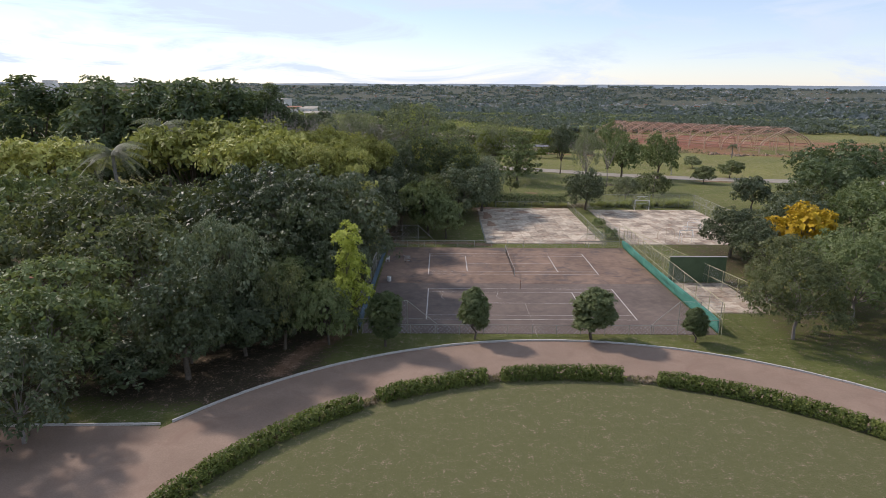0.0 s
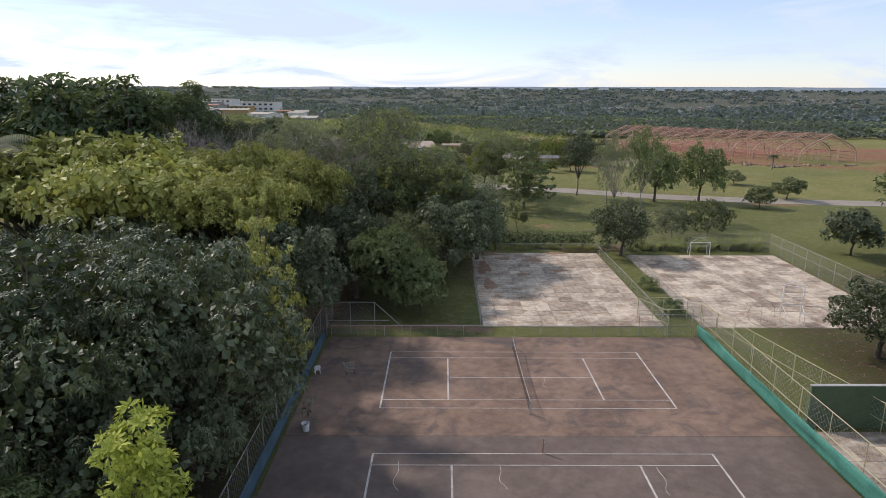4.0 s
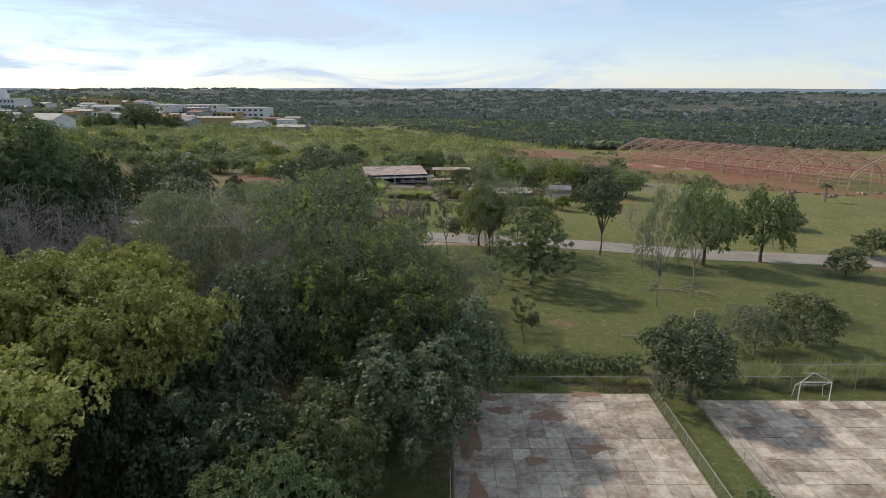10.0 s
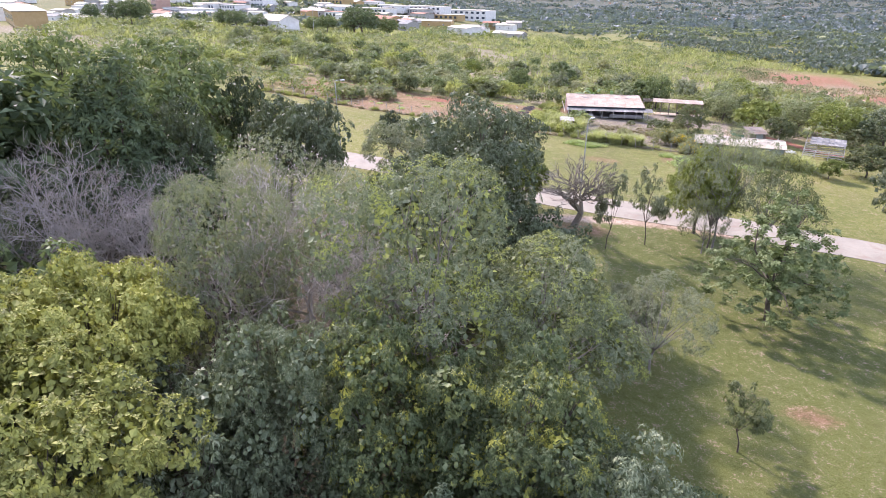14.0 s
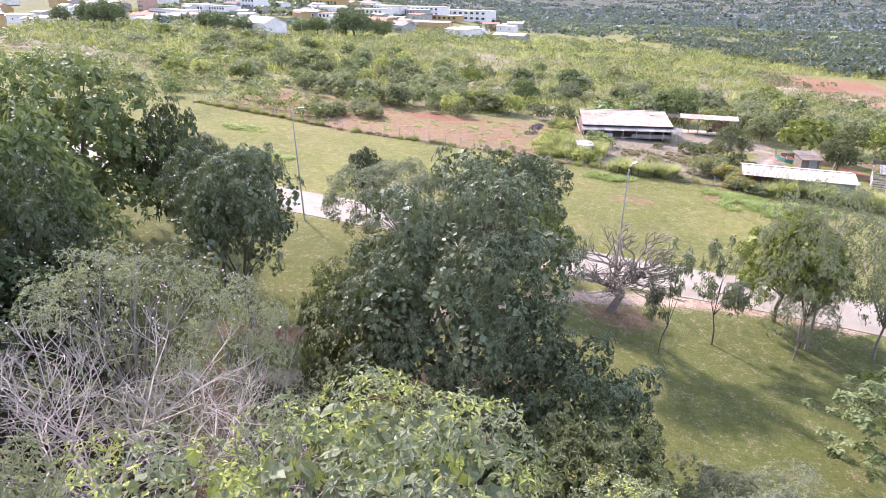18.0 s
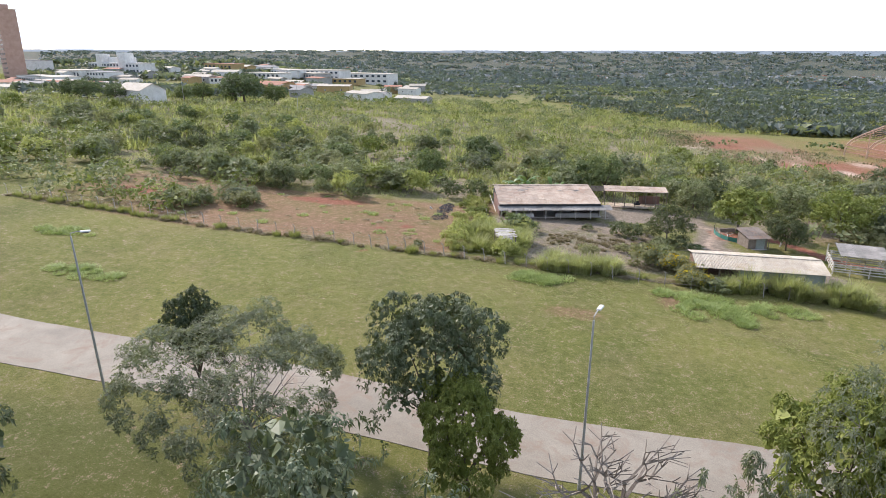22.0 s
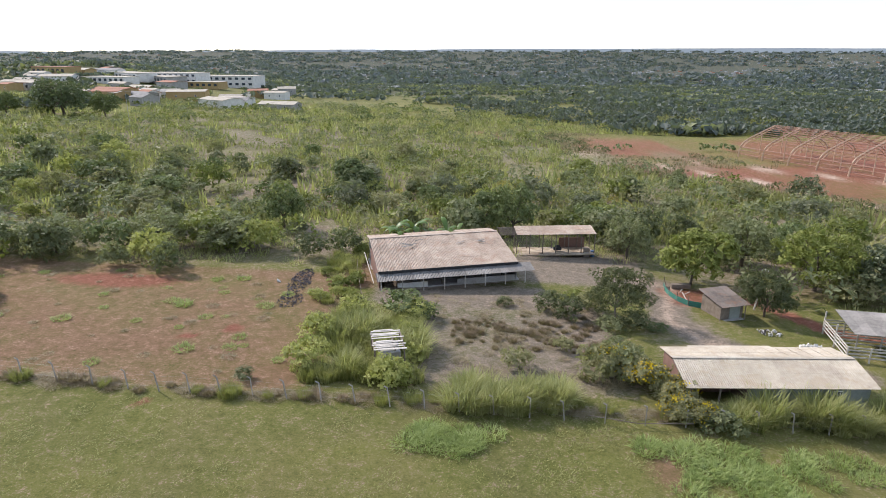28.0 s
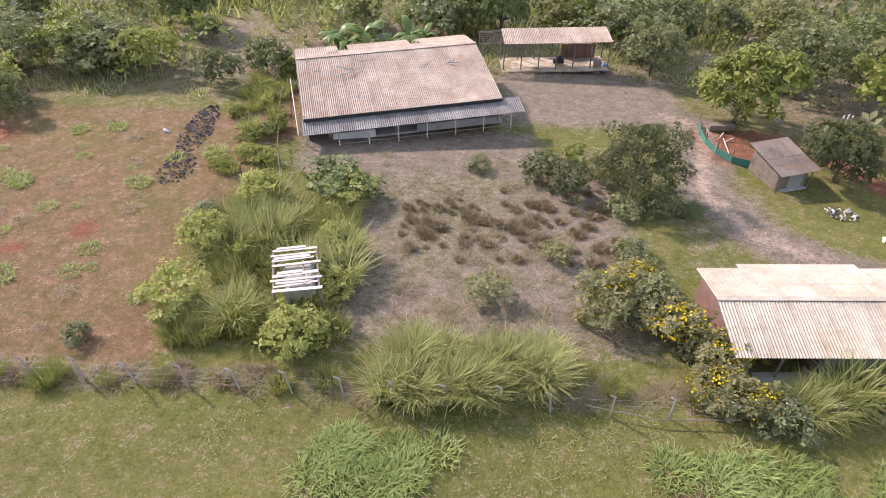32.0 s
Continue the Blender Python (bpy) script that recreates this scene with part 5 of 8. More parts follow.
# right of the courts
for key, mat, x, y, top, wide, lab in [
    ("feather", "olive", 36.8, 60.8, 9.4, 0.92, "spreading tree with a forked trunk on the lawn"), ("feather", "mid", 45.5, 65.0, 9.8, 1.0, "spreading leafy tree on the lawn"), ("feather", "mid", 54.0, 60.5, 9.4, 1.05, "spreading leafy tree on the lawn"), ("feather", "olive", 42.5, 74.0, 8.0, 1.0, "bushy olive tree behind the practice wall"),
    ("mango_a", "mango", 44.6, 93.2, 8.0, 10.5, "low dark tree beside the practice wall"), ("mango_b", "mango", 56.5, 98.0, 8.4, 10.0, "low dark tree beside the court"), ("mango_c", "mango", 44.8, 85.8, 7.2, 8.0, "bushy olive tree behind the practice wall"), ("feather", "mid", 51.0, 77.0, 8.2, 1.0, "spreading leafy tree on the lawn"),
    ("small", "ipe", 53.0, 90.5, 9.2, 0.85, "tree in full golden yellow flower"), ("feather", "mid", 60.0, 78.0, 10.4, 1.0, "spreading leafy tree on the lawn"), ("feather", "olive", 64.0, 66.0, 9.8, 1.0, "spreading leafy tree on the lawn"), ("mango_b", "dark", 94.0, 150.0, 13.6, 1.2, "broad dark tree at the park's edge"),
    ("mango_a", "dark", 106.0, 152.0, 12.5, 1.2, "broad dark tree at the park's edge"), ("mango_c", "olive", 67.0, 114.0, 8.4, 1.2, "bushy olive tree at the park's edge"), ("mango_a", "mid", 70.0, 102.0, 9.5, 1.1, "leafy tree at the park's edge"), ("mango_b", "mango", 61.0, 106.0, 8.6, 1.1, "leafy tree at the park's edge"),
    ("small", "mango", 66.0, 131.0, 7.4, 1.0, "small dark tree on the grass"), ("feather", "mid", 71.0, 86.0, 10.6, 1.1, "spreading leafy tree on the lawn"), ("mango_b", "mid", 84.0, 118.0, 9.6, 1.2, "leafy tree at the park's edge"), ("mango_c", "dark", 82.0, 132.0, 11.0, 1.2, "broad dark tree at the park's edge"),
]:
    place_tree(key, mat, x, y, top, lab, group="trees beside the courts", wide=wide)

# ---- park trees by the road ----
for key, mat, x, y, top, wide, lab in [
    ("mango_b", "mango", 30.4, 130.6, 9.0, 9.8, "round dark tree between the two concrete courts"), ("tier", "mid", 20.1, 166.3, 13.7, 13.0, "tree with level tiers of dark green leaves"),
    ("slim", "mango", 35.0, 185.8, 14.8, 7.4, "slim dark tree beside the road"), ("airy", "grey_green", 36.3, 158.0, 16.8, 7.4, "half-bare grey-green tree on the lawn"), ("umbrella", "mid", 43.1, 162.8, 17.6, 11.0, "tall thin tree with a high flat crown"),
    ("mango_a", "mid", 64.0, 185.0, 12.8, 12.0, "broad green tree beside the road"), ("mango_c", "mid", 52.0, 181.0, 12.0, 0.8, "broad green tree beside the road"), ("feather", "olive", 49.1, 143.8, 6.4, 9.0, "low bushy tree on the slope"), ("feather", "grey_green", 42.0, 141.5, 5.6, 8.0, "low bushy tree on the slope"),
    ("slim", "fresh", 14.6, 183.0, 11.6, 5.0, "leafy green tree below an airy one"),
    ("sparse", "grey_green", 2.7, 177.0, 12.3, 4.0, "slim young tree with a thin crown"), ("sparse", "grey_green", 7.2, 180.3, 12.0, 4.8, "slim young tree with a thin crown"), ("sparse", "olive", 16.2, 144.6, 6.3, 3.8, "slim young tree on the grass"),
    ("airy", "grey_green", 15.2, 183.0, 16.6, 12.0, "airy grey-green tree with pale limbs"), ("airy", "grey_green", 13.9, 180.6, 8.3, 6.1, "small grey tree with thin foliage"), ("airy", "olive", 20.8, 184.0, 13.6, 10.0, "airy grey-green tree with pale limbs"), ("small", "fresh", 13.0, 187.5, 13.0, 0.70, "bright green bushy tree beside the road"),
    ("airy_wide", "grey_green", -25.4, 184.6, 13.4, 16.5, "airy grey-green tree with pale limbs"), ("slim", "mango", -32.2, 189.6, 14.0, 4.2, "slim dark young tree beside the road"),
    ("mango_open", "mango", -13.0, 188.4, 15.6, 10.5, "dark leafy tree with several tops"), ("small", "fresh", -9.6, 184.4, 12.0, 7.4, "round tree with yellow-green new leaves"),
    ("airy", "grey_green", 9.5, 152.5, 9.5, 0.9, "thin pale tree with few leaves"), ("airy", "olive", 24.0, 186.0, 9.0, 0.8, "half-bare tree beside the road"),
    ("small", "scrub", 88.0, 190.5, 4.0, 1.2, "low bush on the open grass"), ("small", "scrub", 74.0, 176.0, 4.0, 1.1, "low bush on the open grass"), ("small", "scrub", 86.0, 215.0, 2.6, 1.4, "low bush on the open grass"),
    ("umbrella_big", "grey_green", -24.0, 146.5, 19.8, 0.85, "spreading tree with thin grey foliage and pale blossom"), ("umbrella_big", "grey_green", -29.0, 151.0, 17.0, 0.75, "spreading tree with thin grey foliage and pale blossom"), ("umbrella_big", "grey_green", -18.5, 148.5, 17.0, 0.7, "spreading tree with thin grey foliage and pale blossom"),
]:
    place_tree(key, mat, x, y, top, lab, group="park trees", wide=wide)
bare_tree(bare_low, -2.1, 182.4, 12.6, "leafless spreading tree with pale grey limbs", 1.45)
for x, y, top, wide, rot in [(-13.2, 139.0, 20.4, 1.15, 0), (-17.5, 141.5, 18.6, 1.1, 120), (-35.4, 140.0, 21.2, 0.8, 70), (-38.6, 135.6, 19.0, 0.9, 160), (-30.5, 137.5, 19.2, 0.8, 250), (-33.5, 132.5, 17.5, 0.9, 300), (-26.0, 138.5, 17.0, 0.8, 20), (-10.2, 133.4, 18.6, 0.6, 200)]:
    bare_tree(bare_tall, x, y, top, "leafless purple-grey tree with many fine twigs", wide, rot)
bare_tree(bare_tall, 40.0, 177.0, 12.0, "leafless grey tree beside a leafy one", 0.9, 30)
rng_p = np.random.default_rng(9)
pv, pf = leaf_quads(rng_p, np.stack([rng_p.normal(-24, 4.2, 200), rng_p.normal(147.5, 2.4, 200), rng_p.uniform(15.4, 18.2, 200)], -1), unit(rng_p.normal(0, 1, (200, 3))), 0.13, 0.9, 0, 0.9)
tagged(new("blossom", raw_mesh("blossom", pv, pf, L["pink"])), "pale pink blossom sprinkled over thin grey crowns", "blossom", kind="stuff")



def fallen_limb(x, y, rot, ln, label, forks=3):
    """A broken bare limb with a few side twigs lying on the grass."""
    base = thing("fallen_branch", x, y, rot=rot, label=label, category="branch", group="fallen branches")
    r = random.Random(int(x * 10 + y))
    spine = [(ln * (u - 0.5), 0.25 * math.sin(3 * u + x), 0.12 + 0.25 * math.sin(3.1 * u)) for u in np.linspace(0, 1, 6)]
    part("limb", poly_tube(spine, 0.09, 6), M["limb_pale"], base)
    for k in range(forks):
        p = Vector(spine[1 + k % 4])
        q = p + Vector((r.uniform(0.2, 1.0), r.uniform(-1.2, 1.2), r.uniform(0.1, 0.8)))
        part("twig", tube(p, q, 0.045, 0.015, 5), M["limb_pale"], base)


fallen_limb(30.0, 146.0, -35, 3.6, "pale broken branch lying on the lawn", 2)
for x, y, rot, ln in ((38.4, 166.6, 60, 4.0), (40.6, 165.0, -20, 5.0), (43.4, 165.8, 15, 4.5), (45.2, 163.6, -30, 3.4)):
    fallen_limb(x, y, rot, ln, "grey broken limb lying under a half-bare tree", 4)
stake = thing("white_stake", 37.2, 147.6, label="thin white pole standing on the lawn", category="pole")
part("pole", tube((0, 0, -0.2), (0.15, 0, 3.2), 0.05, 0.045, 8), M["white"], stake)

# ---- hedges ----
def hedge_piece(name, pts, width, height, label, mat="hedge", per_m=230, group=""):
    """A clipped hedge along a line: a leafy skin over a twiggy core."""
    rng = np.random.default_rng(int(abs(pts[0][0] * 13 + pts[0][1] * 7)) + 5)
    p = np.array(pts, float)
    t = np.concatenate([[0], np.cumsum(np.hypot(*np.diff(p, axis=0).T))])
    n = int(t[-1] * per_m)
    s = rng.uniform(0, t[-1], n)
    cx, cy = np.interp(s, t, p[:, 0]), np.interp(s, t, p[:, 1])
    e = 0.3
    dx, dy = np.interp(s + e, t, p[:, 0]) - np.interp(s - e, t, p[:, 0]), np.interp(s + e, t, p[:, 1]) - np.interp(s - e, t, p[:, 1])
    ln = np.maximum(np.hypot(dx, dy), 1e-6)
    nx, ny = -dy / ln, dx / ln
    a = rng.uniform(-0.25, math.pi + 0.25, n)
    wob = 1 + 0.28 * (lattice(s, 0 * s, 1.3, 4) - 0.5)
    off = np.cos(a) * width / 2 * wob
    up = np.clip(np.abs(np.sin(a)) ** 0.45, 0.02, 1) * height * wob * rng.uniform(0.86, 1.04, n)
    low = rng.uniform(0, 1, n) < 0.35
    up[low] *= rng.uniform(0.1, 0.9, low.sum())
    ox, oy = float(p[:, 0].mean()), float(p[:, 1].mean())
    pos = np.stack([cx + nx * off - ox, cy + ny * off - oy, up + ground_z(cx, cy) - gz(ox, oy)], -1)
    nr = unit(np.stack([nx * np.cos(a), ny * np.cos(a), np.full(n, 0.7)], -1))
    v, f = leaf_quads(rng, pos, nr, 0.20, 0.6, 0.0, 0.7)
    inner = pos[::5] - np.stack([nx * off, ny * off, up], -1)[::5] * np.array([0.25, 0.25, 0.22])
    w, g = leaf_quads(rng, inner, nr[::5], 0.5, 0.8, 0.0, 0.9)
    v, f = np.concatenate([v, w]), np.concatenate([f, g + len(v)])
    base = thing(name, ox, oy, label=label, category="hedge", group=group)
    shared("foliage", raw_mesh("foliage", v, f, L[mat]), base)
    bm = bmesh.new()
    for k in np.arange(0.1, t[-1], 0.45):
        x, y = np.interp(k, t, p[:, 0]) - ox, np.interp(k, t, p[:, 1]) - oy
        zz = gz(x + ox, y + oy) - gz(ox, oy)
        for _ in range(2):
            add_tube(bm, (x, y, zz - 0.05), (x + random.uniform(-0.35, 0.35) * width, y + random.uniform(-0.35, 0.35) * width, zz + height * 0.8), 0.03, 0.01, 4, False)
    tagged(part("stem_work", bm, M["bark"], base), kind="stuff")
    return base


def ring_pts(a0, a1, r=31.1):
    return [(RING[0] + r * math.sin(radians(a)), RING[1] + r * math.cos(radians(a))) for a in np.linspace(a0, a1, 16)]


for a0, a1 in ((-104, -62), (-61.5, -34.6), (-31.6, -13.0), (-10.5, 9.8), (15.2, 44), (44.5, 80)):
    hedge_piece("hedge", ring_pts(a0, a1), 1.35, 1.25, "clipped yellow-green hedge along the edge of the round lawn", group="hedges round the lawn")
for a0, a1 in ((-34.4, -31.8), (10.6, 14.8), (-12.8, -10.7)):
    hedge_piece("dry_hedge", ring_pts(a0, a1), 0.7, 0.6, "thin dry stretch of the lawn hedge", "brown", 60, "hedges round the lawn")
for x0, x1 in ((-10, 11), (11, 19.5), (19.5, 27.5)):
    hedge_piece("tall_hedge", [(x, 136.3 + 0.15 * math.sin(x)) for x in np.linspace(x0, x1, 12)], 2.2, 2.5, "tall clipped hedge behind the concrete court", "dark", 230, "tall hedge rows")

# ---- concrete courts ----
slab_court("concrete_court_1", 7.5, 101.0, 12, 19, 1.62, 1.63, "weathered pale concrete court of square slabs with grass joints")
slab_court("concrete_court_2", 31.2, 100.8, 14, 18, 1.62, 1.66, "weathered grey concrete court of square slabs with grass joints")
slab_court("concrete_court_3", 30.2, 68.4, 4, 6, 1.9, 1.9, "small weathered concrete pad before the practice wall")

pw = thing("practice_wall", 34.4, 80.6, 0, 0, "green painted masonry practice wall", "wall")
part("panel", box((0, 0, 1.7), (7.6, 0.22, 3.5), bev=0.02), M["green_wall"], pw)
for x in (-3.6, 0, 3.6):
    part("buttress", box((x, 0.25, 1.5), (0.25, 0.4, 3.0), bev=0.02), M["green_wall"], pw)
part("coping", box((0, 0, 3.47), (7.7, 0.3, 0.08), bev=0.01), M["grey_wall"], pw)


# ---- fences ----
def mesh_panel(a, b, z0, z1, step, r, base_xy):
    """Diagonal wire mesh between two points."""
    bm = bmesh.new()
    d = math.hypot(b[0] - a[0], b[1] - a[1])
    h = z1 - z0
    ux, uy = (b[0] - a[0]) / d, (b[1] - a[1]) / d

    def pt(s, z):
        return (a[0] + ux * s - base_xy[0], a[1] + uy * s - base_xy[1], z)
    s = -h
    while s < d:
        for sg in (0, 1):
            s0, s1 = max(s, 0), min(s + h, d)
            if s1 - s0 > 0.05:
                t0, t1 = (s0 - s), (s1 - s)
                zz0, zz1 = (z0 + t0, z0 + t1) if sg == 0 else (z1 - t0, z1 - t1)
                add_tube(bm, pt(s0, zz0), pt(s1, zz1), r, r, 3, False)
        s += step
    return bm


def chain_fence(name, pts, height, label, pipe="pipe", spacing=2.6, step=0.45, wire_r=0.006, rails=(1.0,), low=0.08, group="", brace=False):
    ox, oy = pts[0]
    z0 = gz(ox, oy)
    base = thing(name, ox, oy, label=label, category="fence", group=group)
    for (ax, ay), (bx, by) in zip(pts, pts[1:]):
        d = math.hypot(bx - ax, by - ay)
        n = max(1, round(d / spacing))
        za, zb = gz(ax, ay) - z0, gz(bx, by) - z0
        for k in range(n + 1):
            u = k / n
            x, y, z = ax + (bx - ax) * u - ox, ay + (by - ay) * u - oy, za + (zb - za) * u
            part("post", tube((x, y, z - 0.2), (x + random.uniform(-0.03, 0.03), y + random.uniform(-0.03, 0.03), z + height), 0.035, sides=6), M[pipe], base)
        for q in rails:
            part("rail", tube((ax - ox, ay - oy, za + height * q), (bx - ox, by - oy, zb + height * q), 0.03, sides=6), M[pipe], base)
        part("wire_mesh", mesh_panel((ax, ay), (bx, by), low, height * max(rails), step, wire_r, (ox, oy)), M["wire"], base)
    return base


def shade_net(name, a, b, height, mat, label, sag=0.35, n=60):
    """A hanging shade cloth with a wavy lower and upper edge."""
    ox, oy = a
    base = thing(name, ox, oy, label=label, category="shade net")
    s = np.linspace(0, 1, n)
    verts = []
    for j in range(7):
        u = j / 6
        x = (b[0] - a[0]) * s + (lattice(s * 40, 0 * s + j, 3, 2) - 0.5) * 0.5 * math.sin(u * 3.1)
        y = (b[1] - a[1]) * s
        top = height * (0.72 + 0.5 * (lattice(s * 30, 0 * s, 5.0, 9) - 0.3))
        z = 0.04 + u * (top - sag * 0.3)
        verts.append(np.stack([x - 0.12 * u, y, z], -1))
    v = np.stack(verts, 1)
    ix = np.arange(n * 7).reshape(n, 7)
    f = np.stack([ix[:-1, :-1], ix[1:, :-1], ix[1:, 1:], ix[:-1, 1:]], -1).reshape(-1, 4)
    ob = shared("cloth", raw_mesh("cloth", v.reshape(-1, 3), f, M[mat], True), base)
    md = ob.modifiers.new("thick", "SOLIDIFY")
    md.thickness = 0.02
    return base


chain_fence("court_fence", [(-8.4, 61.6), (27.5, 61.6)], 1.1, "low wire fence on thin posts along the tennis court", group="court fences")
chain_fence("court_fence", [(-8.4, 98.5), (8.0, 98.5)], 1.1, "low wire fence on thin posts along the tennis court", group="court fences")
chain_fence("court_fence", [(10.6, 98.5), (29.2, 98.5)], 1.1, "low wire fence on thin posts along the tennis court", group="court fences")
chain_fence("side_fence", [(29.6, 98.5), (29.6, 61.6)], 3.6, "tall fence of faded yellow pipe and wire beside the tennis court", "pipe_yellow", 3.6, 0.5, rails=(1.0, 0.5), group="tall court fences")
chain_fence("side_fence", [(-9.2, 104.0), (-9.0, 62.0)], 3.2, "tall wire fence on pipe posts under the trees", "pipe", 3.6, 0.5, rails=(1.0,), group="tall court fences")
chain_fence("corner_fence", [(26.5, 98.9), (24.6, 103.0), (30.2, 103.4), (33.6, 88.0), (38.0, 68.0)], 2.6, "tall pipe and wire fence behind the shade net", "pipe_yellow", 2.8, 0.5, rails=(1.0, 0.45), group="tall court fences")
def corner_stub(x0, x1, x2, y, high, low_end):
    """End panel of the tall fence that slopes down to the low one."""
    base = thing("corner_fence", x0, y, 0.0, 0, "tall pipe fence corner sloping down to the low fence", "fence", "corner fences")
    for k in range(3):
        x = (x1 - x0) * k / 2
        part("post", tube((x, 0, -0.2), (x, 0, high), 0.035, sides=6), M["pipe"], base)
    part("post", tube((x2 - x0, 0, -0.2), (x2 - x0, 0, low_end), 0.035, sides=6), M["pipe"], base)
    part("rail", poly_tube([(0, 0, high), (x1 - x0, 0, high), (x2 - x0, 0, low_end)], 0.032, 6), M["pipe"], base)
    part("rail", tube((0, 0, high * 0.45), ((x1 - x0) * 1.3, 0, high * 0.45), 0.03), M["pipe"], base)
    lo, hi = min(x0, x1), max(x0, x1)
    part("wire_mesh", mesh_panel((lo, y), (hi, y), 0.08, high, 0.5, 0.006, (x0, y)), M["wire"], base)


corner_stub(-8.9, -3.9, -1.1, 98.62, 3.6, 0.9)
corner_stub(28.9, 23.4, 21.8, 98.62, 2.3, 0.9)
corner_stub(-8.9, -3.6, -0.5, 61.75, 3.7, 1.1)
corner_stub(29.4, 25.0, 22.2, 61.75, 3.7, 1.1)
shade_net("green_shade_net", (29.45, 98.3), (29.45, 61.9), 1.9, "green_net", "torn turquoise green shade net hung along the court fence")
shade_net("blue_shade_net", (-8.85, 98.0), (-8.85, 62.5), 1.5, "blue_net", "dusty blue shade net hung along the court fence")
chain_fence("concrete_court_fence", [(7.2, 100.9), (7.2, 118)], 1.0, "low white pipe fence round the concrete court", spacing=3.0, group="concrete court fences")
chain_fence("concrete_court_fence", [(11.5, 133.4), (27.2, 133.4), (27.2, 100.6)], 1.2, "low white pipe fence round the concrete court", spacing=2.8, group="concrete court fences")
chain_fence("concrete_court_fence", [(30.9, 131.2), (30.9, 100.6)], 1.2, "low white pipe fence round the concrete court", spacing=2.8, group="concrete court fences")
chain_fence("park_fence", [(28.5, 132.6), (54.2, 132.6), (54.4, 100.0)], 3.0, "tall wire mesh fence round the grey concrete court", spacing=3.2, step=0.4, rails=(1.0, 0.55), group="park fences")


def goal(x, y, rot, label, w=3.0, h=2.1):
    base = thing("goal", x, y, 0.06 if y < 132 else None, rot, label, "goal", "small football goals")
    for s in (-1, 1):
        part("upright", tube((s * w / 2, 0, 0), (s * w / 2, 0, h), 0.05, sides=8), M["white"], base)
        part("backstay", tube((s * w / 2, 0, h), (s * w / 2 * 0.9, 1.0, h * 0.62), 0.03), M["white"], base)
        part("back_leg", tube((s * w / 2, 1.1, 0), (s * w / 2 * 0.9, 1.0, h * 0.62), 0.03), M["white"], base)
    part("crossbar", tube((-w / 2, 0, h), (w / 2, 0, h), 0.05, sides=8), M["white"], base)
    part("back_bar", tube((-w / 2 * 0.9, 1.0, h * 0.62), (w / 2 * 0.9, 1.0, h * 0.62), 0.03), M["white"], base)
    for s in (-0.5, 0.5):
        part("brace", tube((s * w, 0, h), (0, 0.5, h + 0.75), 0.025), M["white"], base)
    part("top_bar", tube((-w * 0.4, 0.4, h + 0.75), (w * 0.4, 0.4, h + 0.75), 0.025), M["white"], base)


goal(42.4, 130.4, 0, "white pipe goal frame at the end of the concrete court")
goal(41.2, 102.6, 180, "white pipe goal frame leaning near the wire fence", 2.2, 2.0)
goal(45.2, 109.3, 150, "white pipe goal frame standing on the grey slabs", 2.2, 1.9)
hoop = thing("metal_hoop", 37.5, 101.6, 0, 0, "thin rusty metal hoop standing on the grass", "hoop")
part("ring", poly_tube([(1.45 * math.cos(t), 0.1 * math.sin(t * 2), 1.45 + 1.45 * math.sin(t)) for t in np.linspace(0, 6.2832, 33)], 0.025), M["rust"], hoop)
part("stay", tube((0, 0, 0), (0, 0, 2.9), 0.02), M["rust"], hoop)

chair = thing("plastic_chair", -8.1, 89.5, 0.045, 200, "white plastic garden chair standing by the court fence", "chair")
part("seat", box((0, 0, 0.42), (0.48, 0.46, 0.05), bev=0.02), M["white"], chair)
part("backrest", box((0, 0.24, 0.68), (0.46, 0.05, 0.46), rx=-10, bev=0.02), M["white"], chair)
for sx in (-0.2, 0.2):
    for sy in (-0.18, 0.18):
        part("leg", tube((sx, sy, 0.42), (sx * 1.2, sy * 1.2, 0), 0.03, 0.022), M["white"], chair)
    part("armrest", box((sx * 1.25, 0.02, 0.62), (0.06, 0.44, 0.04), bev=0.015), M["white"], chair)
cart = thing("shopping_cart", -5.2, 89.6, 0.045, 20, "grey wire shopping cart standing on the court", "cart")
bm = bmesh.new()
for k in range(7):
    x = -0.4 + 0.8 * k / 6
    add_tube(bm, (x, -0.25, 0.45), (x, -0.28, 0.9), 0.01, sides=4)
    add_tube(bm, (x, 0.25, 0.45), (x, 0.28, 0.9), 0.01, sides=4)
    add_tube(bm, (x, -0.25, 0.45), (x, 0.25, 0.45), 0.01, sides=4)
for z in (0.45, 0.68, 0.9):
    for s in (-0.27, 0.27):
        add_tube(bm, (-0.42, s, z), (0.42, s, z), 0.012, sides=4)
part("basket", bm, M["wire"], cart)
part("handle", tube((-0.52, -0.28, 1.0), (-0.52, 0.28, 1.0), 0.02), M["steel"], cart)
part("chassis", poly_tube([(0.4, 0, 0.12), (-0.4, 0, 0.14), (-0.52, 0, 1.0)], 0.02), M["wire"], cart)
for sx in (-0.35, 0.38):
    for sy in (-0.2, 0.2):
        part("wheel", tube((sx, sy - 0.02, 0.06), (sx, sy + 0.02, 0.06), 0.06, sides=10), M["tyre"], cart)


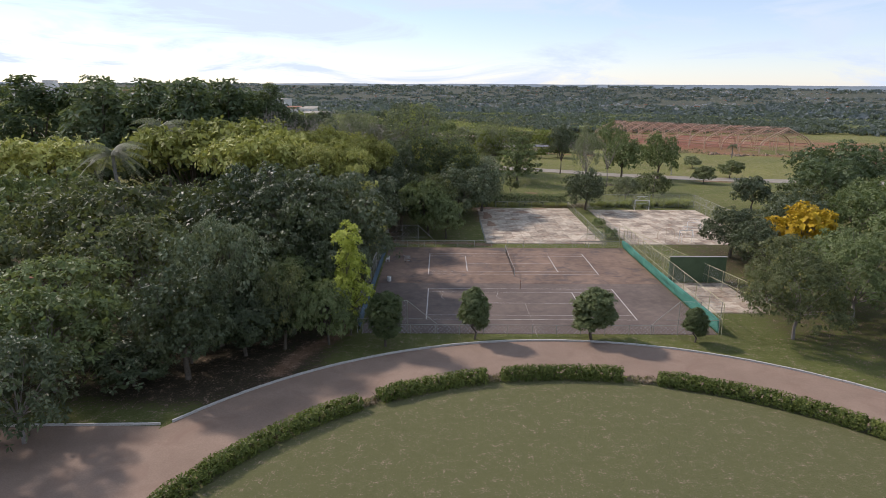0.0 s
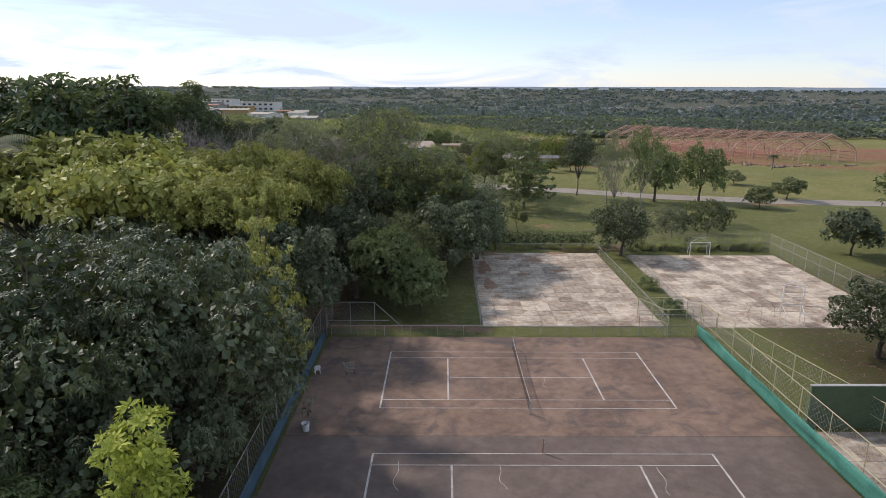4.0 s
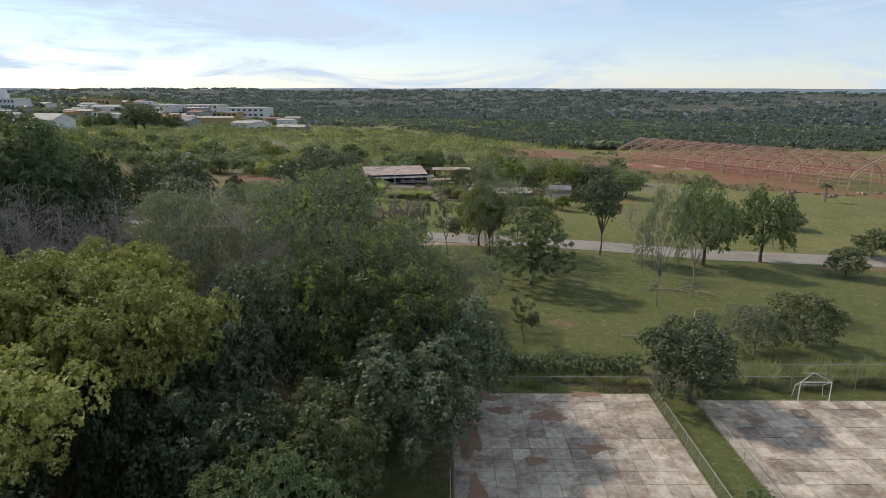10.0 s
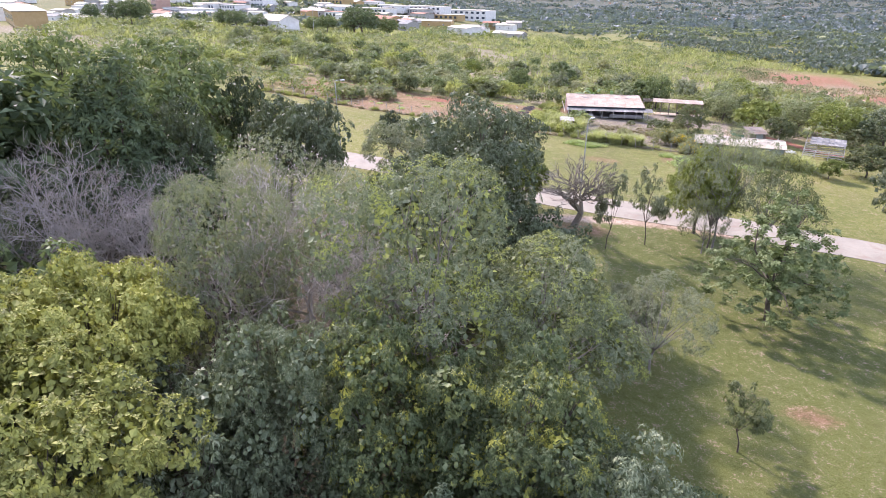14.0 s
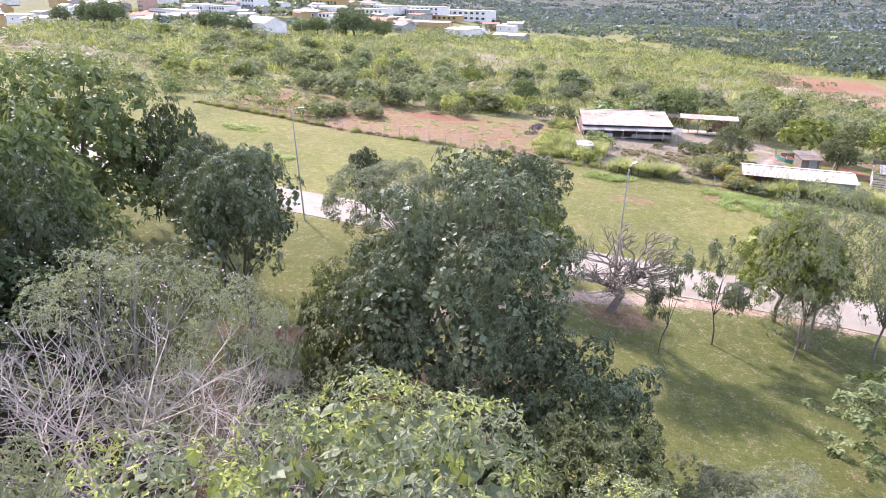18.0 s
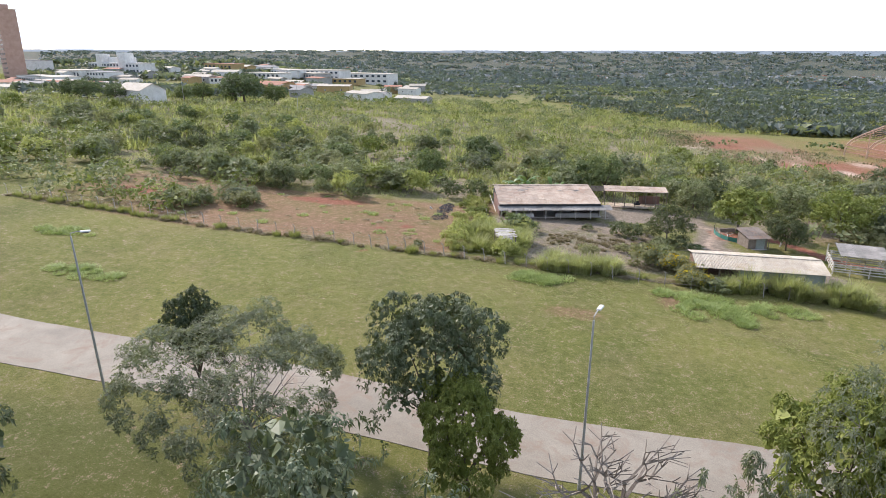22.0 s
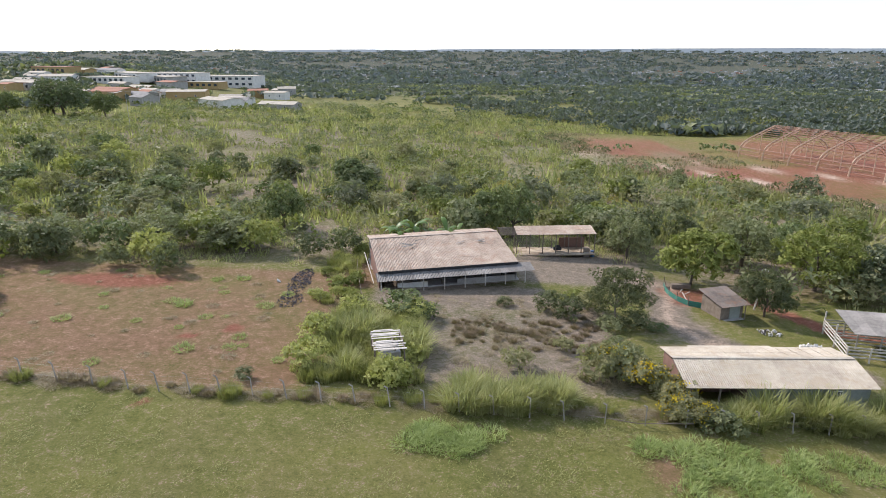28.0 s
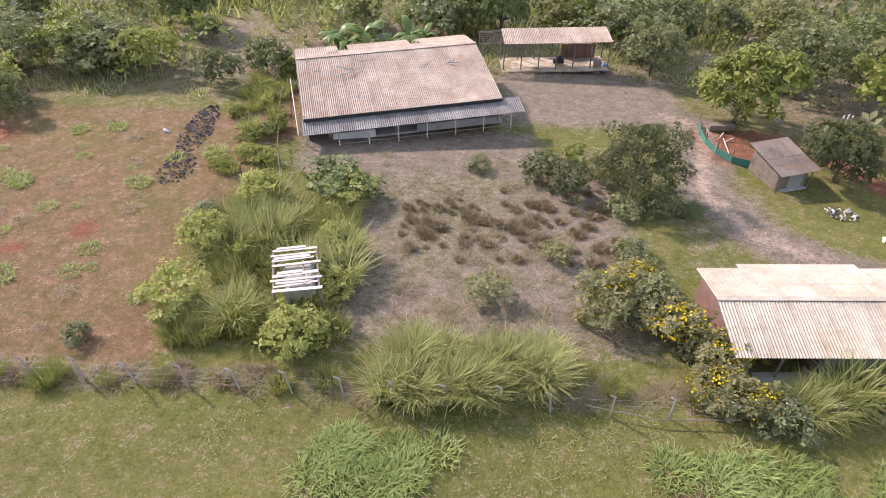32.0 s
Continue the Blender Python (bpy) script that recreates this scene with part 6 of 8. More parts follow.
# ---- street lamps ----
def street_lamp(x, y, h, rot, label, lean=0.0):
    base = thing("street_lamp", x, y, rot=rot, label=label, category="street lamp", group="street lamps")
    part("pole", tube((0, 0, -0.3), (lean, 0, h), 0.11, 0.065, 10), M["steel"], base)
    part("base_collar", tube((0, 0, 0), (0, 0, 0.45), 0.15, 0.14, 10), M["steel"], base)
    arm = part("arm", poly_tube([(lean, 0, h - 0.1), (lean, 0, h + 0.25), (lean + 0.55, 0, h + 0.4), (lean + 0.9, 0, h + 0.42)], 0.04, 6), M["steel"], base)
    bmh = box((lean + 1.2, 0, h + 0.43), (0.75, 0.30, 0.14), ry=-4, bev=0.05)
    head = part("lamp_head", bmh, M["white"], base)
    part("lens", box((lean + 1.25, 0, h + 0.35), (0.5, 0.22, 0.06), ry=-4, bev=0.02), M["glass"], head)
    part("bracket", box((lean + 0.85, 0, h + 0.42), (0.12, 0.14, 0.1), bev=0.02), M["steel"], arm)


street_lamp(-40.6, 189.2, 13.6, 10, "tall grey street lamp on the grass verge", -0.5)
street_lamp(-2.4, 188.0, 12.7, 70, "tall grey street lamp at the edge of the road", 0.2)
street_lamp(72.0, 196.0, 9.0, 120, "tall grey street lamp across the road", 0.1)


# ---- corrugated roofs ----
def corrugated(w, d, waves, material, amp=0.042, name="roof_sheet"):
    """One corrugated sheet, w along x, d along y, with a thickness."""
    n = waves * 4 + 1
    x = np.linspace(-w / 2, w / 2, n)
    z = amp * np.cos(np.linspace(0, waves * 2 * math.pi, n))
    top = [np.stack([x, np.full(n, s * d / 2), z + 0.012], -1) for s in (-1, 1)]
    bot = [np.stack([x, np.full(n, s * d / 2), z - 0.012], -1) for s in (-1, 1)]
    v = np.concatenate([top[0], top[1], bot[1], bot[0]])
    i = np.arange(n - 1)[:, None]
    f = np.concatenate([i + np.array([[k * n, k * n + 1, (k + 1) % 4 * n + 1, (k + 1) % 4 * n]]) for k in range(4)])
    return raw_mesh(name, v, f, material)


def sheet_roof(parent, corner, w, depth, z0, z1, nx, ny, material, messy=0.0, gaps=()):
    """Rows of overlapping sheets over a slope: corner is the front left end, the slope rises along y."""
    pitch = math.degrees(math.atan2(z1 - z0, depth))
    ln = math.hypot(depth, z1 - z0)
    me = corrugated(w / nx + 0.06, ln / ny + 0.14, max(4, round(w / nx / 0.19)), material)
    for j in range(ny):
        for i in range(nx):
            if (i, j) in gaps:
                continue
            u = (j + 0.5) / ny
            m = pose(corner[0] + (i + 0.5) * w / nx, corner[1] + depth * u, z0 + (z1 - z0) * u + 0.008 * (j % 2) + 0.004 * (i % 2) + 0.02,
                     pitch - 0.25 + random.uniform(-0.2, 0.2) * (1 + messy), 0, random.uniform(-0.25, 0.25) * (1 + 4 * messy))
            shared("roof_sheet", me, parent, m)


# farm shed with a long corrugated roof and a lean-to
shed = thing("farm_shed", -17.0, 262.6, 1.55, 13.2, "long low farm shed with a rusty pink corrugated roof", "shed")
part("floor_slab", box((9.4, 6.4, 0.02), (19.2, 13.2, 0.2), bev=0.02), M["grey_wall"], shed)
sheet_roof(shed, (-0.1, -0.1), 18.9, 10.2, 2.55, 3.95, 17, 4, M["roof_pink"], 0.5)
sheet_roof(shed, (-0.1, 10.2), 18.9, 4.6, 3.95, 3.1, 17, 2, M["roof_pink"], 0.8, gaps=((4, 1), (11, 1)))
sheet_roof(shed, (-0.3, -1.7), 20.9, 2.0, 1.75, 2.2, 18, 1, M["roof_grey"], 0.2)
for k in range(9):
    part("rafter", box((0.3 + k * 2.3, 5.0, 3.12), (0.09, 10.3, 0.14), rx=7.8), M["wood"], shed)
for k in range(8):
    x = 0.15 + k * 2.75
    part("front_post", tube((x, -1.5, 0), (x, -1.5, 1.75), 0.07, sides=7), M["wood_pale"], shed)
    part("inner_post", tube((min(x, 18.6), 0.3, 0), (min(x, 18.6), 0.3, 2.5), 0.08, sides=7), M["wood"], shed)
part("side_wall", box((0.05, 5.0, 1.35), (0.14, 10.0, 2.6), bev=0.01), M["pink_wall"], shed, "dusty red rendered side wall")
part("side_wall", box((18.65, 6.0, 1.35), (0.14, 12.0, 2.6), bev=0.01), M["grey_wall"], shed)
part("back_wall", box((9.4, 12.6, 1.5), (18.6, 0.14, 2.9), bev=0.01), M["grey_wall"], shed)
part("low_wall", box((4.4, -0.2, 0.4), (4.0, 0.14, 0.8), bev=0.01), M["wall_white"], shed, "low whitewashed wall panel")
part("low_wall", box((14.4, -0.2, 0.4), (8.0, 0.14, 0.8), bev=0.01), M["grey_wall"], shed)
# black board added as the shade in the gap above the lean-to
part("shade_strip", box((9.4, -0.12, 2.36), (18.9, 0.04, 0.3), bev=0.01), M["net"], shed, "solid dark strip added for the shade above the lean-to")
part("ridge_cap", box((9.4, 10.15, 4.03), (19.0, 0.5, 0.06), bev=0.02), M["roof_pink"], shed)
for k in range(11):
    bmj = box((2 + random.uniform(0, 15), 6 + random.uniform(0, 3.6), 3.6 + random.uniform(0, 0.2)), (random.uniform(0.6, 1.6), 0.12, 0.04), rz=random.uniform(-40, 40), rx=7.8)
    part("loose_board", bmj, M["roof_grey"], shed)
part("bottom_rail", tube((0, -1.5, 0.35), (20, -1.5, 0.35), 0.04), M["wood"], shed)
part("gutter_pole", tube((-0.7, -0.5, 1.2), (-0.9, 9.5, 2.2), 0.06, sides=7), M["wood_pale"], shed, "pale pole leaning along the side")

# open shelter on posts
osh = thing("open_shelter", 2.6, 281.6, None, 3.0, "open post shelter with a pale sheet roof in the yard", "shelter")
oz = 3.5
sheet_roof(osh, (0, 0), 12.6, 3.6, oz - 0.15, oz + 0.25, 11, 2, M["roof_pink"], 0.3)
for k in range(7):
    for y in (0.3, 3.3):
        x = 0.1 + k * 2.07
        part("post", tube((x, y, -0.2), (x + random.uniform(-0.08, 0.08), y, oz - 0.1), 0.08, sides=7), M["wood"], osh)
for y, z in ((0.3, oz - 0.14), (3.3, oz + 0.16)):
    part("beam", box((5.0, y, z - 0.06), (15.6, 0.1, 0.14)), M["wood"], osh)
for k in range(6):
    part("bare_rafter", box((-1.3, 0.2 + k * 0.6, oz + 0.02), (2.6, 0.06, 0.09), rz=random.uniform(-2, 2)), M["wood"], osh)
for y in (0.3, 3.3):
    part("post", tube((-2.5, y, -0.2), (-2.5, y, oz), 0.08, sides=7), M["wood"], osh)
part("floor_slab", box((6.3, 1.8, 0.0), (12.6, 4.0, 0.2), bev=0.02), M["slab"], osh)
part("back_panel", box((9.6, 3.5, 0.9), (4.2, 0.1, 1.8), bev=0.01), M["pink_wall"], osh)
bmx = bmesh.new()
add_box(bmx, (6.9, 1.6, 0.5), (1.3, 0.6, 0.5), bev=0.1)
add_box(bmx, (7.0, 1.5, 0.95), (0.6, 0.5, 0.3), bev=0.08)
osh_box = thing("covered_crate", 2.6, 281.6, None, 3.0, "dark covered crate under the open shelter", "crate")
part("crate", bmx, M["net"], osh_box)
osh_bin = thing("blue_drum", 15.0, 283.2, None, 0, "blue grey drum beside the open shelter", "drum")
part("drum", tube((0, 0, 0), (0, 0, 0.95), 0.32, sides=16), M["blue"], osh_bin)
part("lid", tube((0, 0, 0.95), (0, 0, 0.99), 0.33, sides=16), M["blue"], osh_bin)
cabinet = thing("old_cupboard", 13.9, 282.6, None, 0, "old wooden cupboard under the shelter roof", "cupboard")
part("body", box((0, 0, 0.8), (0.9, 0.5, 1.5), bev=0.02), M["wood"], cabinet)
part("shelf", box((0, -0.27, 0.9), (0.8, 0.04, 0.05)), M["wood_pale"], cabinet)

# stable with a pale roof
st = thing("stable", 13.2, 235.6, 0.95, 0.0, "long stable with a pale lichened corrugated roof", "stable")
sheet_roof(st, (-0.3, -0.2), 16.6, 4.0, 2.35, 3.15, 15, 2, M["roof_pale"], 0.3)
sheet_roof(st, (-0.3, 3.8), 16.6, 3.6, 3.15, 2.45, 15, 2, M["roof_pale"], 0.6)
sheet_roof(st, (2.6, 6.6), 8.0, 1.4, 2.55, 2.3, 7, 1, M["roof_pale"], 0.3)
part("ridge_cap", box((8.0, 3.8, 3.22), (16.6, 0.4, 0.05), bev=0.02), M["roof_pale"], st)
part("front_wall", box((10.6, 0.35, 1.2), (10.6, 0.15, 2.4), bev=0.01), M["sage_wall"], st, "sage green rendered wall")
part("back_wall", box((8.1, 7.0, 1.2), (15.8, 0.15, 2.4), bev=0.01), M["grey_wall"], st)
for x in (0.2, 16.0):
    part("end_wall", box((x, 3.9, 1.25), (0.15, 6.4, 2.5), bev=0.01), M["pink_wall"], st)
part("partition", box((5.3, 3.6, 1.25), (0.15, 6.4, 2.5), bev=0.01), M["pink_wall"], st, "dusty red partition inside the open bay")
part("bay_wall", box((2.7, 3.2, 1.1), (5.0, 0.15, 2.2), bev=0.01), M["pink_wall"], st)
for x in (0.3, 2.8, 5.2):
    part("post", tube((x, 0.1, 0), (x, 0.1, 2.35), 0.09, sides=7), M["wood"], st)
win = part("window_frame", box((13.0, 0.25, 1.55), (1.0, 0.07, 0.7), bev=0.01), M["white"], st)
part("window_pane", box((13.0, 0.205, 1.55), (0.86, 0.02, 0.56)), M["glass"], win)
for k in range(3):
    part("window_bar", box((12.75 + 0.25 * k, 0.19, 1.55), (0.03, 0.02, 0.56)), M["white"], win)
part("step", box((9.0, 0.0, 0.12), (15.0, 0.9, 0.2), bev=0.02), M["grey_wall"], st)
part("wall_base", box((10.6, 0.26, 0.25), (10.7, 0.1, 0.5), bev=0.01), M["wall_white"], st)

# hut, pen and corral
hut = thing("small_hut", 26.2, 259.0, None, 16, "small hut with a grey sheet roof and a plank porch", "hut")
sheet_roof(hut, (-1.9, -1.7), 4.0, 4.6, 2.0, 2.7, 4, 2, M["roof_brown"], 0.4)
part("body", box((0.2, 0.8, 1.05), (3.2, 3.6, 2.1), bev=0.02), M["wood"], hut)
part("front_wall", box((0.6, -1.03, 1.0), (1.5, 0.05, 1.9), bev=0.01), M["sage_wall"], hut)
part("door", box((-0.82, 1.0, 0.95), (0.05, 0.8, 1.8)), M["wood"], hut)
for x in (-1.7, 1.8):
    part("porch_post", tube((x, -1.4, 0), (x, -1.4, 2.1), 0.06), M["wood"], hut)
part("porch_floor", box((0, -0.8, 0.05), (3.4, 1.4, 0.1), bev=0.02), M["grey_wall"], hut)
part("plank_stack", box((0.6, 1.9, 2.52), (1.4, 0.5, 0.05), rz=12, rx=5), M["wood"], hut)

pen = thing("net_pen", 23.2, 265.6, None, 0, "small round pen of green net on wooden stakes", "pen")
penpts = [(-1.0, 4.2), (-1.5, 2.2), (-1.6, 0.2), (-1.2, -1.8), (-0.3, -3.4), (1.2, -4.2), (2.6, -4.0)]
for k, (a, b) in enumerate(zip(penpts, penpts[1:])):
    za = gz(23.2 + a[0], 265.6 + a[1]) - gz(23.2, 265.6)
    part("stake", tube((a[0], a[1], za - 0.1), (a[0], a[1], za + 1.35), 0.05), M["wood"], pen)
    bmn = bmesh.new()
    md_x, md_y = (a[0] + b[0]) / 2, (a[1] + b[1]) / 2
    add_box(bmn, (md_x, md_y, za + 0.36), (math.hypot(b[0] - a[0], b[1] - a[1]) + 0.02, 0.02, 0.75), rz=math.degrees(math.atan2(b[1] - a[1], b[0] - a[0])))
    part("net_panel", bmn, M["green_net"], pen)
part("gate", box((2.2, -3.9, 0.6), (1.2, 0.05, 1.1), rz=8), M["wood"], pen)
part("trough", box((1.0, 3.2, 0.35), (2.6, 0.7, 0.6), bev=0.05), M["wood"], pen)
for a, b in (((0.2, -1.6), (0.5, 1.0)), ((0.6, 0.6), (1.6, 1.2)), ((0.3, 1.4), (0.9, 2.2))):
    part("loose_pole", tube((a[0], a[1], 0.1), (b[0], b[1], 0.25), 0.06), M["wood_pale"], pen)

corral = thing("corral", 34.2, 247.6, None, -12, "weathered board corral with a grey sheet roof", "corral")
sheet_roof(corral, (1.0, 1.2), 6.4, 6.0, 2.6, 2.9, 6, 3, M["roof_grey"], 0.6)
for x in (0.2, 2.4, 4.8, 7.4):
    for y in (0, 3.6, 7.2):
        part("post", tube((x, y, -0.2), (x, y, 2.6 if y else 1.6), 0.09), M["wood_pale"], corral)
for y in (0, 3.6, 7.2):
    for z in (0.4, 0.8, 1.2, 1.5):
        part("board", box((3.8, y + 0.1, z), (7.4, 0.04, 0.16), ry=random.uniform(-0.6, 0.6)), M["wood_pale"], corral)
for x in (0.2, 7.4):
    for z in (0.4, 0.8, 1.2, 1.5):
        part("board", box((x, 3.6, z), (0.04, 7.2, 0.16)), M["wood_pale"], corral)

# raised hay platform of pale boards
plat = thing("board_platform", -13.6, 241.2, None, 12, "raised platform of loose sun-bleached boards on posts", "platform")
for sx in (-1.4, 1.4):
    for sy in (-1.9, 1.9):
        part("leg", tube((sx, sy, -0.2), (sx * 0.98, sy, 2.35), 0.08), M["wood"], plat)
    part("bearer", box((sx, 0, 2.36), (0.12, 4.2, 0.14)), M["wood"], plat)
part("bearer", box((0.5, 0, 2.36), (0.12, 4.2, 0.12)), M["wood"], plat)
for k in range(9):
    y = -1.95 + k * 0.49
    if k == 4:
        continue
    for q in range(2 if k in (1, 3, 6, 8) else 1):
        wl_ = random.uniform(2.6, 3.2) if q == 0 else random.uniform(1.2, 2.6)
        part("board", box((random.uniform(-0.12, 0.12) - (3.0 - wl_) / 4, y + 0.18 * q, 2.47 + 0.04 * q), (wl_, random.uniform(0.16, 0.30), 0.035), rz=random.uniform(-4, 4)), M["wood_pale"], plat)
part("tank", box((0.1, 0, 1.15), (2.0, 2.6, 1.2), bev=0.04), M["grey_wall"], plat, "grey cistern under the boards")

# ---- pasture fence of leaning concrete posts ----
fence = thing("pasture_fence", -24.3, 233.6, None, 0, "wire fence on leaning concrete posts between pasture and bare earth", "fence")
fx0, fy0, fz0 = -24.3, 233.6, gz(-24.3, 233.6)
fpts = [(-98, 237.2), (-77, 236.6), (-64, 236.4), (-48, 235.2), (-35, 233.8), (-24.3, 233.6), (-15.5, 233.3), (2, 232.6), (12, 232.4), (36, 232.8)]
posts = []
for (ax, ay), (bx, by) in zip(fpts, fpts[1:]):
    n = max(1, round(math.hypot(bx - ax, by - ay) / 3.0))
    posts += [(ax + (bx - ax) * k / n, ay + (by - ay) * k / n) for k in range(n)]
tops = []
for x, y in posts:
    z = gz(x, y) - fz0
    lx, ly = random.uniform(-0.25, 0.05), random.uniform(-0.1, 0.1)
    bmp = bmesh.new()
    add_tube(bmp, (x - fx0, y - fy0, z - 0.3), (x - fx0 + lx, y - fy0 + ly, z + 1.75), 0.065, 0.06, 4)
    add_tube(bmp, (x - fx0 + lx, y - fy0 + ly, z + 1.75), (x - fx0 + lx - 0.28, y - fy0 + ly, z + 1.93), 0.07, 0.055, 4)
    part("post", bmp, M["post"], fence)
    tops.append((x - fx0 + lx, y - fy0 + ly, z))
for h in (0.5, 1.0, 1.5):
    part("wire", poly_tube([(a, b, c + h) for a, b, c in tops], 0.004, 3), M["wire"], fence)

# a line of thin poles that divides the plot
stile = thing("pole_fence", -16.0, 247.0, None, 0, "rickety line of thin poles beside the tall grass", "fence")
sp = [(-12.9, 236.0), (-13.6, 239), (-16.2, 246.5), (-17.0, 252.0), (-18.8, 259.0), (-20.2, 266.0), (-21.2, 272.0)]
for a, b in zip(sp, sp[1:]):
    za, zb = gz(*a) - gz(-16, 247), gz(*b) - gz(-16, 247)
    part("post", tube((a[0] + 16, a[1] - 247, za - 0.1), (a[0] + 16, a[1] - 247, za + 1.2), 0.04), M["wood"], stile)
    part("pole", tube((a[0] + 16, a[1] - 247, za + 1.2), (b[0] + 16, b[1] - 247, zb + 0.9), 0.03), M["wood"], stile)
rail = thing("fallen_pole", 4.0, 232.0, None, 0, "long weathered pole lying along the weeds", "pole")
part("pole", poly_tube([(0, 0.8, 0.5), (4.0, 0.0, 0.25), (8.5, 0.1, 0.2)], 0.04), M["wood"], rail)

# ---- odds and ends on the farm ----
tyre = thing("discarded_car_tyre", 2.1, 236.4, None, 0, "old black tyre lying on the dirt", "tyre")
bmt = bmesh.new()
for k in range(20):
    t0, t1 = 6.2832 * k / 20, 6.2832 * (k + 1) / 20
    add_tube(bmt, (0.3 * math.cos(t0), 0.3 * math.sin(t0), 0.13), (0.3 * math.cos(t1), 0.3 * math.sin(t1), 0.13), 0.12, sides=8)
part("rubber", bmt, M["tyre"], tyre)


def rubble(name, x, y, rx, ry, n, mats, label, category, size=0.35, seed=1):
    rng = random.Random(seed)
    base = thing(name, x, y, label=label, category=category)
    for mat in mats:
        bmr = bmesh.new()
        for _ in range(n // len(mats)):
            a, q = rng.uniform(0, 6.28), math.sqrt(rng.uniform(0, 1))
            px, py = rx * q * math.cos(a), ry * q * math.sin(a)
            s = size * rng.uniform(0.3, 1.2)
            z = gz(x + px, y + py) - gz(x, y)
            r = bmesh.ops.create_icosphere(bmr, subdivisions=1, radius=1, matrix=pose(px, py, z + s * 0.2 + 0.12 * (1 - q), rng.uniform(0, 90), rng.uniform(0, 90), rng.uniform(0, 90)) @ Matrix.Diagonal((s, s * rng.uniform(0.3, 0.8), s * rng.uniform(0.12, 0.4), 1)))
            for v in r["verts"]:
                v.co += Vector((rng.uniform(-0.2, 0.2), rng.uniform(-0.2, 0.2), rng.uniform(-0.1, 0.1))) * s
        tagged(part("rubble_heap", bmr, M[mat], base), kind="stuff")
    return base


rubble("burnt_heap", -27.4, 263.8, 1.4, 5.2, 420, ("black",), "long heap of charred branches and ash", "heap", 0.17, 3)
rubble("burnt_heap", -27.0, 256.6, 1.5, 2.6, 220, ("black",), "low heap of charred branches and ash", "heap", 0.16, 4)
rubble("rubbish_heap", 29.6, 254.2, 1.3, 1.0, 60, ("paper", "wall_white", "black"), "heap of pale rubble and rubbish", "heap", 0.28, 5)
rubble("stone_heap", 32.3, 250.2, 1.4, 0.8, 40, ("paper", "wall_white"), "row of pale sacks and stones by the corral", "heap", 0.4, 6)
rubble("scrap_heap", -18.4, 249.6, 0.6, 0.7, 20, ("paper", "wall_white"), "scatter of pale broken pieces in the grass", "litter", 0.2, 7)
rubble("blue_sheet", 14.6, 234.2, 0.9, 0.5, 14, ("blue",), "crumpled blue plastic sheet on the bank", "plastic sheet", 0.5, 8)
rubble("white_stone", -30.0, 262.9, 0.35, 0.25, 3, ("paper",), "single pale stone on bare earth", "stone", 0.35, 9)
mast = thing("wooden_mast", 31.3, 262.0, None, 0, "leaning utility post with a bracket and white insulators", "utility post")
part("post", tube((0, 0, -0.2), (0.9, 0.4, 5.4), 0.11, 0.08, 7), M["wood_pale"], mast)
part("crossarm", box((0.85, 0.38, 5.0), (1.0, 0.1, 0.1), ry=-10), M["wood"], mast)
for k in (-0.4, 0.0, 0.4):
    part("insulator", tube((0.86 + k, 0.38, 5.05), (0.86 + k, 0.38, 5.3), 0.06, sides=8), M["white"], mast)
part("meter_box", box((0.45, 0.1, 2.9), (0.6, 0.35, 0.6), bev=0.08), M["paper"], mast)

# ---- shelters beyond the wood ----
house = thing("tiled_shelter", -17.5, 118.0, 0.0, 35, "brown tiled open shelter under the trees", "shelter")
for s in (-1, 1):
    bmh = bmesh.new()
    for j in range(8):
        for i in range(20):
            add_box(bmh, (-5.7 + i * 0.6, s * (0.3 + j * 0.55), 4.6 - j * 0.30 + 0.02 * (i % 2)), (0.55, 0.62, 0.05), rx=-s * 28.5)
    part("roof_slope", bmh, M["thatch"], house)
for x in (-5.4, 0, 5.4):
    for s in (-1, 1):
        part("post", tube((x, s * 3.9, -0.1), (x, s * 3.9, 2.6), 0.12, sides=8), M["wood_pale"], house)
part("floor_slab", box((0, 0, 0.08), (12.0, 8.6, 0.2), bev=0.02), M["grey_wall"], house)
part("inner_wall", box((-1.5, 0.5, 1.3), (5.0, 0.2, 2.5), bev=0.01), M["pink_wall"], house)


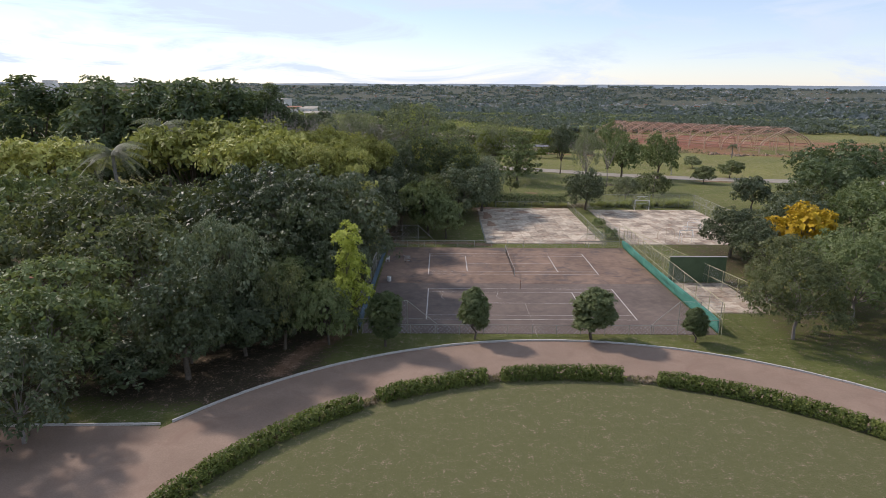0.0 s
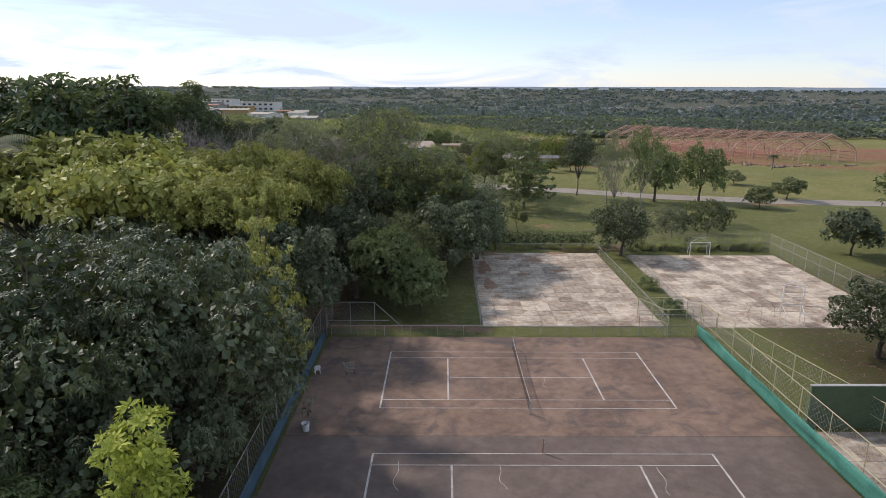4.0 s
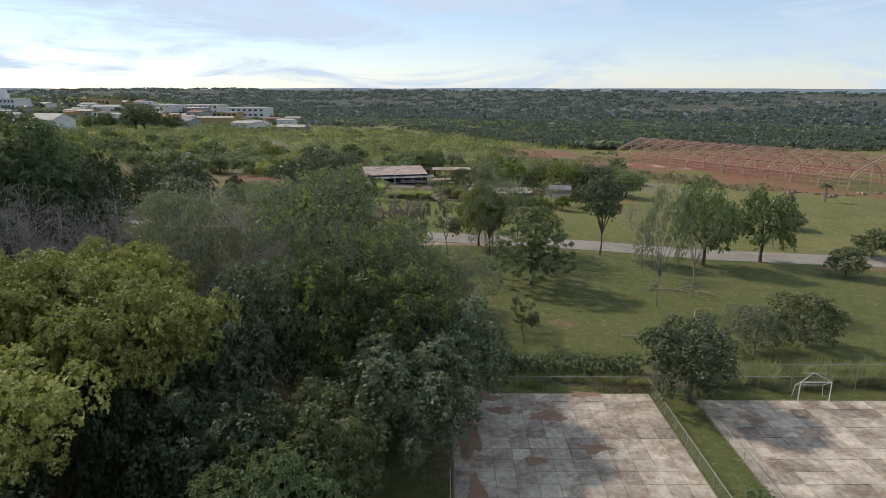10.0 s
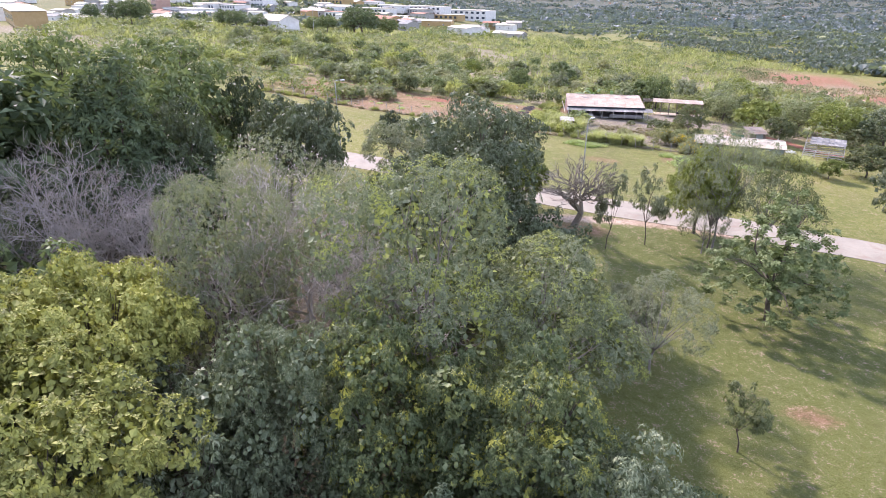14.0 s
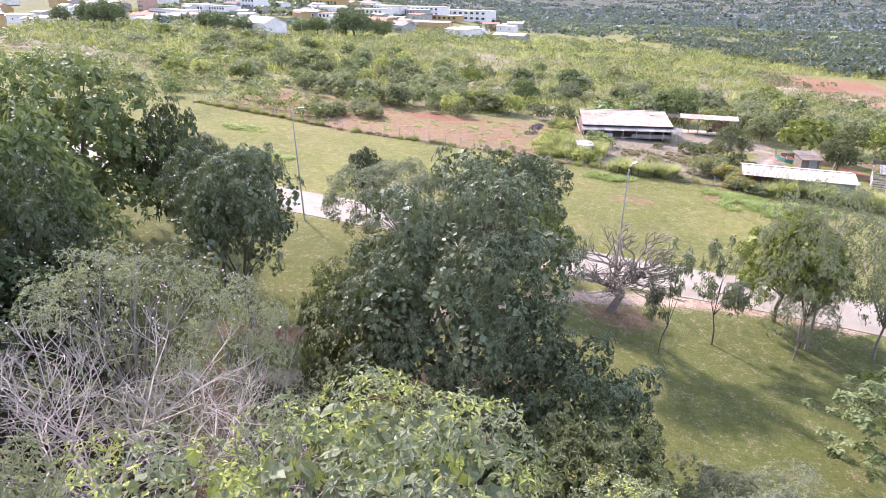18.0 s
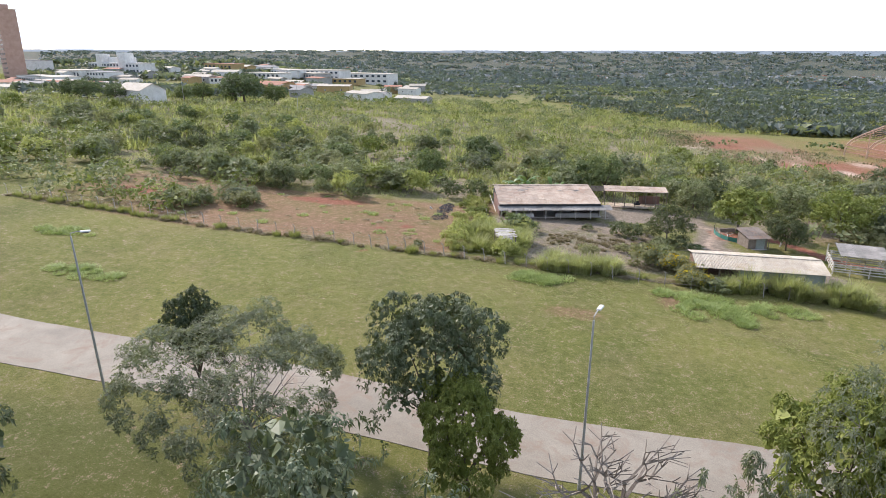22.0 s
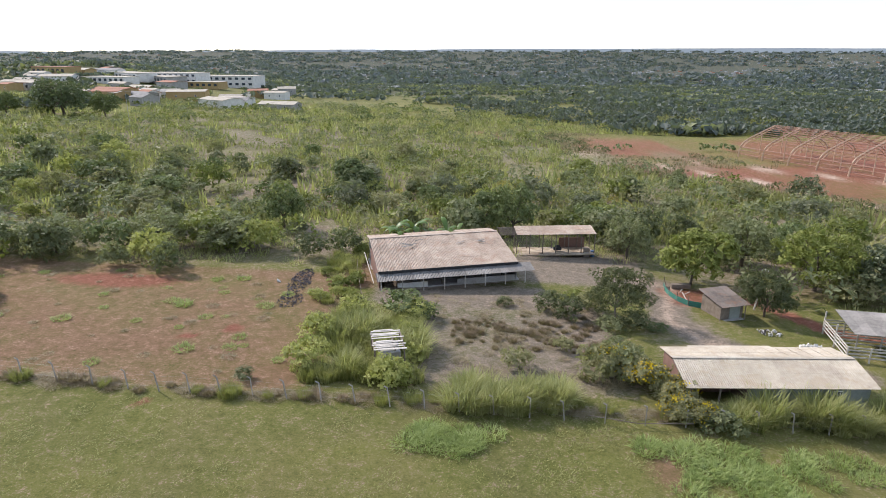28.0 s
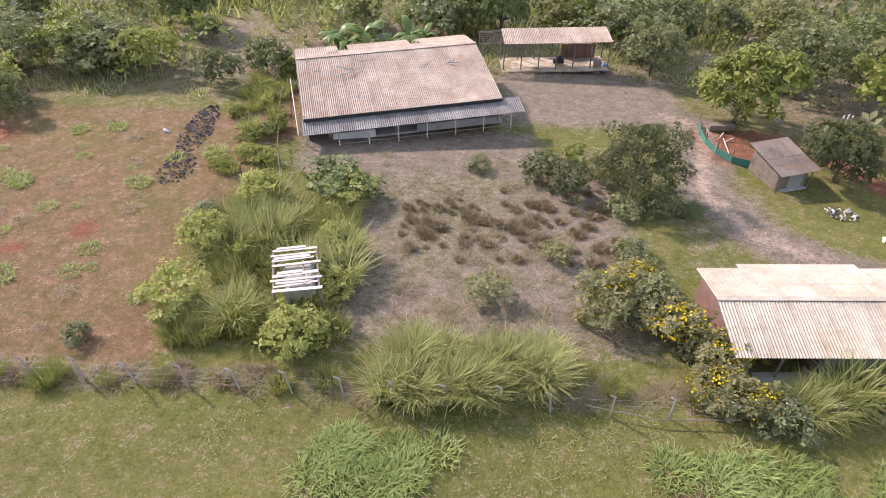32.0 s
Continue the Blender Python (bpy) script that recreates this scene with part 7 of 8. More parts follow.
def cottage(x, y, rot, w, d, h, wall, roof, label, windows=2, z=None, cat="house", name="house", gable=1.3):
    base = thing(name, x, y, z, rot, label, cat)
    part("wall", box((0, 0, h / 2 - 0.2), (w, d, h + 0.4), bev=0.02), M[wall], base)
    bmr = bmesh.new()
    for s in (-1, 1):
        ln = math.hypot(d / 2 + 0.4, gable)
        add_box(bmr, (0, s * (d / 4 + 0.15), h + gable / 2 + 0.02), (w + 0.9, ln + 0.05, 0.14), rx=-s * math.degrees(math.atan2(gable, d / 2 + 0.4)))
    part("roof", bmr, M[roof], base)
    for s in (-1, 1):
        bmg = bmesh.new()
        vs = [bmg.verts.new((s * (w / 2 - 0.02), q, zz)) for q, zz in ((-d / 2, h), (d / 2, h), (0, h + gable))]
        vs2 = [bmg.verts.new((s * (w / 2 - 0.2), q, zz)) for q, zz in ((-d / 2, h), (d / 2, h), (0, h + gable))]
        bmg.faces.new(vs)
        bmg.faces.new(vs2)
        for k in range(3):
            bmg.faces.new((vs[k], vs[(k + 1) % 3], vs2[(k + 1) % 3], vs2[k]))
        part("gable_wall", bmg, M[wall], base)
    for k in range(windows):
        xx = -w / 2 + w * (k + 0.5) / windows
        wf = part("window", box((xx, -d / 2 - 0.02, h * 0.55), (1.1, 0.08, 1.2), bev=0.01), M["white"], base)
        part("pane", box((xx, -d / 2 - 0.06, h * 0.55), (0.9, 0.03, 1.0)), M["glass"], wf)
    return base


cottage(-92.0, 126.0, 25, 14, 8, 4.2, "ochre", "tile_red", "ochre house with a red tiled roof beyond the trees", 4)
cottage(-54.0, 70.0, -20, 10, 7, 2.6, "ochre", "tile_red", "ochre house with a red tiled roof under the trees", 3)
cottage(-49.0, 113.0, 10, 12, 7, 3.2, "ochre", "tile_red", "house with a red tiled roof deep in the wood", 3)

# ---- shade-loving, potted and farm plants ----
for x, y, s in ((29.4, 114.2, 0.62), (29.0, 105.2, 0.72)):
    shrub("mid", x, y, s, "glossy green bush between the two concrete courts", "court_bush", "court bushes", 0.8)


def palm(x, y, h, r, label):
    base = thing("palm_tree", x, y, label=label, category="palm", group="palms")
    part("trunk", poly_tube([(0, 0, -0.2), (0.1, 0, h * 0.4), (0.05, 0.1, h * 0.75), (0, 0, h)], 0.24, 9), M["bark_pale"], base)
    rng = np.random.default_rng(int(x * 7) % 97 + 3)
    for k in range(22):
        a, el = k * 2.4, rng.uniform(-0.5, 1.2)
        vs, fs = [], []
        ln = r * rng.uniform(0.85, 1.1)
        dirv = np.array([math.cos(a), math.sin(a), 0])
        side = np.array([-math.sin(a), math.cos(a), 0])
        n = 26
        for i in range(n):
            u = i / (n - 1)
            c = np.array([0, 0, h]) + dirv * ln * u * math.cos(el * (1 - 0.5 * u)) + np.array([0, 0, 1]) * (ln * u * math.sin(el) * 0.8 - ln * 0.62 * u ** 2.2)
            w = ln * 0.26 * math.sin(math.pi * min(0.98, 0.12 + 0.86 * u)) + 0.05
            for s in (-1, 1):
                q = len(vs)
                t = c + side * s * w + dirv * 0.2 - np.array([0, 0, w * 0.55])
                vs += [c, c + dirv * 0.10, t + dirv * 0.03, t]
                fs.append((q, q + 1, q + 2, q + 3))
                if i:
                    fs.append((q - 8, q - 7, q + 1, q))
        shared("frond", raw_mesh("frond", vs, fs, L["grey_green"]), base)
    return base


palm(-47.4, 90.0, 15.9, 5.6, "tall feathery palm standing above the wood")
palm(-40.5, 84.0, 10.2, 5.0, "tall feathery palm in a gap of the wood")
palm(-48.4, 110.0, 18.4, 5.8, "tall feathery palm standing above the wood")
palm(119.0, 258.0, 5.2, 2.2, "small palm beside the red building site")


def banana(x, y, s, label):
    base = thing("banana_plant", x, y, label=label, category="banana plant", group="banana plants")
    rng = np.random.default_rng(int(abs(x * 31)) + 2)
    part("stem", tube((0, 0, -0.1), (0, 0, 1.8 * s), 0.16 * s, 0.09 * s, 8), M["bark_pale"], base)
    for k in range(9):
        a = k * 2.4 + rng.uniform(-0.3, 0.3)
        ln = 2.0 * s * rng.uniform(0.8, 1.2)
        lift = rng.uniform(0.5, 1.5)
        d, sd = np.array([math.cos(a), math.sin(a), 0]), np.array([-math.sin(a), math.cos(a), 0])
        vs, fs = [], []
        for i in range(8):
            u = i / 7
            c = np.array([0, 0, 1.7 * s]) + d * ln * u * 0.8 + np.array([0, 0, 1]) * ln * (lift * u - 1.05 * u * u)
            w = 0.30 * s * math.sin(math.pi * min(0.97, 0.1 + 0.88 * u)) + 0.02
            vs += [c - sd * w - np.array([0, 0, w * 0.3]), c, c + sd * w - np.array([0, 0, w * 0.3])]
        for i in range(7):
            for j in range(2):
                q = i * 3 + j
                fs.append((q, q + 1, q + 4, q + 3))
        shared("leaf", raw_mesh("leaf", vs, fs, L["banana"], True), base)


for x, y, s in ((-15.5, 281.0, 1.5), (-13.6, 282.5, 1.8), (-16.8, 282.6, 1.4), (-8.5, 284.6, 1.5), (-6.8, 285.6, 1.2), (-10.4, 283.0, 1.2)):
    banana(x, y, s, "banana plant with broad torn leaves behind the shed")

# farm trees
for key, mat, x, y, top, wide, lab, nm in [
    ("feather", "olive", 11.8, 255.6, 7.2, 8.4, "leafy tree in the farm yard", "tree"), ("small", "fresh", 26.4, 271.0, 7.4, 1.05, "round bright green tree beside the track", "tree"), ("small", "olive", 31.5, 259.6, 5.6, 0.95, "dark leafy tree over the hut", "tree"),
    ("mango_c", "mid", -36.7, 291.0, 9.4, 0.85, "round-headed tree in the scrub", "tree"), ("mango_a", "scrub", -51.0, 276.0, 8.8, 9.5, "bushy tree at the edge of the bare field", "tree"), ("mango_b", "scrub", -64.0, 271.0, 9.4, 10.0, "bushy tree at the edge of the bare field", "tree"),
    ("mango_b", "scrub", -42.0, 277.0, 8.2, 10.5, "bushy tree at the edge of the bare field", "tree"), ("small", "mid", -30.0, 326.0, 8.2, 1.1, "round-headed tree in the scrub", "tree"), ("mango_c", "mid", 3.0, 292.5, 9.2, 0.8, "round-headed tree behind the shelter", "tree"), ("small", "mid", -2.0, 294.0, 7.6, 1.0, "round-headed tree behind the shelter", "tree"),
    ("mango_a", "fresh", 44.0, 271.0, 8.0, 1.0, "broad dark tree beside the red track", "tree"), ("mango_b", "mango", 53.0, 266.0, 7.4, 1.1, "broad dark tree beside the red track", "tree"), ("mango_c", "scrub", 20.5, 283.0, 6.2, 1.0, "bushy tree beyond the yard", "tree"), ("mango_a", "scrub", 38.0, 281.0, 6.6, 1.1, "bushy tree beyond the yard", "tree"),
    ("mango_b", "scrub", 60.0, 258.0, 6.0, 1.2, "broad leafy tree beside the red track", "tree"), ("small", "olive", 43.0, 234.0, 5.6, 1.3, "low tree at the end of the stable", "tree"), ("small", "fresh", 36.0, 229.0, 3.6, 1.2, "bright green bush at the end of the stable", "tree"),
]:
    place_tree(key, mat, x, y, top, lab, nm, group="farm trees", wide=wide)

# scrub round the farm
rng_s = random.Random(12)


def scrub_ok(x, y):
    if -22.5 < x < 13 and 232 < y < 282 or 12 < x < 44 and 231 < y < 279:
        return False
    if -40 < x < -20 and y < 270:
        return False
    if y < 236 or (y < 265 and -97 < x < -21):
        return False
    if y < 280 and -22 < x < 26:
        return False
    if x > float(np.interp(y, [262, 272, 308, 330, 360, 372, 395], [120, 110, 92, 86, 70, 56, 44])):
        return False
    return True


n_s = 0
for k in range(80):
    y = 268 + rng_s.random() ** 1.2 * 75
    x = rng_s.uniform(-80 - (y - 200) * 0.7, 40 + (y - 240) * 0.5)
    if not scrub_ok(x, y) or (-26 < x < 28 and y < 287) or (x > 28 and y < 280):
        continue
    kind = rng_s.choice(("scrub", "olive", "scrub", "mid", "fresh", "grey_green", "straw_green"))
    shrub(kind, x, y, rng_s.uniform(1.3, 2.1), "large rounded bush of the scrub behind the farm", "large_shrub", "large scrub bushes", rng_s.uniform(0.8, 1.05))
while n_s < 170:
    y = 238 + (rng_s.random() ** 1.4) * 150
    x = rng_s.uniform(-70 - (y - 190) * 0.95, 24 + (y - 200) * 0.55)
    if not scrub_ok(x, y) or fbm(x, y, 22, 60) < 0.36:
        continue
    kind = rng_s.choice(("scrub", "scrub", "mid", "grey_green", "weed", "olive", "straw_green", "fresh"))
    shrub(kind, x, y, rng_s.uniform(0.75, 1.8), {"straw_green": "half-dry bush among pale grass","scrub": "dull green scrub bush among tall grass", "mid": "leafy green bush in the scrub", "grey_green": "grey-green bush in the scrub", "olive": "olive bush in the scrub", "fresh": "bright green bush in the scrub", "weed": "yellow-green bush in the scrub"}[kind], tall=rng_s.uniform(0.7, 1.2))
    n_s += 1
for x, y, s, t, kind in ((6.5, 240.5, 1.15, 0.9, "straw_green"), (9.5, 241.0, 1.0, 1.0, "scrub"), (11.5, 238.0, 0.9, 0.9, "straw_green"), (4.2, 246.2, 0.6, 0.8, "straw_green"), (-1.2, 241.8, 0.7, 1.0, "straw_green"), (6.2, 255.8, 1.0, 0.8, "olive"), (9.6, 258.6, 1.0, 0.7, "straw_green"), (13.6, 253.4, 0.9, 0.7, "olive"), (10.4, 252.8, 0.8, 0.7, "scrub"), (-13.2, 254.2, 1.25, 0.8, "mid"), (-11.0, 253.0, 0.9, 0.8, "mid"), (4.2, 258.0, 0.9, 0.8, "olive"), (7.8, 261.0, 0.7, 0.8, "fresh"),
                         (-1.0, 258.5, 0.5, 0.8, "olive"), (-22.3, 250.0, 0.6, 0.6, "scrub"), (12.5, 233.5, 0.9, 0.7, "straw_green"), (15.0, 232.2, 0.9, 0.6, "scrub"), (9.8, 246.8, 0.7, 0.8, "scrub"), (-26.0, 236.6, 0.45, 0.7, "olive"), (16.0, 253.0, 0.6, 0.5, "mid")):
    shrub(kind, x, y, s, "leafy bush in the farm yard", "yard_bush", "yard bushes", t)
fl_me, fl_fl = shrub_mesh("foliage", 77, 2.0, 2.6, 34, 9, 0.32, "straw_green", 300)
for x, y, s in ((7.6, 241.6, 0.95), (9.6, 243.4, 0.8), (10.6, 238.8, 1.0), (12.8, 236.4, 0.85), (13.6, 233.2, 0.7), (11.6, 234.2, 0.7)):
    b = thing("flowering_bush", x, y, rot=x * 50, label="bush covered with small yellow flowers", category="bush", group="flowering bushes", scale=s)
    shared("foliage", fl_me, b)
    shared("blossom", fl_fl, b, label="bright yellow daisy flowers")

# tall grass by the fence and the sheds
rng_g = random.Random(21)
for k in range(34):
    grass_clump("tall", rng_g.uniform(-7.6, 2.2), rng_g.uniform(233.2, 236.6), rng_g.uniform(0.7, 1.05), "clump of tall pale green cane grass by the fence")
for k in range(9):
    shrub("weed", rng_g.uniform(-21.5, -10.5), rng_g.uniform(236.5, 253), rng_g.uniform(0.65, 1.1), "mass of bright yellow-green weeds round the platform", "weed_bush", "weeds round the platform", rng_g.uniform(0.6, 1.0))
for k in range(16):
    shrub("weed" if k % 2 else "fresh", rng_g.uniform(-24.6, -20.0), rng_g.uniform(256, 280), rng_g.uniform(0.4, 0.75), "mass of bright green weeds beside the shed", "weed_bush", "weeds beside the shed", rng_g.uniform(0.6, 0.9))
for k in range(70):
    grass_clump("green" if k % 4 else "tall", rng_g.uniform(-21.0, -10.5), rng_g.uniform(236.5, 253), rng_g.uniform(0.7, 1.2), "clump of tall green grass round the platform")
for k in range(14):
    grass_clump("green", rng_g.uniform(-24.6, -20.0), rng_g.uniform(255, 280), rng_g.uniform(0.6, 1.1), "clump of tall green grass beside the shed")
for x0, x1, y0, y1, n in ((15.5, 18.5, 232.6, 234.2, 7), (23, 29, 232.4, 234.4, 12), (29, 36, 231.5, 236, 14)):
    for k in range(n):
        grass_clump("tall", rng_g.uniform(x0, x1), rng_g.uniform(y0, y1), rng_g.uniform(0.7, 1.1), "clump of tall cane grass before the stable")
for cx, cy, rx, ry, n in ((-7.8, 229.0, 4.0, 1.7, 24), (13.8, 224.5, 4.5, 3.2, 26), (11.0, 228.8, 3.6, 1.2, 12), (-62, 212, 5, 1.8, 18), (-74, 224.5, 5.5, 1.6, 16), (20, 228, 6, 2.0, 18)):
    for k in range(n):
        a, q = rng_g.uniform(0, 6.28), math.sqrt(rng_g.random())
        grass_clump("low", cx + rx * q * math.cos(a), cy + ry * q * math.sin(a), rng_g.uniform(0.5, 1.0), "patch of lush green grass in the pasture")
clump_field("pasture_tufts", "turf", [(rng_g.uniform(-42, 26), rng_g.uniform(213, 233), rng_g.uniform(0.6, 1.3)) for k in range(600)], "short uneven grass tufts over the pasture")
clump_field("withered_weeds", "brown", [(rng_g.uniform(-7.5, 9.4), 250 + rng_g.gauss(0, 2.4), rng_g.uniform(0.25, 0.62)) for k in range(110)], "withered brown weeds spread over the yard")
clump_field("yard_straw", "straw", [(rng_g.uniform(-10, 9), rng_g.uniform(238, 261), rng_g.uniform(0.35, 0.8)) for k in range(80)], "dry straw tufts spread over the yard")
fence_y = lambda x: 233.9 + max(0, -x - 30) * 0.045
for kind, n in (("straw", 150), ("green", 50), ("brown", 60)):
    fx = [rng_g.uniform(-98, 12) for k in range(n)]
    clump_field("fence_weeds", kind, [(x, fence_y(x) + rng_g.uniform(-0.5, 0.7), rng_g.uniform(0.4, 0.8)) for x in fx], "rough grass and weeds along the pasture fence")
clump_field("field_weeds", "low", [(rng_g.uniform(-85, -22), rng_g.uniform(236, 266), rng_g.uniform(0.3, 0.8)) for k in range(60)], "small green weed tufts on bare earth")
clump_field("field_straw", "straw", [(rng_g.uniform(-90, -22), rng_g.uniform(236, 267), rng_g.uniform(0.25, 0.6)) for k in range(90)], "thin dry grass tufts on bare earth")
for k in range(13):
    a, q = rng_g.uniform(0, 6.28), math.sqrt(rng_g.random())
    shrub(rng_g.choice(("grey_green", "straw_green", "scrub")), -67 + 8.5 * q * math.cos(a), 249.5 + 5.5 * q * math.sin(a), rng_g.uniform(0.7, 1.2), "pale bush standing on the bare field", tall=rng_g.uniform(0.7, 1.0))

clump_field("hedge_weeds", "green", [(rng_g.uniform(8, 28), rng_g.uniform(133.7, 135.2), rng_g.uniform(0.4, 0.8)) for k in range(46)], "rough green weeds at the foot of the hedge")
clump_field("hedge_straw", "straw", [(rng_g.uniform(20, 31), rng_g.uniform(133.7, 135.4), rng_g.uniform(0.8, 1.5)) for k in range(26)], "pale dry grass at the foot of the hedge")
clump_field("court_end_straw", "tall", [(rng_g.uniform(32, 54), rng_g.uniform(133.2, 136.5), rng_g.uniform(0.5, 0.9)) for k in range(40)], "tall pale dry grass behind the grey court")
for x, y in ((19.4, 233.9), (20.4, 234.3), (23.2, 234.0), (24.2, 234.4), (25.0, 233.8), (29.4, 234.2), (30.2, 233.8), (31.0, 234.4), (32.4, 234.0)):
    grass_clump("tall", x, y, rng_g.uniform(1.0, 1.25), "clump of tall cane grass before the stable", tall=1.15)

# soil washed over the concrete slabs
rng_w = random.Random(31)
for cx, cy, rx, ry in ((9.6, 131.6, 2.6, 1.4), (9.0, 124.0, 1.0, 3.2), (16.4, 127.6, 1.8, 1.1), (12.0, 128.6, 1.4, 0.8), (9.2, 116.0, 0.9, 2.4), (20.6, 131.8, 1.6, 0.7), (14.2, 120.4, 1.0, 0.7), (19.4, 122.2, 1.2, 0.8)):
    bms = bmesh.new()
    outer = []
    for k in range(30):
        a = 6.2832 * k / 30
        r = 1 + 0.45 * (rng_w.random() - 0.5) + 0.2 * math.sin(3 * a + cx)
        outer.append((rx * r * math.cos(a), ry * r * math.sin(a)))
    ring = [bms.verts.new((x * 1.03, y * 1.03, -0.06)) for x, y in outer]
    inner = [bms.verts.new((x * 0.8, y * 0.8, 0.012)) for x, y in outer]
    for k in range(30):
        bms.faces.new((ring[k], ring[(k + 1) % 30], inner[(k + 1) % 30], inner[k]))
    bms.faces.new(inner)
    soil = thing("soil_patch", cx, cy, 0.082, 0, "reddish brown soil washed over the concrete slabs", "soil", "soil patches")
    part("soil", bms, M["soil"], soil)

# ---- hangar frame on the red building site ----
hx, hy = 146.0, 290.0
hang = thing("hangar_frame", hx, hy, None, 16.5, "long unfinished hangar of rust-red steel arches and purlins", "hangar frame")
HW, HL, NB = 30.0, 149.0, 13
hz = [gz(hx - math.sin(radians(16.5)) * k * HL / (NB - 1), hy + math.cos(radians(16.5)) * k * HL / (NB - 1)) - gz(hx, hy) for k in range(NB)]


def arch_pts(q):
    pts = [(-HW / 2, 0), (-HW / 2 + 0.2, 2.6), (-HW / 2 + 0.8, 4.4), (-HW / 2 + 1.9, 5.7), (-HW / 2 + 3.6, 6.7)]
    pts += [(-HW / 2 + 6.5, 8.0), (0, 11.4)]
    pts += [(-x, z) for x, z in pts[-2::-1]]
    return [(HW / 2 + x, z) for x, z in pts]


arch = arch_pts(0)
for k in range(NB):
    y = k * HL / (NB - 1)
    base_a = part("arch", poly_tube([(x, y, z + hz[k]) for x, z in arch], 0.34, 5), M["rust"], hang)
    part("lower_chord", poly_tube([(x * 0.94 + HW * 0.03, y, max(0, z - 0.8) + hz[k]) for x, z in arch[2:-2]], 0.16, 4), M["rust"], base_a)
    for x in (HW * 0.33, HW * 0.67):
        part("column", tube((x, y, hz[k]), (x, y, hz[k] + 8.6), 0.2, sides=6), M["rust"], hang)
seg_x = [p[0] for p in arch]
for j in range(21):
    x = 0.5 + j * (HW - 1.0) / 20
    z = float(np.interp(x, seg_x, [p[1] for p in arch]))
    part("purlin", poly_tube([(x, k * HL / (NB - 1), z + 0.28 + hz[k]) for k in range(NB)], 0.10, 4), M["rust_dark"], hang)
for z in (1.2, 2.6, 3.9):
    for s in (0, 1):
        x = 0.2 + z * 0.12 if s == 0 else HW - 0.2 - z * 0.12
        part("side_rail", poly_tube([(x, k * HL / (NB - 1), z + hz[k]) for k in range(NB)], 0.12, 4), M["rust_dark"], hang)
for k in range(14):
    r = random.Random(k)
    rubble("scrap_pile", 126 + r.uniform(-6, 40) - k, 272 + r.uniform(-4, 10), 2.2, 0.9, 12, ("rust", "wood"), "low pile of rusty steel and planks on red clay", "scrap pile", 0.8, 30 + k)

# ---- town beyond the scrub ----
def block(x, y, rot, w, d, h, wall, label, floors=1, bays=4, name="building", roof="roof_pale", z=None, up=0.0):
    base = thing(name, x, y, z, rot, label, "building", "town buildings", up=up)
    part("wall", box((0, 0, h / 2 - 0.5), (w, d, h + 1.0), bev=0.05), M[wall], base)
    part("roof", box((0, 0, h + 0.12), (w + 0.8, d + 0.8, 0.25), bev=0.04), M[roof], base)
    for f in range(floors):
        for b in range(bays):
            xx, zz = -w / 2 + w * (b + 0.5) / bays, h * (f + 0.55) / floors
            part("window", box((xx, -d / 2 - 0.03, zz), (w / bays * 0.5, 0.1, h / floors * 0.42)), M["glass"], base)
    return base


tower = block(-459, 601, -30, 15, 13, 54, "tower", "tall brown apartment tower with rows of windows", 15, 5, "apartment_tower", "tower")
part("lift_house", box((0, 0, 56), (6, 6, 4), bev=0.1), M["tower"], tower)
cottage(-205, 416, -22, 21, 13, 5.6, "wall_white", "roof_pale", "white gabled house with a row of windows", 6, gable=3.0)
part("gate_wall", box((4, -12, 1.4), (34, 0.3, 2.8), bev=0.02), M["grey_wall"], thing("garden_wall", -205, 416, None, -22, "long grey garden wall before the white house", "wall"))

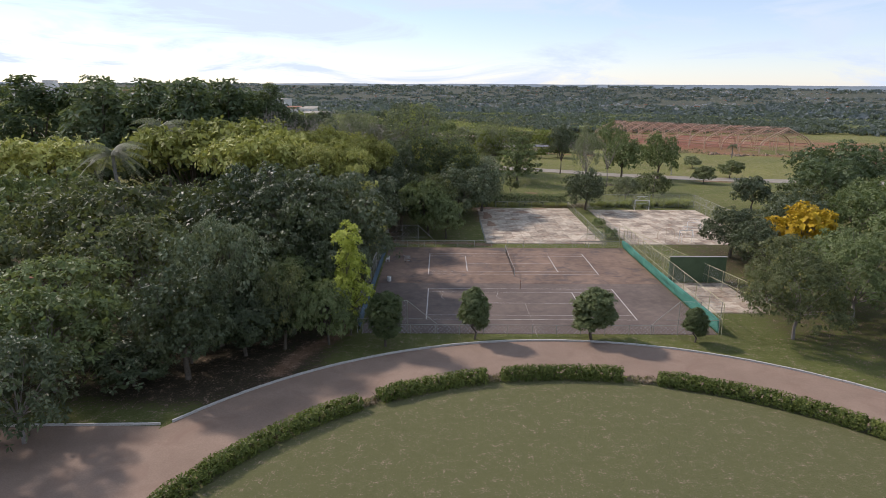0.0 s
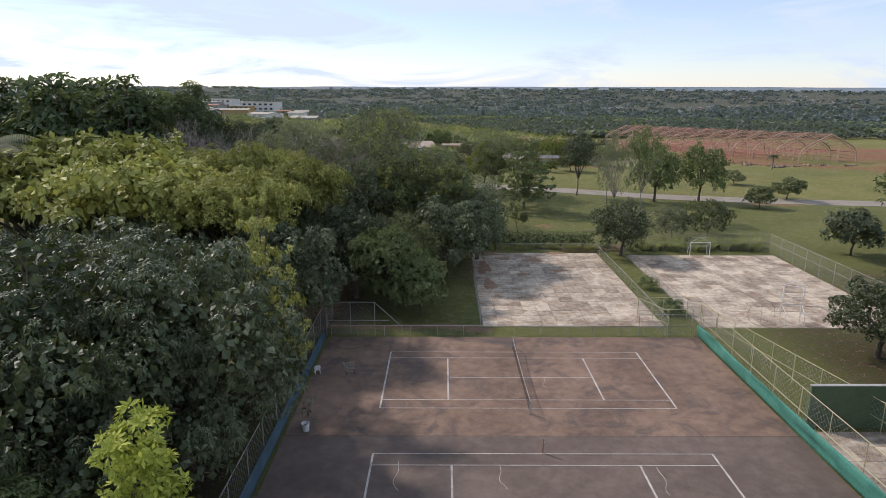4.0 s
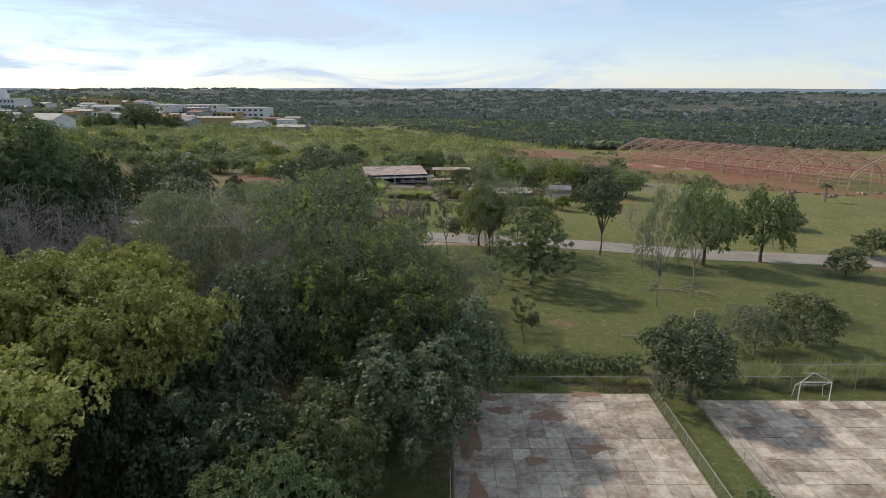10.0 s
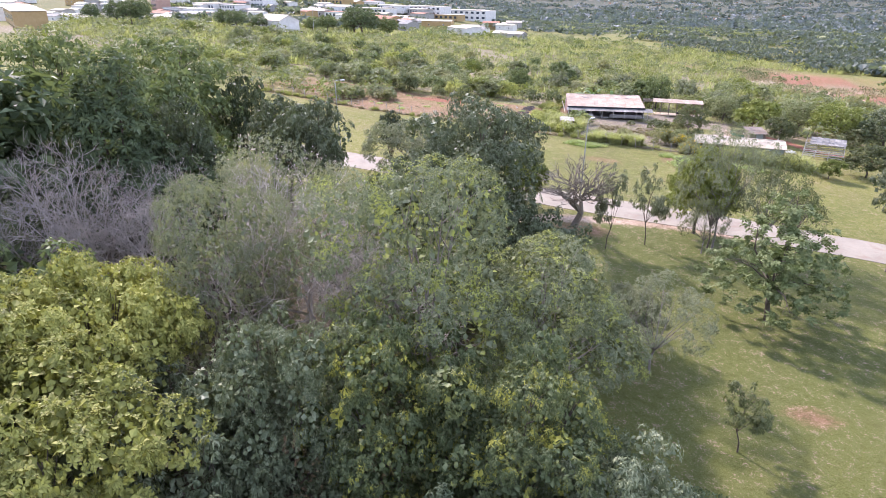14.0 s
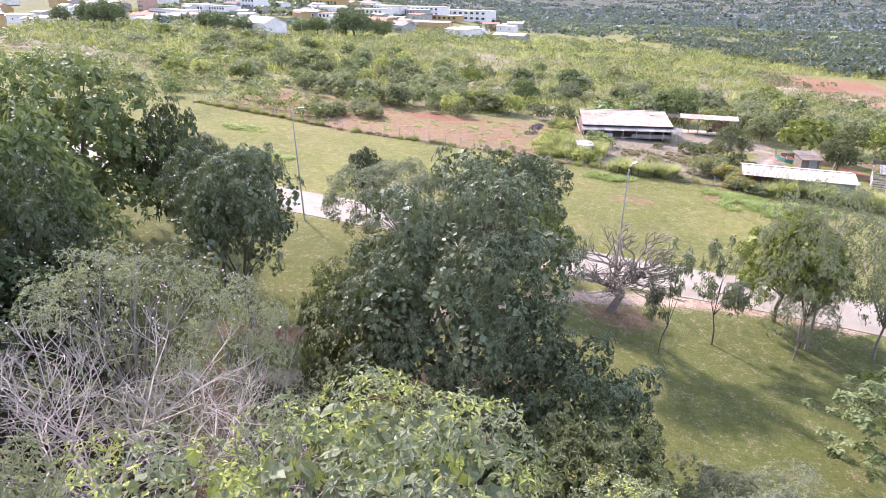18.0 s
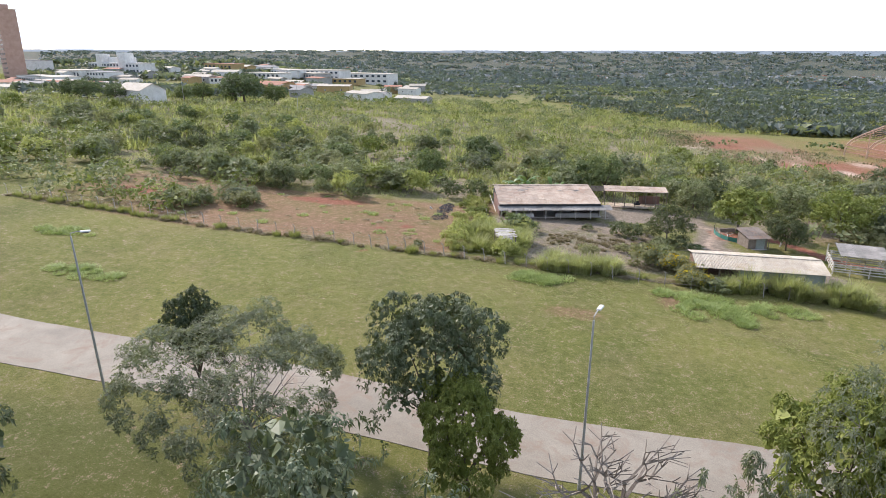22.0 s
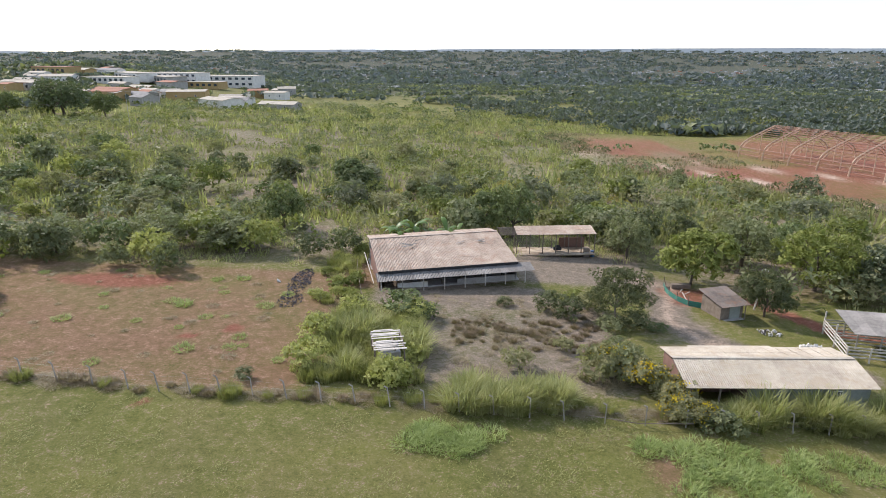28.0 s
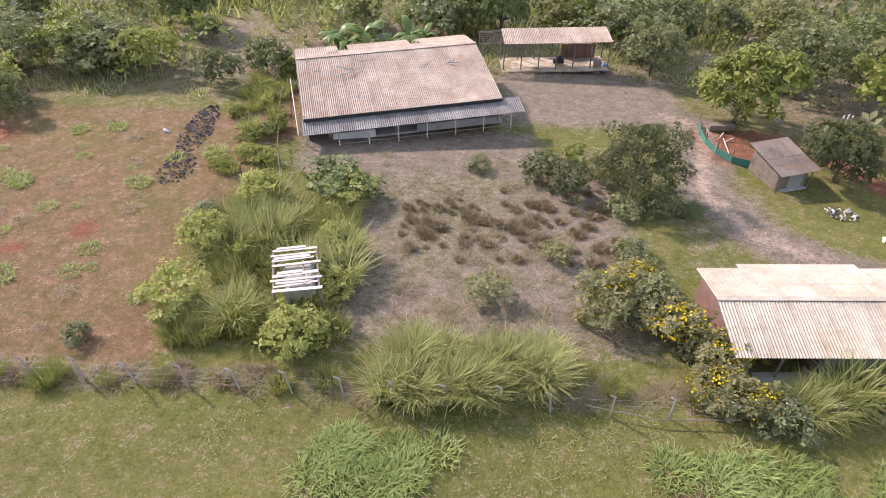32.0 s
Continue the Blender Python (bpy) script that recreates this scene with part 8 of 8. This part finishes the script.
# white college with two round stair towers
college = block(-424, 684, -22, 84, 16, 9, "wall_white", "long white college building with round stair towers", 2, 16, "college_building", "wall_white")
for x, r, h in ((-22, 6.0, 17), (16, 7.0, 18)):
    part("stair_tower", tube((x, -4, -1), (x, -4, h), r, sides=20), M["wall_white"], college)
part("upper_floor", box((0, 2, 11.5), (30, 10, 5), bev=0.1), M["wall_white"], college)
for x, y, rot, w, d, h, fl, bays, wall, roof in [
    (-422, 585, -28, 40, 18, 6, 1, 8, "wall_white", "roof_pale"), (-395, 575, -28, 34, 20, 7, 1, 6, "wall_white", "roof_pale"), (-368, 548, -28, 44, 20, 6, 1, 9, "wall_white", "roof_pale"), (-352, 512, -30, 38, 14, 6, 1, 8, "grey_wall", "roof_pale"),
    (-425, 632, -25, 44, 20, 7, 1, 8, "wall_white", "roof_pale"), (-390, 620, -25, 30, 16, 8, 2, 6, "wall_white", "roof_grey"), (-318, 478, -30, 50, 14, 5, 1, 10, "wall_white", "roof_pale"), (-470, 560, -32, 46, 20, 8, 2, 8, "wall_white", "roof_pale"),
    (-290, 712, -18, 44, 16, 5, 1, 8, "wall_white", "roof_pale"), (-292, 750, -40, 62, 18, 6, 1, 9, "wall_white", "roof_pale"), (-262, 745, -42, 56, 18, 6, 1, 9, "grey_wall", "roof_pale"), (-255, 762, -12, 50, 22, 9, 2, 9, "wall_white", "roof_pale"),
    (-222, 800, -10, 60, 24, 10, 2, 9, "wall_white", "roof_pale"), (-226, 742, -14, 40, 14, 5, 1, 7, "ochre", "roof_pale"), (-264, 312, -34, 60, 12, 6, 1, 10, "ochre", "roof_pale"), (-320, 350, -34, 60, 16, 7, 1, 10, "wall_white", "roof_pale"),
    (-352, 742, -20, 40, 16, 7, 1, 7, "ochre", "tile_red"), (-500, 660, -30, 50, 22, 9, 2, 8, "wall_white", "roof_grey"), (-300, 640, -20, 30, 14, 5, 1, 6, "wall_white", "tile_red"),
]:
    block(x, y, rot, w, d, h, wall, "low white town building with a shallow roof", fl, bays, roof=roof)
rt = random.Random(5)
k = 0
while k < 110:
    b, d = rt.uniform(-0.95, -0.22), rt.uniform(400, 760)
    x, y = d * math.sin(b), 100 + d * math.cos(b)
    if fbm(x, y, 90, 99) < 0.42 or (d < 470 and b > -0.6):
        continue
    k += 1
    cottage(x, y, rt.uniform(-35, 15), rt.uniform(9, 26), rt.uniform(7, 14), rt.uniform(3, 6), rt.choice(("wall_white", "wall_white", "ochre", "grey_wall")), rt.choice(("tile_red", "roof_pale", "roof_grey", "roof_pale", "roof_pale")), "town house with a pitched roof among trees", 2, gable=rt.uniform(0.8, 2.0))


for key, x, y, top, wide in [("mango_a", -172, 452, 21, 1.2), ("mango_b", -180, 458, 20, 1.1), ("mango_c", -188, 440, 16, 1.1), ("mango_a", -222, 402, 19, 1.1), ("mango_b", -232, 404, 19, 1.1), ("mango_c", -193, 432, 15, 1.1), ("mango_a", -212, 408, 17, 1.1), ("mango_b", -160, 462, 15, 1.0), ("mango_c", -280, 390, 22, 1.0), ("mango_a", -255, 366, 25, 1.1), ("mango_b", -262, 360, 24, 1.1), ("mango_c", -245, 352, 24, 1.0), ("mango_c", -270, 352, 22, 1.0)]:
    place_tree(key, "dark" if top > 16 else "mid", x, y, top, "dark leafy street tree beside the white house", group="street trees", wide=wide)
for x, y, rot in ((-262, 428, 5), (-232, 412, -10), (-226, 411, -10), (-217, 409, -12), (-196, 412, -8), (-188, 413, -5), (-280, 430, 4)):
    car = thing("parked_car", x, y, None, rot, "small pale car parked along the town street", "car", "parked cars")
    part("body", box((0, 0, 0.6), (4.2, 1.7, 0.65), bev=0.15), M["white"], car)
    part("cabin", box((-0.2, 0, 1.15), (2.2, 1.5, 0.6), bev=0.18), M["glass"], car)
    for sx in (-1.3, 1.3):
        for sy in (-0.8, 0.8):
            part("wheel", tube((sx, sy - 0.1, 0.32), (sx, sy + 0.1, 0.32), 0.32, sides=12), M["tyre"], car)
for x, y in ((-262, 420), (-182, 415), (-128, 420)):
    street_lamp(x, y, 14, 200, "tall thin lamp post along the town street")

# ---- woods, scrub and town of the distance, each one joined ----
def tuft_kind(seed, n, r, h, size, k=1):
    rng = np.random.default_rng(seed)
    lb = [(0, 0, h * 0.36, r, r, h * 0.45), (r * 0.5, 0.2, h * 0.40, r * 0.6, r * 0.6, h * 0.35), (-r * 0.4, r * 0.4, h * 0.32, r * 0.6, r * 0.6, h * 0.35)]
    p, nr = lobe_points(rng, lb, n, 1, 0.4, -0.2)
    if k > 1:
        return rosettes(rng, p, nr, k, size, 0.55, 0.1)
    return leaf_quads(rng, p, nr, size, 0.75, 0.0, 0.8)


def far_mesh(name, kinds, count, sampler, mat, label, seed, category="woods"):
    rng = random.Random(seed)
    spots = []
    while len(spots) < count:
        s = sampler(rng)
        if s:
            spots.append((*s, rng.uniform(0, 6.28)))
    v, f = scatter_stuff(name, kinds, spots, label, category)
    return tagged(new(name, raw_mesh(name, v, f, L[mat])), label, category, kind="stuff")


scrub_t = [tuft_kind(100 + k, 26, 1.7, 2.3, 0.50, 4) for k in range(4)]
wood_t = [tuft_kind(110 + k, 22, 8.0, 4.6, 4.6) for k in range(4)]
far_t = [tuft_kind(120 + k, 14, 14.0, 7.0, 10.0) for k in range(4)]


def mid_scrub(rng):
    y = 240 + 380 * rng.random() ** 1.2
    x = rng.uniform(-150 - (y - 190) * 0.8, 50 + (y - 230) * 0.42)
    if (x > -66 and x < 30 and y < 274) or (-24 < x < 26 and y < 288) or (30 <= x < 58 and y < 262) or fbm(x, y, 30, 71) < 0.30:
        return None
    if x > float(np.interp(y, [262, 272, 308, 330, 360, 372, 395, 440, 470, 510], [150, 122, 98, 93, 76, 61, 48, 41, 36, 52])) - 4 and y < 512:
        return None
    return x, y, rng.uniform(0.7, 1.5) + 1.3 * rng.random() ** 3


def wood_spot(rng):
    d = 430 + 1500 * rng.random() ** 1.35
    b = rng.uniform(-0.72, 0.80)
    x, y = d * math.sin(b), 100 + d * math.cos(b)
    if fbm(x, y, 130, 81) < 0.43 - 0.12 * (d > 700) or (x > 20 and y < 505) or (y < 640 and -200 < x < 30):
        return None
    if -190 < x < 0.16 * y and 520 < y < 1150 and rng.random() < 0.93 - 0.4 * (fbm(x, y, 90, 88) > 0.58):
        return None
    if x < -20 and 500 < y < 900 and rng.random() < 0.45:
        return None
    return x, y, rng.uniform(0.6, 1.4)


def far_spot(rng):
    d = 1500 + 3100 * rng.random() ** 1.1
    b = rng.uniform(-0.75, 0.80)
    x, y = d * math.sin(b), 100 + d * math.cos(b)
    if fbm(x, y, 420, 91) < 0.40:
        return None
    return x, y, rng.uniform(0.7, 1.6)


far_mesh("scrubland", scrub_t, 1150, mid_scrub, "scrub", "rough scrub of dull green bushes beyond the farm", 1, "scrub")
far_mesh("green_scrub", scrub_t, 480, mid_scrub, "fresh", "brighter green bushes scattered through the scrub", 2, "scrub")
far_mesh("dry_scrub", scrub_t, 300, mid_scrub, "straw_green", "dry straw-coloured grass and weeds in the scrub", 3, "scrub")
far_mesh("woodland", wood_t, 5200, wood_spot, "valley", "dark woodland belts in the valley, leaves tinted for haze", 4)
def edge_wood(rng):
    y = 515 + 300 * rng.random() ** 1.3
    x = rng.uniform(-20, 470)
    return (x, y, rng.uniform(0.5, 1.3)) if fbm(x, y, 45, 83) > 0.62 - 0.40 * float(ease(0, 160, x)) else None


def meadow_tree(rng):
    x, y = rng.uniform(-230, 110), rng.uniform(440, 1050)
    return (x, y, rng.uniform(0.35, 0.8)) if fbm(x, y, 60, 87) > 0.45 else None


near_t = [tuft_kind(140 + k, 40, 5.4, 4.8, 2.2) for k in range(4)]
far_mesh("wood_beyond", near_t, 1500, edge_wood, "valley", "dense dark wood beyond the red building site, leaves tinted for haze", 14)
far_mesh("meadow_trees", near_t, 260, meadow_tree, "mid", "small round trees scattered over the dry meadow", 15)
far_mesh("far_woodland", far_t, 4200, far_spot, "far", "dark distant woods on the plain and ridge, leaves tinted for haze", 5)
far_mesh("pale_woodland", wood_t, 900, wood_spot, "scrub", "paler trees scattered through the valley", 6)


def roofs(name, count, sampler, mat, label, seed):
    rng = random.Random(seed)
    v, f = [], []
    while len(v) < count * 8:
        s = sampler(rng)
        if not s:
            continue
        x, y, k = s
        w, d, h = 11 * k, 8 * k, 4 * k
        z, a = gz(x, y), rng.uniform(0, 3.14)
        o = len(v)
        for zz in (z - 1, z + h):
            for sx, sy in ((-1, -1), (1, -1), (1, 1), (-1, 1)):
                px, py = sx * w / 2, sy * d / 2
                v.append((x + px * math.cos(a) - py * math.sin(a), y + px * math.sin(a) + py * math.cos(a), zz))
        f += [(o, o + 1, o + 5, o + 4), (o + 1, o + 2, o + 6, o + 5), (o + 2, o + 3, o + 7, o + 6), (o + 3, o, o + 4, o + 7), (o + 4, o + 5, o + 6, o + 7)]
    return tagged(new(name, raw_mesh(name, v, f, M[mat])), label, "town", kind="stuff")


def town_spot(rng):
    d = 1150 + 2900 * rng.random()
    b = rng.uniform(-0.80, 0.78)
    x, y = d * math.sin(b), 100 + d * math.cos(b)
    return (x, y, rng.uniform(0.4, 1.0)) if fbm(x, y, 380, 95) > 0.50 else None


roofs("far_town", 1900, town_spot, "far_wall", "scatter of pale distant houses on the plain", 7)
roofs("far_town_roofs", 500, town_spot, "tile_red", "scatter of red roofed distant houses on the plain", 8)

grass_t = [blades(np.random.default_rng(130 + k), 16, 2.2, 1.5, 0.34, 0.6, 1) for k in range(3)]
far_mesh("rough_grass", grass_t, 3000, lambda r: (lambda q: q if q and q[1] > 292 else None)(mid_scrub(r)), "rough", "tall rough yellow-green grass between the bushes", 11, "grass")
far_mesh("dry_grass", grass_t, 2600, lambda r: (lambda q: q if q and q[1] > 292 else None)(mid_scrub(r)), "grass_pale", "tall pale dry grass between the bushes", 12, "grass")


tuft_t = [blades(np.random.default_rng(150 + k), 44, 1.6, 0.95, 0.09, 0.5, 1) for k in range(3)]


def near_grass(rng):
    x, y = rng.uniform(-130, 70), 262 + 44 * rng.random()
    if (-24 < x < 26 and y < 281) or (26 <= x < 40 and y < 276) or (x < -26 and y < 268 + 4 * rng.random()) or fbm(x, y, 9, 72) < 0.36:
        return None
    return x, y, rng.uniform(0.6, 1.2)


far_mesh("near_scrub_grass", tuft_t, 900, near_grass, "grass_pale", "pale knee-high grass at the edge of the scrub", 16, "grass")


def clay_weed(rng):
    y = 285 + 225 * rng.random()
    x = float(np.interp(y, [262, 272, 308, 330, 360, 372, 395, 440, 470, 510], [150, 122, 98, 93, 76, 61, 48, 41, 36, 52])) + rng.gauss(0, 7) + (rng.uniform(0, 60) if 398 < y < 428 else 0)
    return x, y, rng.uniform(0.5, 1.1)


far_mesh("clay_weeds", grass_t, 700, clay_weed, "straw", "dry brown weeds on the edge of the red clay", 17, "grass")
far_mesh("clay_bushes", scrub_t, 110, clay_weed, "olive", "low dull bushes on the edge of the red clay", 18, "scrub")


def golden(rng):
    x, y = rng.gauss(16, 16), rng.gauss(330, 16)
    return (x, y, rng.uniform(0.5, 1.0)) if y > 296 else None


far_mesh("golden_scrub", scrub_t, 46, golden, "golden", "yellow flowering bushes in the scrub", 13, "scrub")


# ---- hills on the horizon ----
def ridge(name, dist, low, high, seed, label):
    a = np.linspace(-0.95, 1.0, 220)
    x, y = dist * np.sin(a), 100 + dist * np.cos(a)
    top = low + (high - low) * fbm(a * 1000, 0 * a, 240, seed) + 2.0 * lattice(a * 1000, 0 * a, 9, seed + 4)
    v = np.concatenate([np.stack([x, y, ground_z(x, y) - 8], -1), np.stack([x * 1.02, y * 1.02, top], -1)])
    i = np.arange(219)[:, None]
    return tagged(new(name, raw_mesh(name, v, i + np.array([[0, 1, 221, 220]]), M["hazed_hill"], True)), label, "backdrop", kind="structure")


ridge("backdrop_1", 4500, 24, 46, 8, "long ridge on the horizon, tinted blue-grey for haze")
